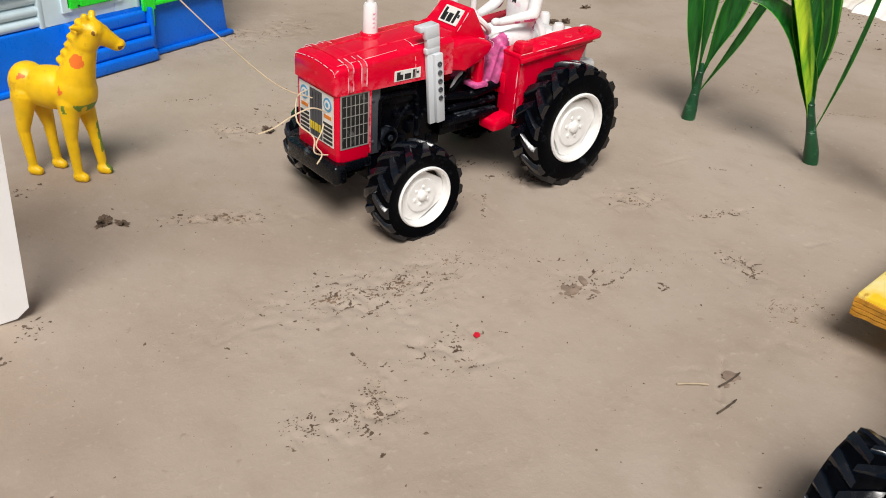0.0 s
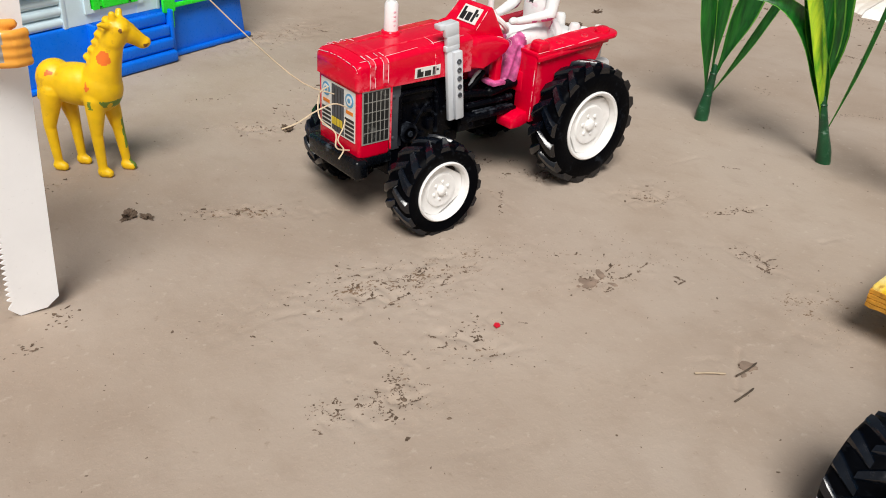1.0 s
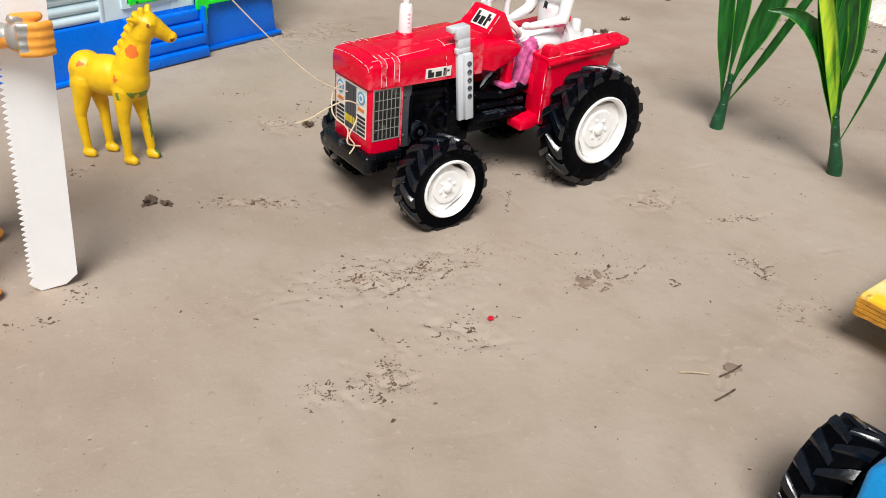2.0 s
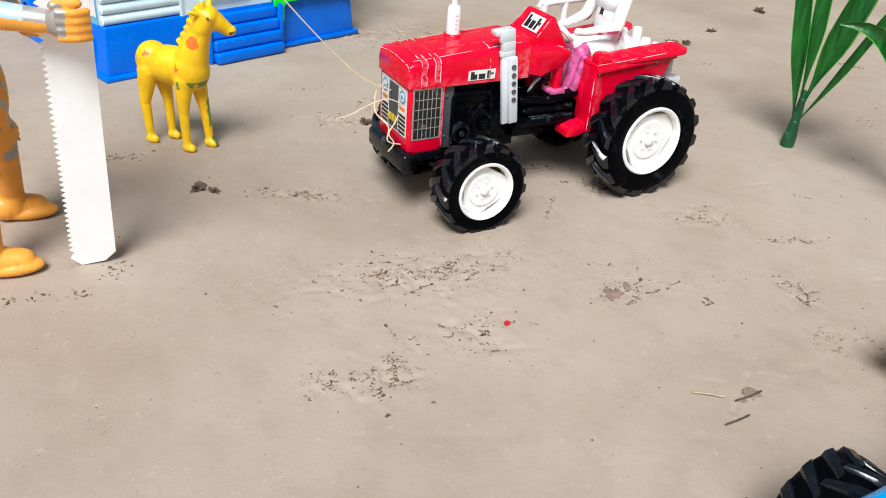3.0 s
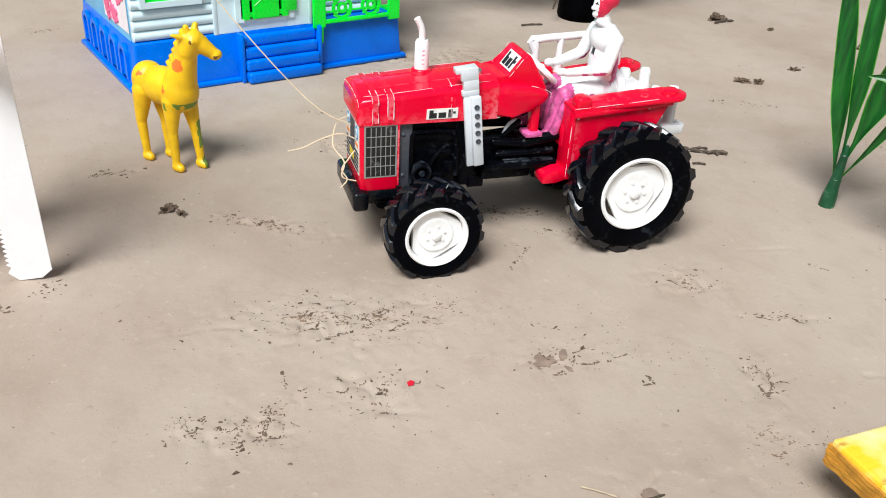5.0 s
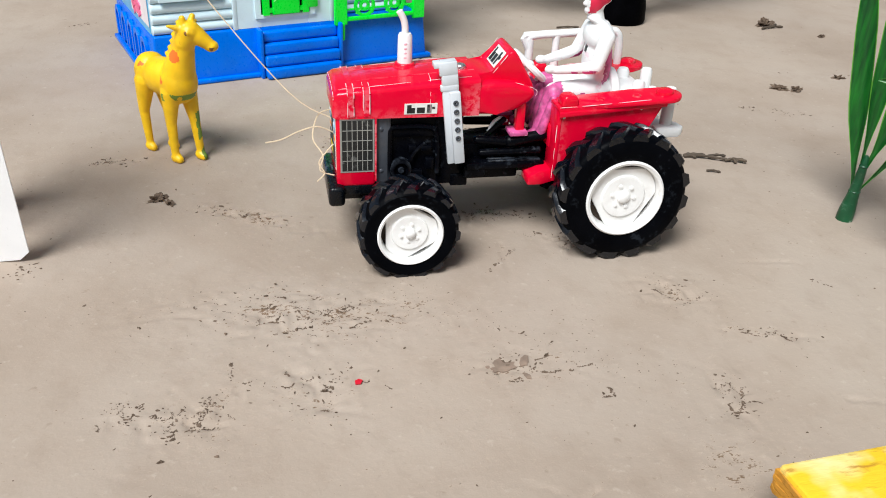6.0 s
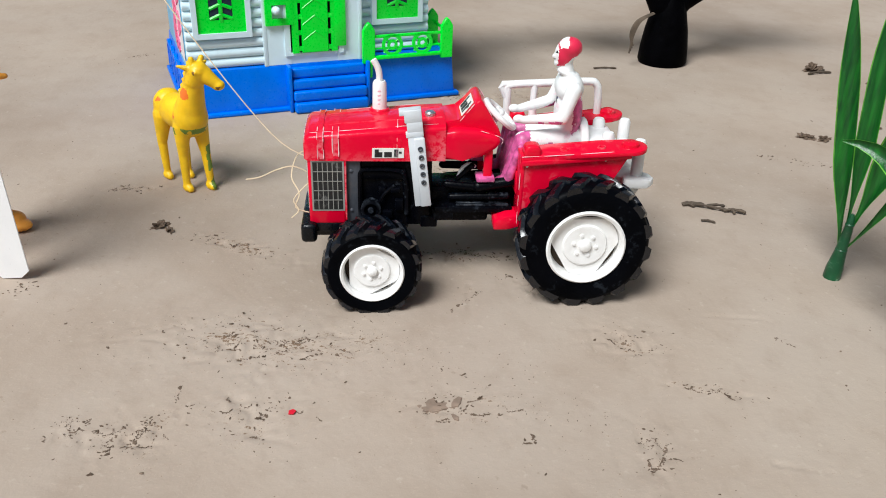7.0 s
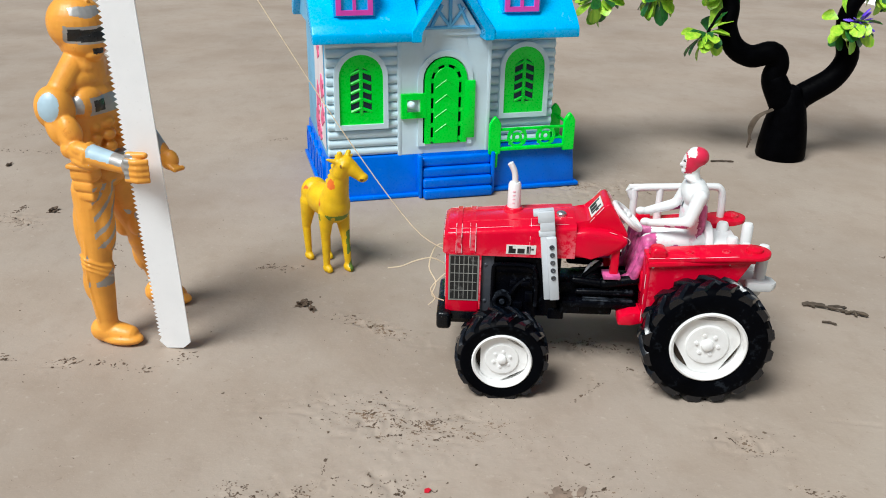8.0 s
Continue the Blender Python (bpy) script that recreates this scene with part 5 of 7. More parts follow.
# ---------- the toy house ----------
def toy_house(m):
    H = thing("toy_house", "blue and grey plastic toy house with green door and windows", "toy house", m)
    bm = B()
    box(bm, (0.05, 18.0), (0.05, 11.6), (0.0, 3.02), 0.14, 3)
    for v in bm.verts:      # drawn in a little towards the top, as moulded bases are
        f = v.co.z / 3.0
        v.co.x += (0.22 if v.co.x < 9 else -0.22) * f
        v.co.y += (0.18 if v.co.y < 5 else -0.18) * f
    base = part("base", bm, BASEBLUE, H, "deep blue moulded plinth")
    bm = B()
    box(bm, (-0.15, 18.25), (-0.18, 11.8), (0.0, 0.30), 0.1, 2)
    part("flange", bm, BASEBLUE, base)
    for k in range(4):
        bm = B()
        z = 0.30 + 0.70 * k
        front = -0.95 + 0.26 * k
        box(bm, (6.6, 11.5), (front, 0.6), (z - 0.28, z + 0.40), 0.16, 3)
        part("step", bm, BASEBLUE, base)
    for x in (6.45, 11.62):
        bm = B()
        box(bm, (x - 0.12, x + 0.12), (-0.5, 0.5), (0.0, 3.0), 0.08)
        part("step_cheek", bm, BASEBLUE, base)
    # walls: a thick shell, the right part set back behind the porch
    bm = B()
    box(bm, (0.35, 5.2), (0.55, 1.0), (2.9, 11.2), 0.05)
    part("wall", bm, WALLGREY, H)
    bm = B()
    box(bm, (11.2, 16.45), (1.5, 1.95), (2.9, 11.2), 0.05)
    part("wall", bm, WALLGREY, H)
    bm = B()
    box(bm, (0.3, 0.75), (1.0, 10.8), (2.9, 11.2), 0.05)
    left = part("wall", bm, SIDEBLUE, H, "sky blue side wall with a pink flower sticker")
    bm = B()
    box(bm, (16.0, 16.45), (1.95, 10.8), (2.9, 11.2), 0.05)
    part("wall", bm, SIDEBLUE, H)
    bm = B()
    box(bm, (0.75, 16.0), (10.4, 10.8), (2.9, 11.2), 0.05)
    part("wall", bm, WALLGREY, H)
    for u0, u1, y in ((0.32, 5.15, 0.55), (11.25, 16.42, 1.5)):
        for k in range(13):
            bm = B()
            z = 3.32 + 0.60 * k
            tube(bm, [(u0, y + 0.02, z), (u0 + 0.05, y + 0.02, z), (u1 - 0.05, y + 0.02, z), (u1, y + 0.02, z)], [0.2, 0.29, 0.29, 0.2], 10)
            part("siding_log", bm, WALLGREY, H)
    # centre bay with the door opening cut through it
    bm = B()
    hole = arch(6.75, 9.75, 3.75, 9.55)
    rim = []
    for u, z in hole:
        du, dz = u - 8.25, z - 6.8
        k = min(1.52 / abs(du) if abs(du) > 1e-6 else 1e9, (4.3 if dz > 0 else 3.05) / abs(dz) if abs(dz) > 1e-6 else 1e9)
        rim.append((8.25 + du * k, 6.8 + dz * k))
    frame_ring(bm, rim, hole, 0.25, 0.8)
    box(bm, (5.15, 6.74), (0.25, 0.8), (3.0, 11.1), 0.0)
    box(bm, (9.76, 11.3), (0.25, 0.8), (3.0, 11.1), 0.0)
    box(bm, (5.15, 11.35), (0.3, 0.78), (2.9, 3.72), 0.03)
    box(bm, (6.6, 9.9), (0.3, 0.78), (9.7, 11.1), 0.0)
    bay = part("centre_bay", bm, WALLGREY, H, flat=True)
    for u in (5.15, 11.3):
        bm = B()
        box(bm, (u - 0.14, u + 0.14), (0.22, 1.6), (2.95, 11.1), 0.06)
        part("corner_post", bm, WALLGREY, H)
    # solid block behind the door slots, coloured dark as the shade indoors
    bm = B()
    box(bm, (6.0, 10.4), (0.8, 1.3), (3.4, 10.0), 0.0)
    part("door_shade_block", bm, INSIDESHADE, H)
    bm = B()
    frame_ring(bm, arch(6.35, 10.15, 3.55, 9.95), arch(6.70, 9.80, 3.75, 9.60), 0.12, 0.35)
    part("door_frame", bm, WALLGREY, H)
    # door: rim, panel, tabs between
    bm = B()
    frame_ring(bm, arch(6.82, 9.72, 3.72, 9.50), arch(7.22, 9.33, 3.72, 9.08), 0.02, 0.26)
    door = part("door", bm, GREEN, H, "lime green arched door with slots")
    bm = B()
    prism(bm, arch(7.42, 9.13, 3.72, 8.88), 0.0, 0.22, "y", 0.04, 1)
    part("door_panel", bm, GREEN, door)
    for k in range(5):
        for u in (7.32, 9.23):
            bm = B()
            z = 3.85 + 1.0 * k
            box(bm, (u - 0.16, u + 0.16), (0.05, 0.22), (z, z + 0.28), 0.0)
            part("door_bridge", bm, GREEN, door)
    for k in range(3):
        a = math.pi * (0.25 + 0.25 * k)
        bm = B()
        box(bm, (8.275 + 0.97 * math.cos(a) - 0.14, 8.275 + 0.97 * math.cos(a) + 0.14), (0.05, 0.22), (8.0 + 0.97 * math.sin(a) - 0.14, 8.0 + 0.97 * math.sin(a) + 0.14), 0.0)
        part("door_bridge", bm, GREEN, door)
    for k in range(4):
        bm = B()
        z = 4.5 + 1.0 * k
        tube(bm, [(7.5, 0.035, z), (8.275, 0.02, z + 0.55), (9.05, 0.035, z)], 0.055, 6)
        part("door_chevron", bm, GREEN, door)
    bm = B()
    box(bm, (9.55, 10.3), (0.0, 0.22), (4.0, 7.95), 0.05)
    part("door_wing", bm, GREEN, door)
    bm = B()
    frame_ring(bm, [(5.2, 5.55), (6.9, 5.55), (6.9, 7.2), (5.2, 7.2)], [(5.6, 5.95), (6.5, 5.95), (6.5, 6.8), (5.6, 6.8)], -0.02, 0.24)
    tab = part("latch_tab", bm, GREEN, door)
    bm = B()
    limb(bm, (5.85, 0.2, 6.45), (5.85, -0.35, 6.55), 0.28, 0.24)
    part("latch_knob", bm, WALLGREY, tab)
    # windows
    for u0, y in ((0.80, 0.25), (12.35, 1.2)):
        w = 3.55
        bm = B()
        frame_ring(bm, arch(u0, u0 + w, 4.95, 10.2), arch(u0 + 0.32, u0 + w - 0.32, 5.28, 9.88), y - 0.18, y + 0.35)
        win = part("window", bm, WALLGREY, H, "arched window with lime green lattice")
        # filled arch behind the lattice, with the indoor shade put into its colour
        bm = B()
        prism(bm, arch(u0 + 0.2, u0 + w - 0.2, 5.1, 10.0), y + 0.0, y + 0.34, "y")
        part("window_shade_block", bm, INSIDESHADE, win)
        bm = B()
        frame_ring(bm, arch(u0 + 0.30, u0 + w - 0.30, 5.25, 9.9), arch(u0 + 1.08, u0 + w - 1.08, 6.05, 9.0), y - 0.05, y + 0.12)
        part("window_sash", bm, GREEN, win)
        mid = u0 + w / 2
        bm = B()
        box(bm, (mid - 0.12, mid + 0.12), (y - 0.08, y + 0.08), (5.9, 9.1), 0.03)
        part("glazing_bar", bm, GREEN, win)
        for k in range(5):
            for s in (1, -1):
                bm = B()
                z = 6.15 + 0.62 * k
                tube(bm, [(mid, y + 0.02, z + 0.22), (mid + s * 0.66, y + 0.02, z - 0.05)], 0.12, 6)
                part("glazing_bar", bm, GREEN, win)
    # porch railing
    bm = B()
    box(bm, (11.5, 17.5), (-0.20, 0.05), (2.95, 3.2), 0.05)
    rail = part("porch_railing", bm, GREEN, H, "lime green porch railing with ring ornaments")
    bm = B()
    box(bm, (11.9, 17.4), (-0.12, 0.02), (4.35, 4.55), 0.04)
    part("top_bar", bm, GREEN, rail)
    bm = B()
    box(bm, (12.2, 17.2), (-0.10, 0.0), (3.6, 3.72), 0.02)
    part("middle_bar", bm, GREEN, rail)
    for u, y in ((11.75, -0.1), (17.2, -0.1), (17.2, 2.6)):
        bm = B()
        prism(bm, [(u - 0.42, 2.75), (u + 0.42, 2.75), (u + 0.42, 4.9), (u + 0.2, 5.25), (u, 5.45), (u - 0.2, 5.25), (u - 0.42, 4.9)], y - 0.14, y + 0.14, "y", 0.05, 1)
        part("post", bm, GREEN, rail)
    bm = B()
    box(bm, (17.35, 17.5), (0.0, 2.6), (2.95, 3.2), 0.04)
    box(bm, (17.35, 17.5), (0.0, 2.6), (4.35, 4.55), 0.04)
    part("side_bars", bm, GREEN, rail)
    bm = B()
    limb(bm, (11.85, -0.2, 2.8), (11.85, -0.2, 1.9), 0.14, 0.12)
    part("pin", bm, GREEN, rail)
    for u in (13.4, 15.5):
        for r, t in ((0.62, 0.10), (0.26, 0.09)):
            bm = B()
            lathe(bm, [(r - t, -0.12), (r + t, -0.12), (r + t, 0.02), (r - t, 0.02)], 24, "y", (u, 0, 3.85), hollow=True)
            part("ring_ornament", bm, GREEN, rail)
        for a in range(4):
            bm = B()
            c, s = math.cos(math.pi / 4 + a * math.pi / 2), math.sin(math.pi / 4 + a * math.pi / 2)
            tube(bm, [(u + 0.3 * c, -0.05, 3.85 + 0.3 * s), (u + 0.85 * c, -0.05, 3.85 + 0.7 * s)], 0.07, 6)
            part("ornament_bar", bm, GREEN, rail)
    # roof: front slope broken by the gable over the door
    for u0, u1 in ((-0.55, 6.3), (10.7, 17.1)):
        bm = B()
        prism(bm, [(-0.95, 10.75), (-0.95, 11.35), (-0.55, 11.85), (5.4, 17.0), (5.9, 17.0), (5.9, 16.2), (-0.2, 10.75)], u0, u1, "x", 0.10, 2)
        roof = part("roof", bm, ROOFBLUE, H, "glossy sky blue roof slope")
    bm = B()
    prism(bm, [(12.2, 10.75), (12.2, 11.35), (11.8, 11.85), (5.9, 17.0), (5.9, 16.2), (11.5, 10.75)], -0.55, 17.1, "x", 0.08, 1)
    part("roof", bm, ROOFBLUE, H)
    bm = B()
    for s in (1, -1):
        prism(bm, [(8.45 + s * 2.75, 10.72), (8.45 + s * 2.75, 11.45), (8.45 + s * 0.05, 15.2), (8.45, 14.5), (8.45 + s * 2.1, 11.4), (8.45 + s * 2.1, 10.72)][:: s], -1.02, 5.0, "y", 0.05, 1)
    part("gable_roof", bm, ROOFBLUE, H)
    bm = B()
    prism(bm, [(6.2, 10.95), (10.7, 10.95), (8.45, 14.3)], 0.1, 0.5, "y")
    gable = part("gable", bm, WALLGREY, H)
    for a, b in (((6.8, 11.45), (10.1, 11.45)), ((8.45, 11.4), (8.45, 13.6)), ((8.45, 11.5), (7.5, 12.7)), ((8.45, 11.5), (9.4, 12.7)), ((7.2, 11.5), (7.9, 12.9)), ((9.7, 11.5), (9.0, 12.9))):
        bm = B()
        tube(bm, [(a[0], 0.02, a[1]), (b[0], 0.02, b[1])], 0.12, 6)
        part("gable_lattice", bm, SIDEBLUE, gable)
    for u0, u1 in ((-0.1, 0.3), (16.45, 16.85)):
        bm = B()
        prism(bm, [(0.4, 11.0), (10.9, 11.0), (5.9, 16.4)], u0, u1, "x")
        part("gable_end", bm, SIDEBLUE, H)
    for u in (2.2, 13.2):
        bm = B()
        frame_ring(bm, [(u - 1.15, 12.4), (u + 1.15, 12.4), (u + 1.15, 14.2), (u - 1.15, 14.2)], [(u - 0.85, 12.7), (u + 0.85, 12.7), (u + 0.85, 13.9), (u - 0.85, 13.9)], -0.35, 0.3)
        dw = part("dormer_window", bm, MAGENTA, H, "magenta dormer window frame")
        bm = B()
        box(bm, (u - 0.1, u + 0.1), (-0.30, 0.2), (12.6, 14.0), 0.0)
        part("dormer_bar", bm, MAGENTA, dw)
        bm = B()
        prism(bm, [(-0.15, 12.3), (-0.15, 14.6), (2.6, 14.6), (0.0, 12.3)], u - 1.3, u + 1.3, "x")
        part("dormer_body", bm, ROOFBLUE, dw)
    # flower sticker on the left side wall
    bm = B()
    plate(bm, (0.28, 5.8, 3.4), (0, -1, 0), (0, 0, 1), (4.8, 7.2), 0.02)
    st = part("side_sticker", bm, PALE, left, "white sticker with pink flowers")
    rng = random.Random(9)
    for k in range(16):
        y, z, r = rng.uniform(1.4, 5.4), rng.uniform(3.8, 10.2), rng.uniform(0.3, 0.75)
        bm = B()
        n = 14
        prism(bm, [(y + r * (1 + 0.25 * math.cos(5 * a)) * math.cos(a), z + r * (1 + 0.25 * math.cos(5 * a)) * math.sin(a)) for a in (2 * math.pi * i / n for i in range(n))], 0.235 - 0.003 * k, 0.27, "x")
        part("printed_flower", bm, PINK, st)
    # blind arches on the plinth's left side
    for k in range(5):
        bm = B()
        y = 1.4 + 2.0 * k
        frame_ring(bm, arch(y, y + 1.5, 0.6, 2.6), arch(y + 0.3, y + 1.2, 0.6, 2.3), -0.02, 0.2, "x")
        part("plinth_arch", bm, BASEBLUE, base)
    return H


toy_house(spot(-6.1, 22.0, 0.0, 16.9))


# ---------- the orange action figure ----------
def action_figure(m):
    """Faces +x, left is +y; one plain moulded piece."""
    bm = B()
    ball(bm, (-0.1, 0, 11.0), (1.08, 1.62, 1.6))                    # chest
    for s in (1, -1):
        ball(bm, (0.32, 0.78 * s, 11.5), (0.60, 0.92, 0.74))
        ball(bm, (-0.25, 1.25 * s, 10.5), (0.78, 0.50, 1.25))
        ball(bm, (0.22, 0.98 * s, 9.4), (0.58, 0.36, 0.9))
        for z, w in ((10.62, 0.40), (10.08, 0.40), (9.54, 0.38), (9.0, 0.34)):
            ball(bm, (0.80, 0.38 * s, z), (0.30, w * 0.92, 0.27))
            ball(bm, (0.52, 0.92 * s, z - 0.1), (0.30, 0.26, 0.24))
    ball(bm, (-0.1, 0, 9.4), (0.86, 1.08, 1.4))                     # belly
    ball(bm, (-0.1, 0, 8.2), (0.98, 1.32, 0.8))                     # hips
    limb(bm, (-0.25, 0, 12.3), (-0.1, 0, 13.5), 0.92, 0.80)          # neck
    for s in (1, -1):
        limb(bm, (-0.3, 0.35 * s, 13.15), (-0.25, 1.75 * s, 12.15), 0.56, 0.50)
    ball(bm, (-0.2, 0, 12.35), (0.85, 1.55, 0.72))
    ball(bm, (-0.15, 0, 12.9), (0.80, 1.0, 0.62))
    ball(bm, (-0.28, 0, 14.62), (1.22, 1.12, 1.22))                 # skull
    ball(bm, (-0.02, -0.06, 14.02), (1.02, 0.90, 0.98))               # jaw
    ball(bm, (0.50, -0.22, 13.46), (0.42, 0.45, 0.30))              # chin
    tube(bm, bend([(-1.1, 0, 13.4), (-1.50, 0, 14.4), (-1.17, 0, 15.45), (-0.28, 0, 15.9), (0.52, -0.1, 15.55)], 4), 0.09, 8)
    # arms: right one bent forward to the blade, left one hanging forward
    ball(bm, (-0.34, -2.05, 11.5), (0.84, 0.74, 0.96))
    limb(bm, (-0.15, -2.15, 11.2), (0.55, -2.4, 10.1), 0.52, 0.40)
    ball(bm, (0.52, -2.34, 10.75), (0.38, 0.42, 0.66), Matrix.Rotation(radians(-26), 4, "Y"))
    ball(bm, (-0.12, -2.38, 10.65), (0.38, 0.42, 0.74), Matrix.Rotation(radians(-26), 4, "Y"))
    ball(bm, (0.5, -2.45, 9.95), (0.46, 0.44, 0.42))
    limb(bm, (0.6, -2.45, 9.95), (1.3, -2.5, 9.75), 0.42, 0.46)
    ball(bm, (1.15, -2.62, 10.02), (0.62, 0.34, 0.30), Matrix.Rotation(radians(14), 4, "Y"))
    ball(bm, (1.15, -2.6, 9.52), (0.66, 0.36, 0.30), Matrix.Rotation(radians(14), 4, "Y"))
    limb(bm, (1.3, -2.45, 9.8), (3.1, -2.70, 9.6), 0.46, 0.37)
    tube(bm, [(1.32, -2.45 + 0.47 * math.cos(a), 9.78 + 0.47 * math.sin(a)) for a in (2 * math.pi * k / 16 for k in range(17))], 0.10, 6)
    ball(bm, (3.65, -2.82, 9.6), (0.54, 0.44, 0.50))
    for k in range(4):
        tube(bm, bend([(3.5, -3.28, 10.0 - 0.25 * k), (4.05, -3.30, 9.98 - 0.25 * k), (4.4, -3.0, 9.95 - 0.25 * k)], 3), 0.135, 8)
    limb(bm, (3.45, -2.9, 10.1), (4.1, -2.75, 10.12), 0.17, 0.14)
    ball(bm, (-0.1, 2.05, 11.75), (0.86, 0.74, 0.98))
    limb(bm, (-0.1, 2.2, 11.3), (0.2, 2.5, 9.95), 0.62, 0.50)
    ball(bm, (0.3, 2.45, 10.6), (0.45, 0.45, 0.7))
    limb(bm, (0.2, 2.5, 9.95), (1.35, 2.55, 8.45), 0.52, 0.38)
    ball(bm, (1.75, 2.5, 8.1), (0.46, 0.36, 0.50))
    for k in range(4):
        limb(bm, (1.75 + 0.1 * k, 2.25, 7.95 - 0.06 * k), (2.2 + 0.05 * k, 2.15 + 0.14 * k, 7.75), 0.14, 0.12)
    # legs: the right one straight, the left one set wide
    for s, knee, ankle, toe in ((-1, (-0.2, -1.15, 3.95), (-0.2, -1.08, 1.25), (0.95, -0.98)), (1, (0.1, 1.95, 4.25), (-0.05, 3.15, 1.25), (0.85, 3.45))):
        hip, knee, ankle = Vector((-0.1, 0.80 * s, 7.6)), Vector(knee), Vector(ankle)
        mid, calf = hip.lerp(knee, 0.42), knee.lerp(ankle, 0.35)
        limb(bm, hip, knee, 0.92, 0.60)
        ball(bm, mid + Vector((0.35, 0, 0)), (0.60, 0.54, 1.6))
        ball(bm, mid + Vector((-0.38, 0.05 * s, -0.2)), (0.60, 0.58, 1.55))
        tube(bm, bend([hip + Vector((0.0, 0.90 * s, 0)), mid + Vector((-0.05, 0.72 * s, 0)), knee + Vector((-0.1, 0.66 * s, 0)), calf + Vector((-0.15, 0.60 * s, 0)), ankle + Vector((-0.05, 0.46 * s, 0))], 4), 0.06, 6)
        limb(bm, knee, ankle, 0.68, 0.47)
        ball(bm, calf + Vector((-0.24, 0, 0.1)), (0.58, 0.56, 1.1))
        ball(bm, knee + Vector((0.28, 0, 0)), (0.48, 0.50, 0.52))
        for dz in (0.0, 0.22, 0.44):                                # raised knee bands
            tube(bm, bend([knee + Vector((-0.62, 0.25 * s, 0.18 + dz)), knee + Vector((-0.1, 0.68 * s, 0.15 + dz)), knee + Vector((0.5, 0.42 * s, -0.15 + dz)), knee + Vector((0.76, 0, -0.35 + dz))], 3), 0.07, 6)
        limb(bm, (ankle.x - 0.3, ankle.y, 0.62), (toe[0] - 0.15, toe[1], 0.46), 0.58, 0.46)
        limb(bm, ankle, (ankle.x, ankle.y, 0.6), 0.47, 0.5)
        ball(bm, ((ankle.x + toe[0]) / 2 - 0.05, (ankle.y + toe[1]) / 2, 0.32), (1.20, 0.60, 0.34))
    # pouch on the right hip, belt
    box(bm, (-0.42, 0.72), (-1.82, -1.0), (8.25, 8.82), 0.16)
    box(bm, (-0.38, 0.68), (-1.80, -1.0), (7.78, 8.25), 0.14)
    box(bm, (-0.32, 0.62), (-1.74, -1.0), (7.32, 7.78), 0.14)
    box(bm, (-0.12, 0.42), (-1.66, -1.0), (6.85, 7.35), 0.16)
    box(bm, (-0.50, 0.80), (-1.92, -1.0), (8.78, 9.02), 0.10)
    tube(bm, [(0.96 * math.cos(a), 1.24 * math.sin(a), 9.05) for a in (2 * math.pi * k / 20 for k in range(21))], 0.15, 6)
    for v in bm.verts:
        if v.co.z < 0.02:
            v.co.z = 0.02

    def paint(c, n):
        x, y, z = c
        wob = 0.10 * noise.noise(c * 2.2)
        if z > 12.95:
            z += 0.28
        if z > 13.23:                                          # the face is turned a little to the right
            x += 0.2
            u, w = x * 0.87 - y * 0.49, x * 0.49 + y * 0.87
            if u > 0.45 and abs(w) < 0.92 and 14.32 - 0.1 * u < z < 15.02 - 0.1 * u:
                return 1 if abs(w) > 0.80 or z < 14.42 - 0.1 * u or z > 14.92 - 0.1 * u else 3
            if 0.0 < w < 0.5 and u > 0.7 and 13.78 < z < 14.02:
                return 3
            if u > 0.3 and abs(w) < 0.62 and 15.22 + 0.25 * abs(w) < z < 15.70 + wob:
                return 1
            return 0
        if x > 0.3 and -1.25 < y < 0.85 and 11.05 < z < 11.8:
            return 3 if -1.08 < y < -0.45 and 11.18 < z < 11.66 else 1
        if (abs(y) > 2.45 and ((x + 0.18) / 0.44) ** 2 + ((z - 11.68) / 0.58) ** 2 < 1):
            return 2
        if abs(abs(y) - 1.62) < 0.12 and 11.2 < z < 12.3 and x > 0.25:
            return 1
        if x > 1.45 and 7 < z < 10.4 and y < -1.7 and n.z > 0.12 + wob and x < 3.4:
            return 2 if x < 2.6 else 1
        if 3.2 < x < 3.75 + wob and y < -3.0 and 9.3 < z < 10.2 and n.y < -0.3:
            return 1
        if y > 2.0 and x > 0.6 and 7 < z < 9.5 and n.x > 0.35:
            return 2 if x < 1.0 else (1 if x < 1.5 else 0)
        if 8.86 < z < 9.26 and x > 0.55 and abs(y) < 1.3:
            return 1
        if 3.15 < z < 4.1 and n.x > 0.3 and abs(y) > 0.3 and z < 3.95 - 0.9 * abs(abs(y) - (1.15 if y < 0 else 2.1)) + wob:      # knee points
            return 1
        if 4.5 < z < 8.0 and abs(y) > 0.3 and n.x > 0.5:     # flame strokes down the thighs
            k = (z + 1.3 * (abs(y) - 0.7)) * 1.25 % 1.0
            if abs(k - 0.5) < 0.17 + 0.10 * noise.noise(c * 1.4) and noise.noise(c * 0.9) > -0.35:
                return 1
        return 0

    return fused("action_figure", bm, 0.045, [ORANGE, SILVERPAINT, PALEBLUE, BLACKPAINT], paint, "orange plastic action figure with silver paint holding a blade", "action figure", m, 3)


FIGURE_AT = spot(-12.8, 3.9, 0.0, -13.0)
action_figure(FIGURE_AT)


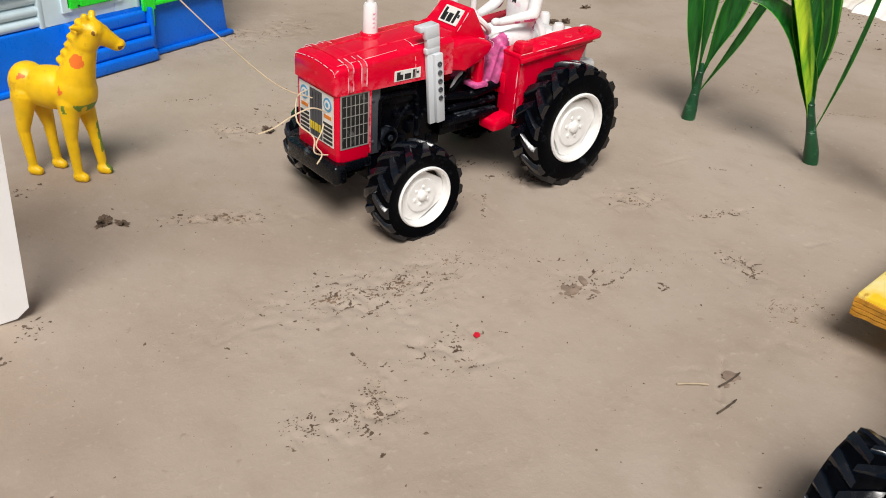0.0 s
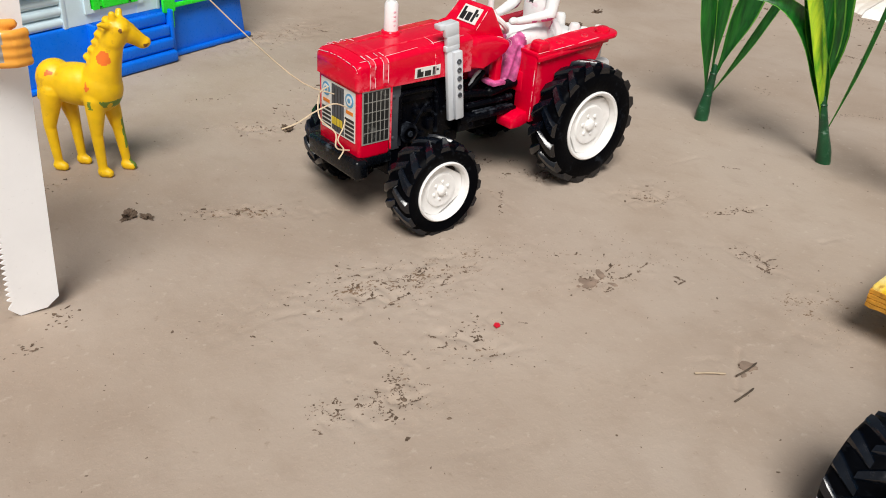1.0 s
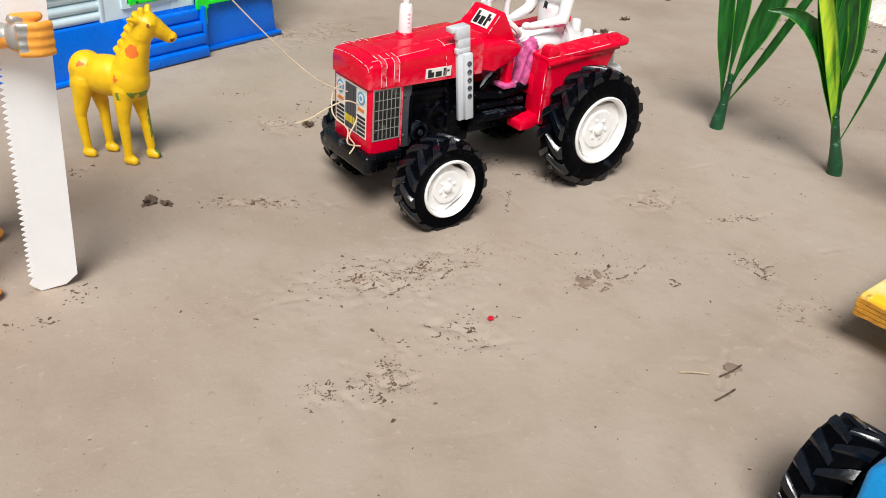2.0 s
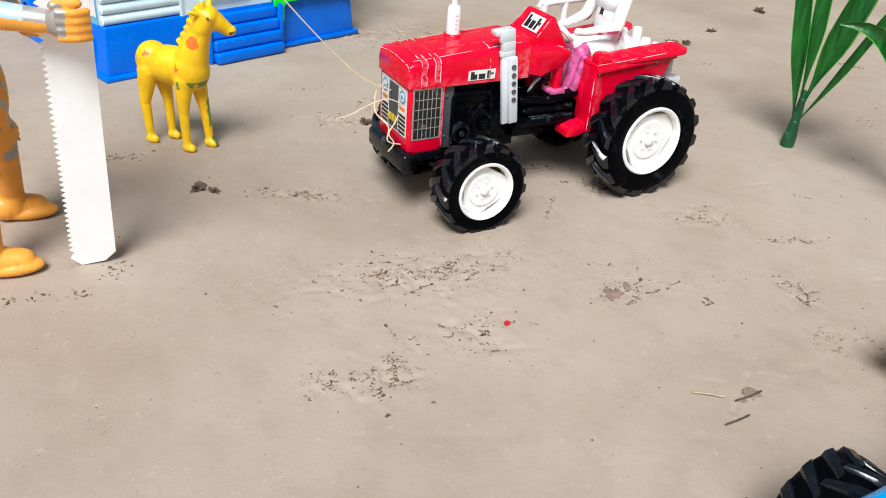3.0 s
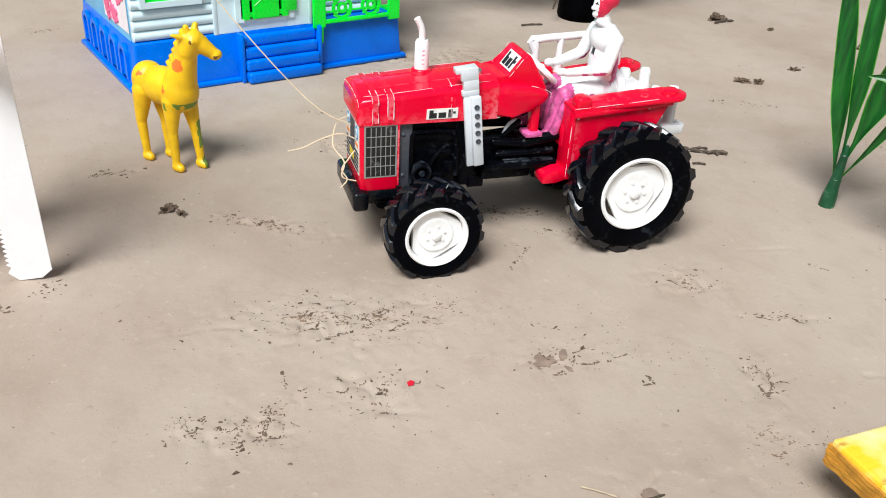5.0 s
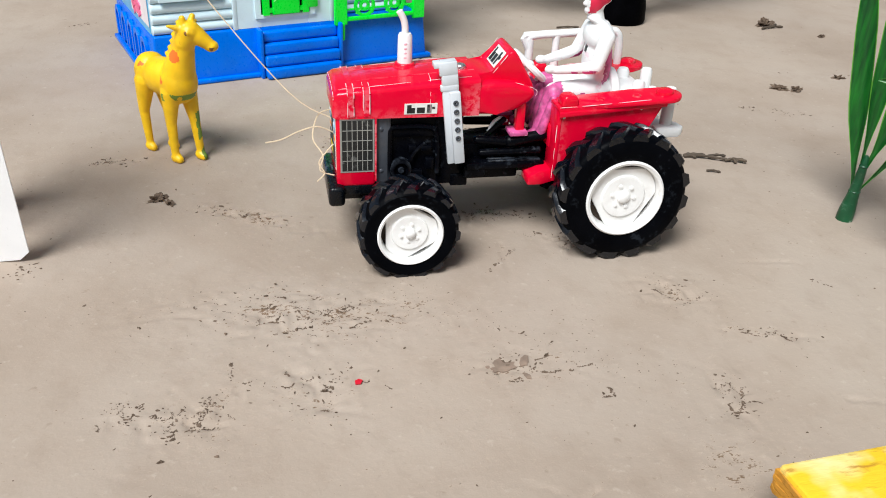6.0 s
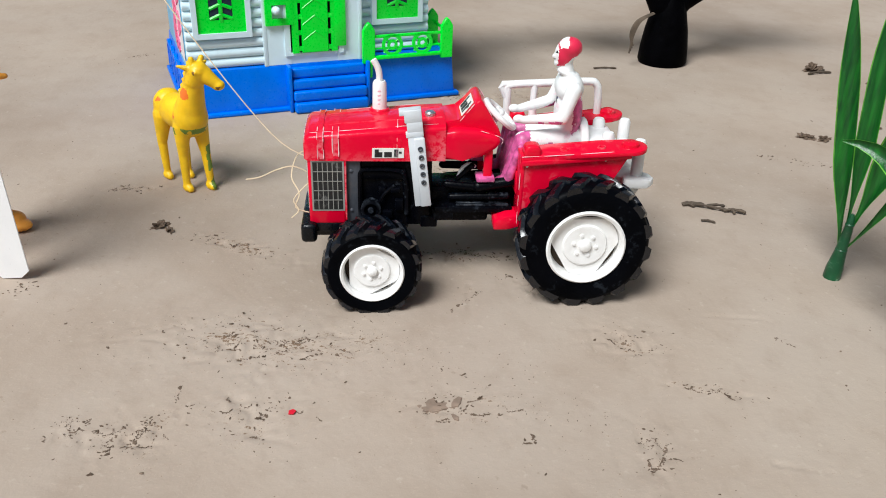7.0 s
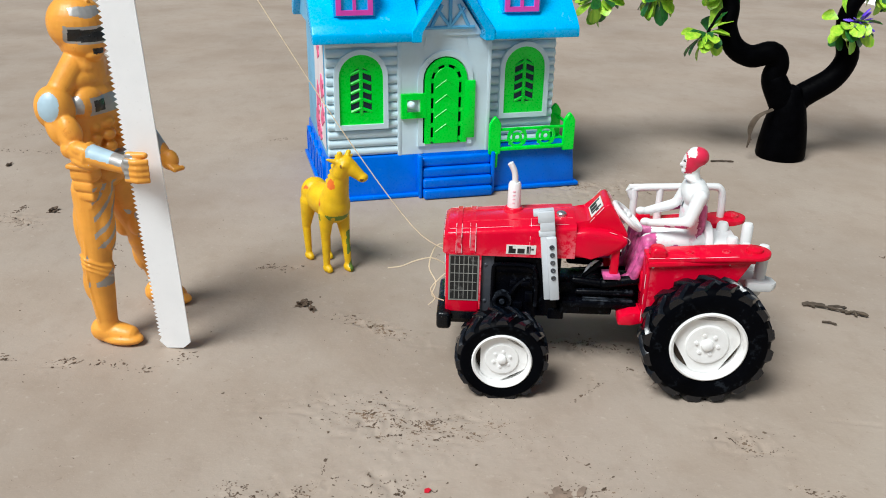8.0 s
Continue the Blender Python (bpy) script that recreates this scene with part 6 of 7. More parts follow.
def saw_blade():
    """A long white toothed strip standing on its end in the figure's fist."""
    low, high = Vector((-9.92, 2.37, 0.03)), Vector((-9.68, -0.19, 18.6))
    up = (high - low).normalized()
    side = Vector((0.99, -0.137, 0.0))
    side = (side - up * side.dot(up)).normalized()
    bm = B()
    w, n, L = 1.56, 84, (high - low).length
    pts = [(0.22 * w, 0.0), (0.75 * w, 0.12), (w, 0.5), (w, L)]
    teeth = []
    for k in range(n):
        z = L - (L - 0.5) * k / n
        teeth += [(0.0, z), (0.16, z - 0.5 * (L - 0.5) / n)]
    pts += teeth + [(0.0, 0.35)]
    a = ring(bm, [(p, q, -0.03) for p, q in pts])
    b = ring(bm, [(p, q, 0.03) for p, q in pts])
    bridge(bm, a, b)
    bm.faces.new(a[::-1])
    bm.faces.new(b)
    front = side.cross(up)
    m = Matrix((side, up, front)).transposed().to_4x4()
    m.translation = low - side * (0.5 * w)
    bmesh.ops.transform(bm, matrix=m, verts=bm.verts)
    ob = part("toy_saw", bm, SAWWHITE, flat=True)
    tagged(ob, "white plastic toothed saw blade standing in the figure's fist", "toy saw")


saw_blade()


# ---------- the yellow giraffe ----------
def giraffe(m):
    bm = B()
    ball(bm, (-0.5, 0, 3.8), (1.5, 0.86, 0.88))                    # barrel
    ball(bm, (-1.55, 0, 3.9), (0.75, 0.80, 0.85))                   # rump
    ball(bm, (0.5, 0, 3.8), (0.85, 0.88, 1.0))                      # chest
    limb(bm, (0.55, 0, 4.1), (1.1, 0, 5.9), 0.80, 0.46)              # neck
    limb(bm, (1.1, 0, 5.9), (1.35, 0.05, 6.5), 0.52, 0.50)
    limb(bm, (1.3, 0.1, 6.55), (1.95, 0.68, 5.85), 0.50, 0.30)      # head
    ball(bm, (2.02, 0.76, 5.76), (0.33, 0.32, 0.29))
    for s in (1, -1):
        limb(bm, (1.25, 0.2 * s + 0.05, 6.85), (1.2, 0.28 * s + 0.1, 7.2), 0.16, 0.14)
        limb(bm, (1.15, 0.38 * s, 6.7), (0.95, 0.75 * s, 6.85), 0.17, 0.08)
        ball(bm, (1.62, 0.40 * s + 0.12, 6.55), (0.16, 0.10, 0.13))
    tube(bm, bend([(0.05, 0, 4.9), (0.45, 0, 5.6), (0.72, 0, 6.35), (1.05, 0, 6.95)], 4), [0.22 + 0.12 * (k % 2) for k in range(13)], 6)
    for s, fx, rx in ((1, 0.85, -1.30), (-1, 0.35, -1.85)):
        limb(bm, (0.4, 0.48 * s, 3.4), (fx * 0.8, 0.52 * s, 1.9), 0.46, 0.25)
        limb(bm, (fx * 0.8, 0.52 * s, 1.9), (fx, 0.55 * s, 0.4), 0.25, 0.19)
        limb(bm, (fx, 0.52 * s, 0.24), (fx + 0.24, 0.52 * s, 0.18), 0.26, 0.20)
        limb(bm, (-1.55, 0.42 * s, 3.5), (rx, 0.48 * s, 2.0), 0.50, 0.26)
        limb(bm, (rx, 0.48 * s, 2.0), (rx + 0.1, 0.46 * s, 0.4), 0.25, 0.18)
        limb(bm, (rx + 0.1, 0.46 * s, 0.24), (rx + 0.34, 0.46 * s, 0.18), 0.25, 0.19)
    limb(bm, (-2.2, 0, 4.2), (-2.4, 0, 3.0), 0.14, 0.12)
    for v in bm.verts:
        up = max(0.0, v.co.z - 4.6)
        v.co = Vector((v.co.x * 0.95 + 0.10 * up, v.co.y * 0.92, max((v.co.z - 0.13 * up) * 0.965, 0.02)))
    spots = [(-1.3, -0.8, 4.3), (0.2, -0.95, 3.9), (1.0, -0.55, 5.0), (-2.2, -0.4, 4.2), (1.2, 0.4, 5.5), (0.7, 0.8, 4.4), (-0.9, 0.9, 4.1)]

    def paint(c, n):
        if (c - Vector((1.75, -0.28, 6.08))).length < 0.09 or (c - Vector((1.75, 0.48, 6.08))).length < 0.09 or (c.x > 2.2 and c.z < 5.42 and n.x > 0.3 and noise.noise(c * 6) > 0.1):
            return 3
        for s in spots:
            if (c - Vector(s)).length < 0.27 + 0.12 * noise.noise(c * 4):
                return 1
        if c.z < 2.6 and c.x > 0 and c.y > 0.4 and noise.noise(c * 1.6) > 0.12:
            return 2
        if 3.0 < c.z < 3.3 and c.x > 0.3 and noise.noise(c * 2.2) > 0.0:
            return 2
        return 0

    return fused("toy_giraffe", bm, 0.05, [GIRAFFE, GIRSPOT, GIRGREEN, GIRDARK], paint, "yellow plastic toy giraffe with orange spots standing on mud", "toy giraffe", m, 3)


giraffe(spot(-4.1, 11.9, 0.0, -50.0) @ Matrix.Scale(1.08, 4))

# ---------- the ornamental tree ----------
def leaf_shape(bm, base, along, face, length, width, cup=0.12):
    """One rounded leaf with a midrib fold and a little thickness."""
    a, n = Vector(along).normalized(), Vector(face)
    n = (n - a * n.dot(a)).normalized()
    s = a.cross(n)
    rows = []
    for t, w in ((0.0, 0.12), (0.25, 0.50), (0.6, 1.0), (0.85, 0.85), (1.0, 0.28)):
        c = Vector(base) + a * (t * length) - n * (0.22 * length * t * t)
        h = 0.5 * width * w
        rows.append([c - s * h + n * cup * h * 2, c - n * 0.02, c + s * h + n * cup * h * 2, c + n * 0.03])
    loft(bm, rows)


def ornamental_tree():
    T = thing("ornamental_tree", "black twisted artificial tree with bright leaves and purple flowers", "artificial tree", spot(28.5, 35.6, 0.0, 0.0))
    bm = B()
    lathe(bm, [(0, 0.0), (1.82, 0.0), (1.93, 0.25), (1.87, 1.2), (1.68, 2.6), (1.42, 3.8), (1.18, 4.8), (0.8, 5.6), (0, 5.9)], 26, "z", (0.0, 0, 0))
    limb(bm, (-0.45, 0, 4.4), (-1.35, 0, 6.1), 1.12, 0.92)
    limb(bm, (0.0, 0.1, 4.0), (1.3, 0.3, 5.2), 1.15, 0.9)
    tube(bm, bend([(-0.6, 0, 4.6), (-1.5, 0.1, 6.2), (-1.35, 0.1, 7.4), (-2.0, 0.0, 8.25), (-3.6, -0.2, 8.0), (-5.0, -0.3, 8.7), (-5.7, -0.2, 10.2), (-5.6, 0.0, 11.8), (-6.4, 0.3, 13.4), (-8.0, 0.4, 14.6)], 5),
         spread([1.1, 0.92, 0.86, 0.90, 0.86, 0.80, 0.72, 0.62, 0.5, 0.3], 5), 14)
    tube(bm, bend([(0.2, 0.2, 4.4), (1.6, 0.3, 5.3), (3.2, 0.4, 6.4), (3.95, 0.4, 8.0), (3.45, 0.3, 9.8), (3.3, 0.2, 11.5), (4.2, 0.0, 13.2), (5.6, -0.2, 14.6)], 5),
         spread([1.0, 0.95, 0.92, 0.86, 0.78, 0.66, 0.5, 0.3], 5), 14)
    trunk = part("trunk", bm, TRUNK, T, "glossy black twisted trunk with two limbs")
    rng = random.Random(21)
    clumps = [(-7.3, -0.8, 9.8), (-15.4, 0.2, 12.0), (-11.3, 0.6, 12.3), (3.2, -0.4, 10.7), (-6.2, 0.9, 12.9), (-9.5, -1.0, 14.2), (5.6, 0.8, 13.0), (1.0, 1.4, 14.4),
              (-3.0, -0.6, 15.2), (7.6, -0.4, 14.8), (-12.8, 1.0, 15.2), (-7.0, 0.6, 17.0), (3.4, 0.0, 16.8), (-1.2, 2.2, 17.6), (8.8, 1.8, 12.6)]
    for k, c in enumerate(clumps):
        start = Vector((-8.0, 0.4, 14.6)) if c[0] < -3 else Vector((4.2, 0.0, 13.2))
        if k == 0:
            start = Vector((-5.6, 0.0, 11.8))
        if k == 3:
            start = Vector((3.3, 0.2, 11.5))
        bm = B()
        tube(bm, bend([start, start.lerp(Vector(c), 0.5) + Vector((0, 0, 0.5)), c], 4), 0.12, 6)
        twig = part("branchlet", bm, TRUNK, T)
        pale, dark = B(), B()
        for j in range(26):
            to = Vector((rng.gauss(0, 1), rng.gauss(0, 1), rng.gauss(-0.1, 0.7))).normalized()
            at = Vector(c) + to * rng.uniform(0.1, 0.9)
            leaf = B() if k < 8 else (pale if j % 3 else dark)
            leaf_shape(leaf, at, to + Vector((0, 0, rng.uniform(-0.5, 0.2))), Vector((rng.gauss(0, 0.4), rng.gauss(-0.3, 0.4), 1)), rng.uniform(1.2, 1.75), rng.uniform(0.85, 1.15))
            if k < 8:
                part("leaf", leaf, TREELEAF if j % 3 else TREEDARK, twig)
        if k < 8:
            pale.free()
            dark.free()
        else:
            tagged(part("foliage", pale, TREELEAF, T), "bright yellow-green foliage", kind="stuff")
            tagged(part("foliage", dark, TREEDARK, T), "dark green foliage", kind="stuff")
        if k in (3, 6, 9, 11, 13):
            bm = B()
            mid = Vector(c) + Vector((0.5, -0.6, 0.1))
            for j in range(34):
                to = Vector((rng.gauss(0, 1), rng.gauss(-0.4, 1), rng.gauss(0, 1))).normalized()
                leaf_shape(bm, mid, to, Vector((rng.gauss(0, 1), rng.gauss(0, 1), 1)), rng.uniform(0.9, 1.3), 0.22)
            part("flower", bm, PURPLE, T, "spiky purple flower")
    straw = B()
    for k in range(4):
        tube(straw, bend([(-1.5, -1.2 + 0.1 * k, 4.1), (-2.5 - 0.12 * k, -1.4, 3.6), (-3.0 - 0.1 * k, -1.5, 2.6), (-3.2 + 0.08 * k, -1.5, 1.1 + 0.2 * k)], 4), 0.07, 6, squash=0.5)
    part("straw_tie", straw, DARKTWIG, T, "dry brown straw tie hanging from the trunk")


ornamental_tree()


# ---------- the row of artificial corn plants ----------
RIGHT, AWAY = Vector((0.745, -0.665, 0)), Vector((0.665, 0.745, 0))


def blade(bm, start, side, depth, height, width, droop=0.0, twist=0.3, bow=0.33):
    """A long folded blade that rises from start and leans by side and depth at its tip."""
    p0 = Vector(start)
    tip = p0 + RIGHT * side + AWAY * depth + Vector((0, 0, height))
    c1 = p0 + (RIGHT * side + AWAY * depth) * bow + Vector((0, 0, height * 0.33))
    c2 = p0 + (RIGHT * side + AWAY * depth) * (bow + 0.38) + Vector((0, 0, height * (0.70 + 0.40 * droop)))
    tip = tip - Vector((0, 0, droop * height * 0.55)) + (RIGHT * side) * 0.5 * droop
    rows = []
    n = 14
    last = None
    for k in range(n + 1):
        t = k / n
        c = p0 * (1 - t) ** 3 + c1 * 3 * t * (1 - t) ** 2 + c2 * 3 * t * t * (1 - t) + tip * t ** 3
        e = min(t + 0.02, 1)
        d = (p0 * (1 - e) ** 3 + c1 * 3 * e * (1 - e) ** 2 + c2 * 3 * e * e * (1 - e) + tip * e ** 3 - c)
        d = d.normalized() if d.length > 1e-6 else last
        last = d
        face = (-AWAY + RIGHT * twist * (1 - 2 * t))
        face = (face - d * face.dot(d)).normalized()
        s = d.cross(face)
        k0 = min(1.0, max(0.0, t - 0.02) / 0.36)
        w = 0.5 * width * (0.13 + 0.87 * k0 * k0 * (3 - 2 * k0)) * (1 - 0.94 * max(0.0, (t - 0.6) / 0.4) ** 1.6)
        fold = 0.6 * w
        def across(f, lift=0.0):
            return c + s * (w * f) + face * (fold * f * f + lift)
        rows.append([across(f) for f in (-1, -0.91, -0.4, 0, 0.4, 0.91, 1)] + [across(f, -0.05) for f in (0.91, 0.4, 0, -0.4, -0.91)])
    loft(bm, rows)
    for f in bm.faces:                                     # the two outer strips on each face are the pale margins
        f.material_index = 0
    bm.faces.ensure_lookup_table()
    for k in range(n):
        for i in (0, 5, 6, 11):
            bm.faces[12 * k + i].material_index = 1


def corn_plant(x, y, lean, blades, stem=1.6):
    """lean: how far the stalk tips to the right by its top; blades: side, depth, height, width, droop, pale, upper, bow."""
    P = thing("corn_plant", "artificial green corn plant stuck in the mud", "artificial plant", spot(x, y, level(x, y)), group="row of corn plants")
    top = RIGHT * (0.3 * lean + 0.02) + Vector((0, 0, stem))
    fork = top + RIGHT * (0.25 * lean) + Vector((0, 0, 0.85 * stem))
    bm = B()
    tube(bm, bend([Vector((0, 0, -0.4)), top * 0.35, top, fork, fork + Vector((0, 0, 0.5))], 4), spread([0.40, 0.37, 0.25, 0.18, 0.08], 4), 10)
    stalk = part("stalk", bm, STALK, P, "blue-green plastic stalk")
    for spot_at, r in ((top, 0.27), (fork, 0.21)):
        bm = B()
        ball(bm, spot_at, (r, r, 0.12), seg=10, rings=6)
        part("node", bm, STALK, stalk)
    for k, (side, depth, height, width, droop, pale, upper, bow) in enumerate(blades):
        bm = B()
        start = (fork if upper else top) + RIGHT * (0.12 if side > 0 else -0.12)
        blade(bm, start, side, depth, height - (0.8 * stem if upper else 0), width, droop, 0.5 if k % 2 else -0.4, bow)
        part("leaf", bm, [BLADEPALE if pale else BLADE, MARGIN], P, "yellow-green leaf" if pale else "")


corn_plant(25.32, -12.04, -1.6, [(-3.7, 0.5, 9.5, 0.75, 0.1, 0, 0, 0.26), (-2.5, 0.8, 9.5, 0.5, 0.2, 1, 0, 0.28), (-2.2, 0.3, 12.0, 1.3, 0.0, 0, 1, 0.3), (-1.6, -0.5, 11.0, 1.3, 0.0, 0, 1, 0.3), (0.6, 0.6, 9.0, 0.5, 0.2, 0, 0, 0.5)], 1.75)
corn_plant(26.33, -5.68, -1.6, [(-4.0, 0.2, 8.0, 0.95, 0.4, 0, 0, 0.14), (-3.7, -0.7, 10.4, 0.7, 0.1, 1, 0, 0.30), (-3.3, 0.5, 12.0, 1.4, 0.0, 0, 1, 0.3), (-2.3, -0.3, 11.5, 1.1, 0.0, 0, 1, 0.2), (-1.2, 0.2, 10.8, 1.4, 0.0, 0, 1, 0.3), (1.5, 0.4, 9.6, 0.24, 0.1, 0, 0, 0.6)], 1.65)
corn_plant(25.73, 1.53, 0.25, [(-2.0, 0.2, 11.0, 0.85, 0.0, 0, 0, 0.3), (-0.5, 0.3, 11.5, 0.8, 0.0, 0, 1, 0.25), (2.2, 0.2, 10.5, 1.3, 0.0, 0, 1, 0.33), (3.5, -0.3, 8.6, 0.5, 0.15, 0, 0, 0.42)], 1.45)


# ---------- the blue tractor and the yellow trailer ----------
def blue_tractor(m):
    T = thing("toy_tractor", "bright blue plastic toy tractor with white exhaust and black tyres", "toy tractor", m)
    bm = B()
    prism(bm, [(-1.2, 2.2), (-1.2, 4.3), (-0.75, 4.95), (0.75, 4.95), (1.2, 4.3), (1.2, 2.2)], -4.6, 2.4, "x", 0.18, 3)
    part("bonnet", bm, BODYBLUE, T)
    bm = B()
    prism(bm, [(-4.2, 4.5), (-4.2, 5.6), (-4.7, 5.9), (-5.4, 5.0), (-5.4, 3.0), (-4.2, 3.0)], -1.2, 1.2, "y", 0.12)
    part("dashboard", bm, BODYBLUE, T)
    bm = B()
    box(bm, (-9.2, 2.0), (-0.9, 0.9), (1.4, 2.6), 0.12)
    lathe(bm, [(0.35, -2.2), (0.35, 2.2)], 14, "y", (0, 0, 1.65))
    lathe(bm, [(0.45, -2.0), (0.45, 2.0)], 14, "y", (-8.6, 0, 2.35))
    part("chassis", bm, BLACK, T)
    bm = B()
    lathe(bm, [(0, 4.8), (0.32, 4.8), (0.30, 6.1), (0.24, 6.6), (0, 6.6)], 18, "z", (0.2, -0.3, 0))
    ex = part("exhaust_sleeve", bm, BLUEWHITE, T, "bluish white exhaust pipe")
    bm = B()
    tube(bm, bend([(0.2, -0.3, 6.3), (0.2, -0.3, 7.2), (0.35, -0.35, 7.9), (0.85, -0.5, 8.5)], 5), 0.15, 12)
    part("exhaust_tip", bm, BLUEWHITE, ex)
    for s in (1, -1):
        bm = B()
        prism(bm, [(-5.3, 2.4), (-5.2, 5.3), (-9.0, 5.6), (-9.6, 5.2), (-7.7, 4.9), (-6.0, 4.0), (-5.6, 2.4)], 1.3 * s, 1.75 * s, "y", 0.08, 1)
        part("mudguard", bm, BODYBLUE, T)
    bm = B()
    box(bm, (-8.4, -6.4), (-1.1, 1.1), (3.6, 4.1), 0.15)
    box(bm, (-8.6, -8.1), (-1.1, 1.1), (4.0, 5.4), 0.15)
    part("seat", bm, WHITE, T)
    for s in (1, -1):
        wheel(T, "front_wheel", 0.0, s, 1.65, 1.5, 1.07, 13, 10, 3.2)
        wheel(T, "rear_wheel", -8.6, s, 2.35, 1.6, 1.4, 15, 30, 3.0)


blue_tractor(spot(4.10, -21.60, 0.0, 180.9))


def yellow_trailer(m):
    T = thing("toy_trailer", "yellow painted wooden toy trailer bed with rough edges", "toy trailer", m)
    bm = B()
    box(bm, (0, 13.0), (-8.2, 0), (1.45, 2.2), 0.10, 2)
    bmesh.ops.subdivide_edges(bm, edges=bm.edges, cuts=3, use_grid_fill=True)
    for v in bm.verts:
        v.co += Vector((0.10, 0.10, 0.04)) * noise.noise(v.co * 2.0)
    bed = part("bed", bm, WOOD, T, "yellow painted board with splintered corner")
    bm = B()
    rng = random.Random(5)
    for row in range(4):                                   # layers of torn plywood along the two near edges
        z = 1.42 + 0.17 * row
        for side in (0, 1):
            n = 60 if side == 0 else 40
            span = 13.0 if side == 0 else 8.2
            outer, inner = [], []
            for k in range(n + 1):
                d = span * k / n
                push = 0.05 + 0.10 * abs(noise.noise(Vector((d * 1.7, row * 3.1, side * 5.0)))) + rng.uniform(-0.015, 0.03)
                outer.append((d, -8.2 - push) if side == 0 else (-push, -8.2 + d))
                inner.append((d, -8.0) if side == 0 else (0.2, -8.2 + d))
            prism(bm, outer + inner[::-1], z, z + 0.14, "z")
    part("splintered_edge", bm, WOODEDGE, bed)
    for x in (8.0,):
        for y in (-7.2, -1.0):
            bm = B()
            lathe(bm, [(0, y - 0.3), (0.75, y - 0.3), (0.8, y - 0.15), (0.8, y + 0.15), (0.75, y + 0.3), (0, y + 0.3)], 24, "y", (x, 0, 0.8))
            part("wheel", bm, RUBBER, T)
        bm = B()
        tube(bm, [(x, -7.2, 0.8), (x, -1.0, 0.8)], 0.15, 8)
        box(bm, (x - 0.3, x + 0.3), (-7.0, -1.2), (0.7, 1.5), 0.05)
        part("axle", bm, BLACK, T)
    bm = B()
    box(bm, (1.4, 1.8), (-6.5, -6.1), (0.0, 1.5), 0.05)
    box(bm, (1.4, 1.8), (-2.2, -1.8), (0.0, 1.5), 0.05)
    part("stand", bm, BLACK, T)


yellow_trailer(spot(12.21, -14.72, 0.05, 2.9))


# ---------- litter on the mud ----------
def litter(name, label, category, pts, radius, material, x, y, turn=0.0, group=""):
    """A bit of plant litter: its stem, with every fork as a part of its own."""
    whole = None
    for line in pts:
        bm = B()
        tube(bm, bend(line, 3), [radius * (0.7 + 0.3 * math.sin(3 * k)) for k in range(3 * (len(line) - 1) + 1)], 6)
        if whole is None:
            whole = part(name, bm, material, at=spot(x, y, level(x, y), turn))
        else:
            part("fork", bm, material, whole)
    tagged(whole, label, category, group)


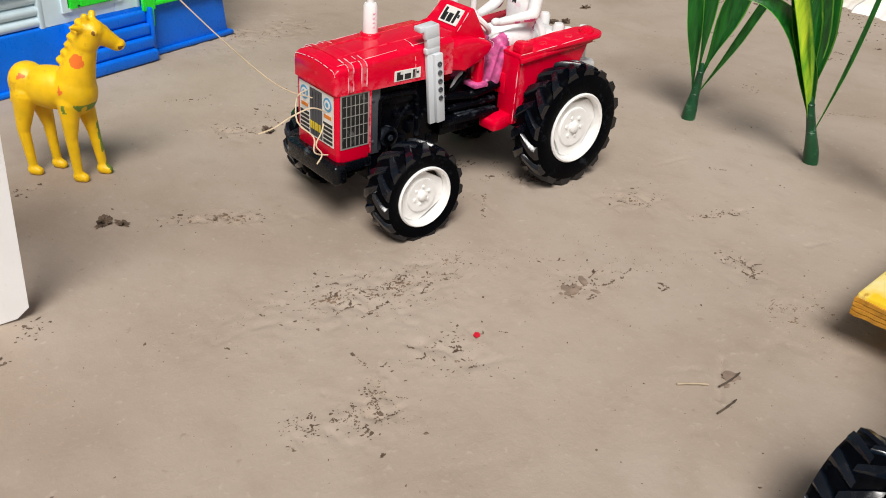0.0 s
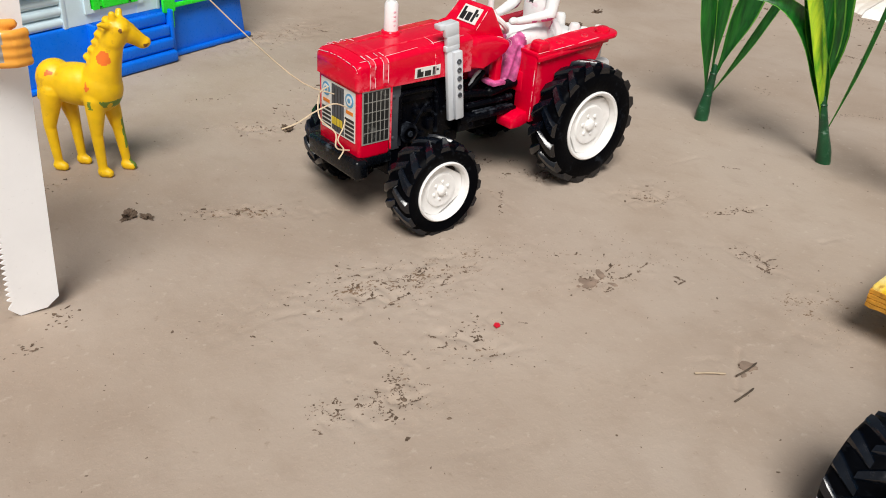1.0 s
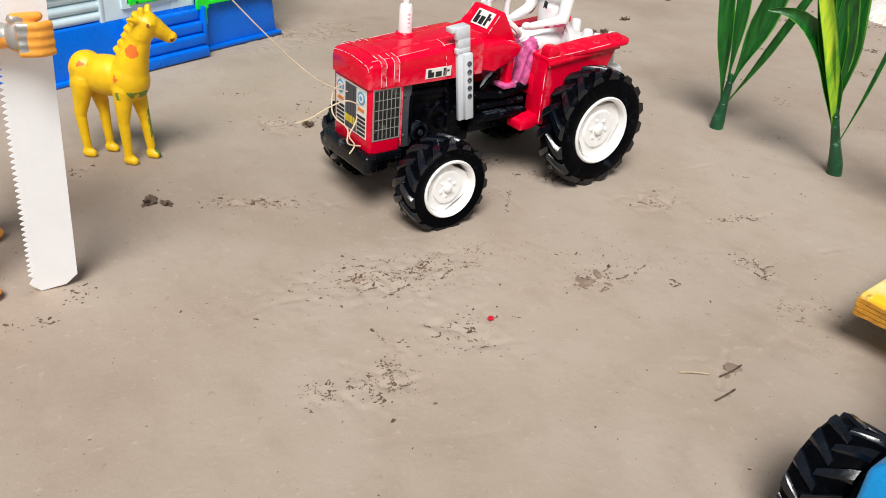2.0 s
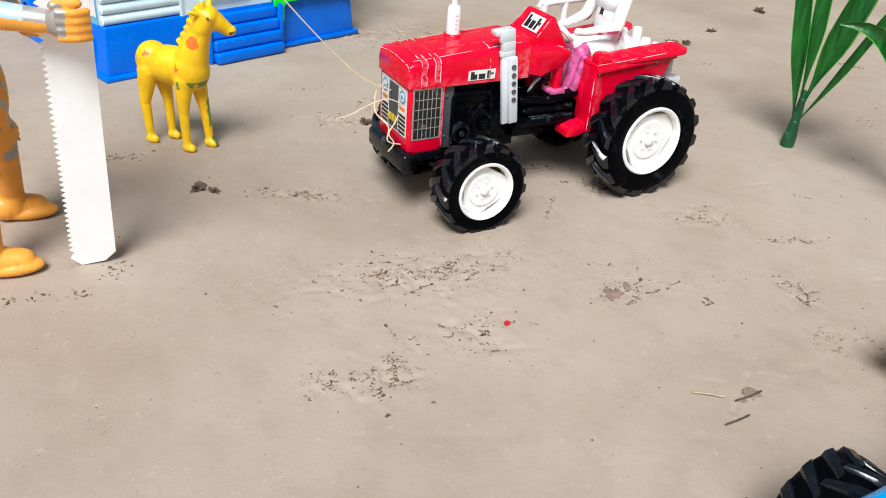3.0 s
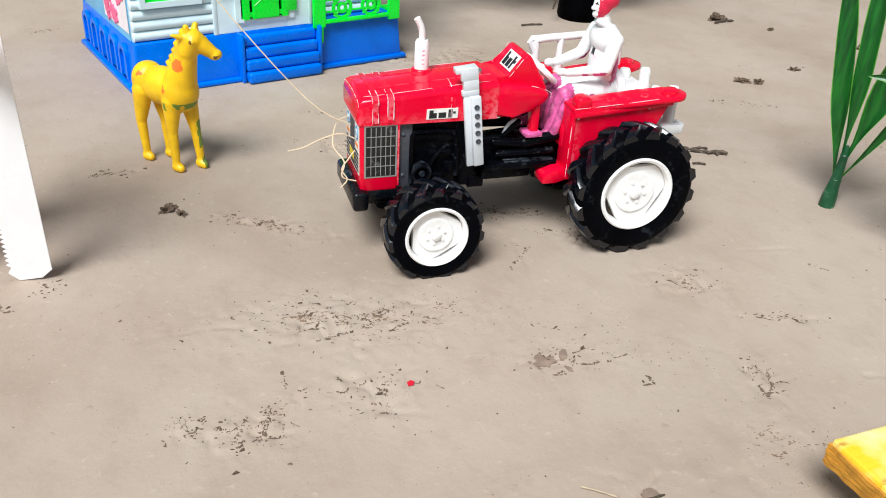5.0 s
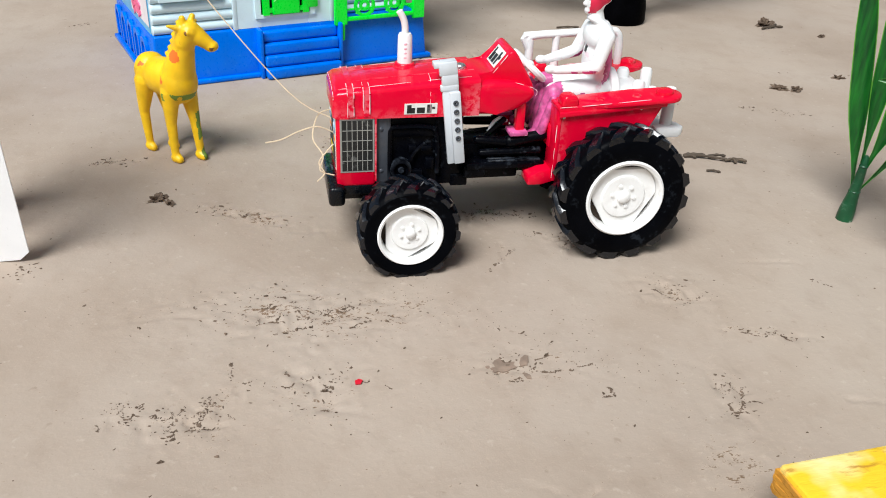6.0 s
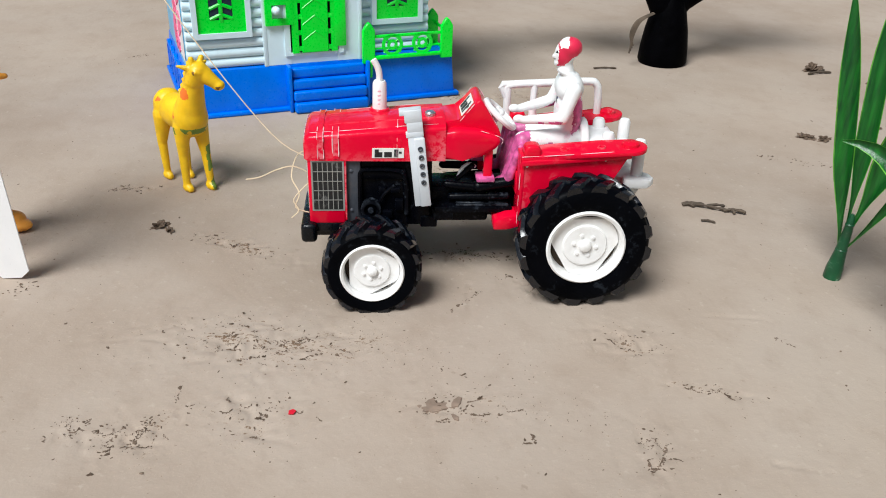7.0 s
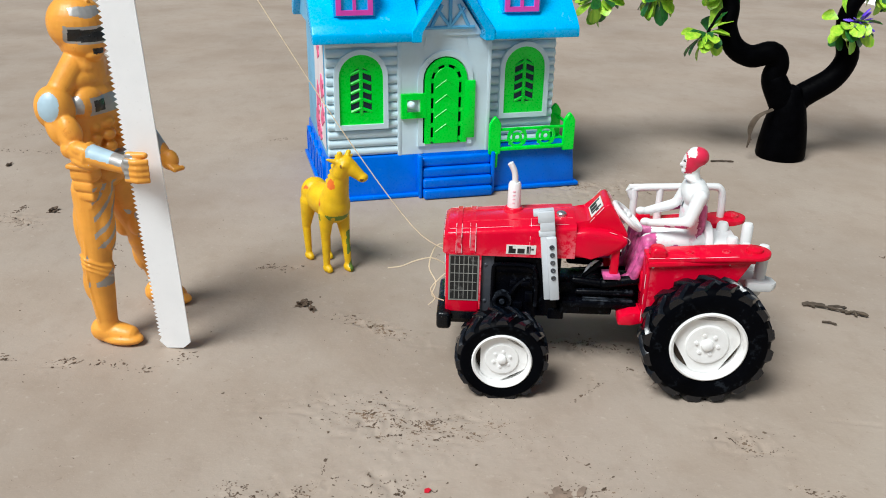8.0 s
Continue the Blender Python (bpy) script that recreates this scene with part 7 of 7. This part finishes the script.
litter("twig", "dark broken twig lying on the mud", "twig", [[(-1.45, -0.06, 0.12), (-0.7, 0.02, 0.18), (0.2, -0.02, 0.16), (0.8, 0.02, 0.12)], [(-1.5, 0.1, 0.10), (-1.1, 0.05, 0.22), (-0.5, 0.12, 0.2)], [(-0.35, 0.15, 0.14), (0.1, 0.2, 0.24), (0.55, 0.26, 0.2)],
       [(0.5, -0.12, 0.1), (0.95, 0.0, 0.2), (1.5, 0.16, 0.12)], [(0.75, 0.12, 0.1), (0.95, -0.1, 0.2), (1.05, -0.25, 0.08)], [(-1.55, -0.12, 0.08), (-1.25, -0.05, 0.16), (-0.95, -0.14, 0.1)], [(-1.6, 0.0, 0.08), (-1.35, 0.05, 0.2), (-1.1, 0.0, 0.16)], [(0.9, 0.05, 0.14), (1.3, -0.05, 0.2), (1.6, -0.02, 0.12)]], 0.105, DARKTWIG, 22.8, 8.45, -22, "twigs")
litter("twig", "short dark twig on the mud", "twig", [[(-0.35, 0, 0.08), (0, 0.03, 0.12), (0.35, 0, 0.06)]], 0.08, DARKTWIG, 22.0, 7.0, -20, "twigs")
litter("twig", "thin dark twig pressed into the mud", "twig", [[(-0.5, -0.3, 0.05), (0, 0, 0.08), (0.45, 0.4, 0.05)]], 0.045, DARKTWIG, 7.55, -13.57, -36, "twigs")
litter("twig", "thin dark twig pressed into the mud", "twig", [[(-0.45, -0.3, 0.05), (0, 0, 0.08), (0.4, 0.35, 0.05)]], 0.045, DARKTWIG, 6.32, -14.29, -36, "twigs")
litter("straw_bit", "pale bit of straw on the mud", "straw", [[(-0.5, 0.15, 0.06), (0, 0.02, 0.08), (0.5, -0.12, 0.05)]], 0.05, STRAW, 6.33, -12.97, -21, "straw bits")
litter("twig", "dark stick lying on the mud", "twig", [[(-1.0, 0, 0.12), (0, 0.1, 0.18), (1.1, 0, 0.1)], [(0.1, 0.1, 0.18), (0.7, 0.4, 0.2)]], 0.13, DARKTWIG, 40.1, 32.4, 12, "twigs")
litter("twig", "dark stick lying on the mud", "twig", [[(-0.9, 0, 0.1), (0, 0.04, 0.12), (0.9, 0, 0.08)]], 0.10, DARKTWIG, 23.4, 33.6, 2, "twigs")
litter("twig", "thin dark twig pressed into the mud", "twig", [[(-0.55, 0.0, 0.03), (0, 0.04, 0.06), (0.55, -0.02, 0.03)]], 0.025, DARKTWIG, 6.25, 4.35, 29, "twigs")


def red_scrap():
    bm = B()
    prism(bm, [(-0.14, -0.06), (0.02, -0.12), (0.15, 0.0), (0.08, 0.12), (-0.08, 0.1)], 0.02, 0.06, "z")
    ob = part("red_scrap", bm, REDBIT, at=spot(2.39, -6.99, level(2.39, -6.99) + 0.02, 20))
    tagged(ob, "tiny red plastic scrap lying on the mud", "scrap")


red_scrap()
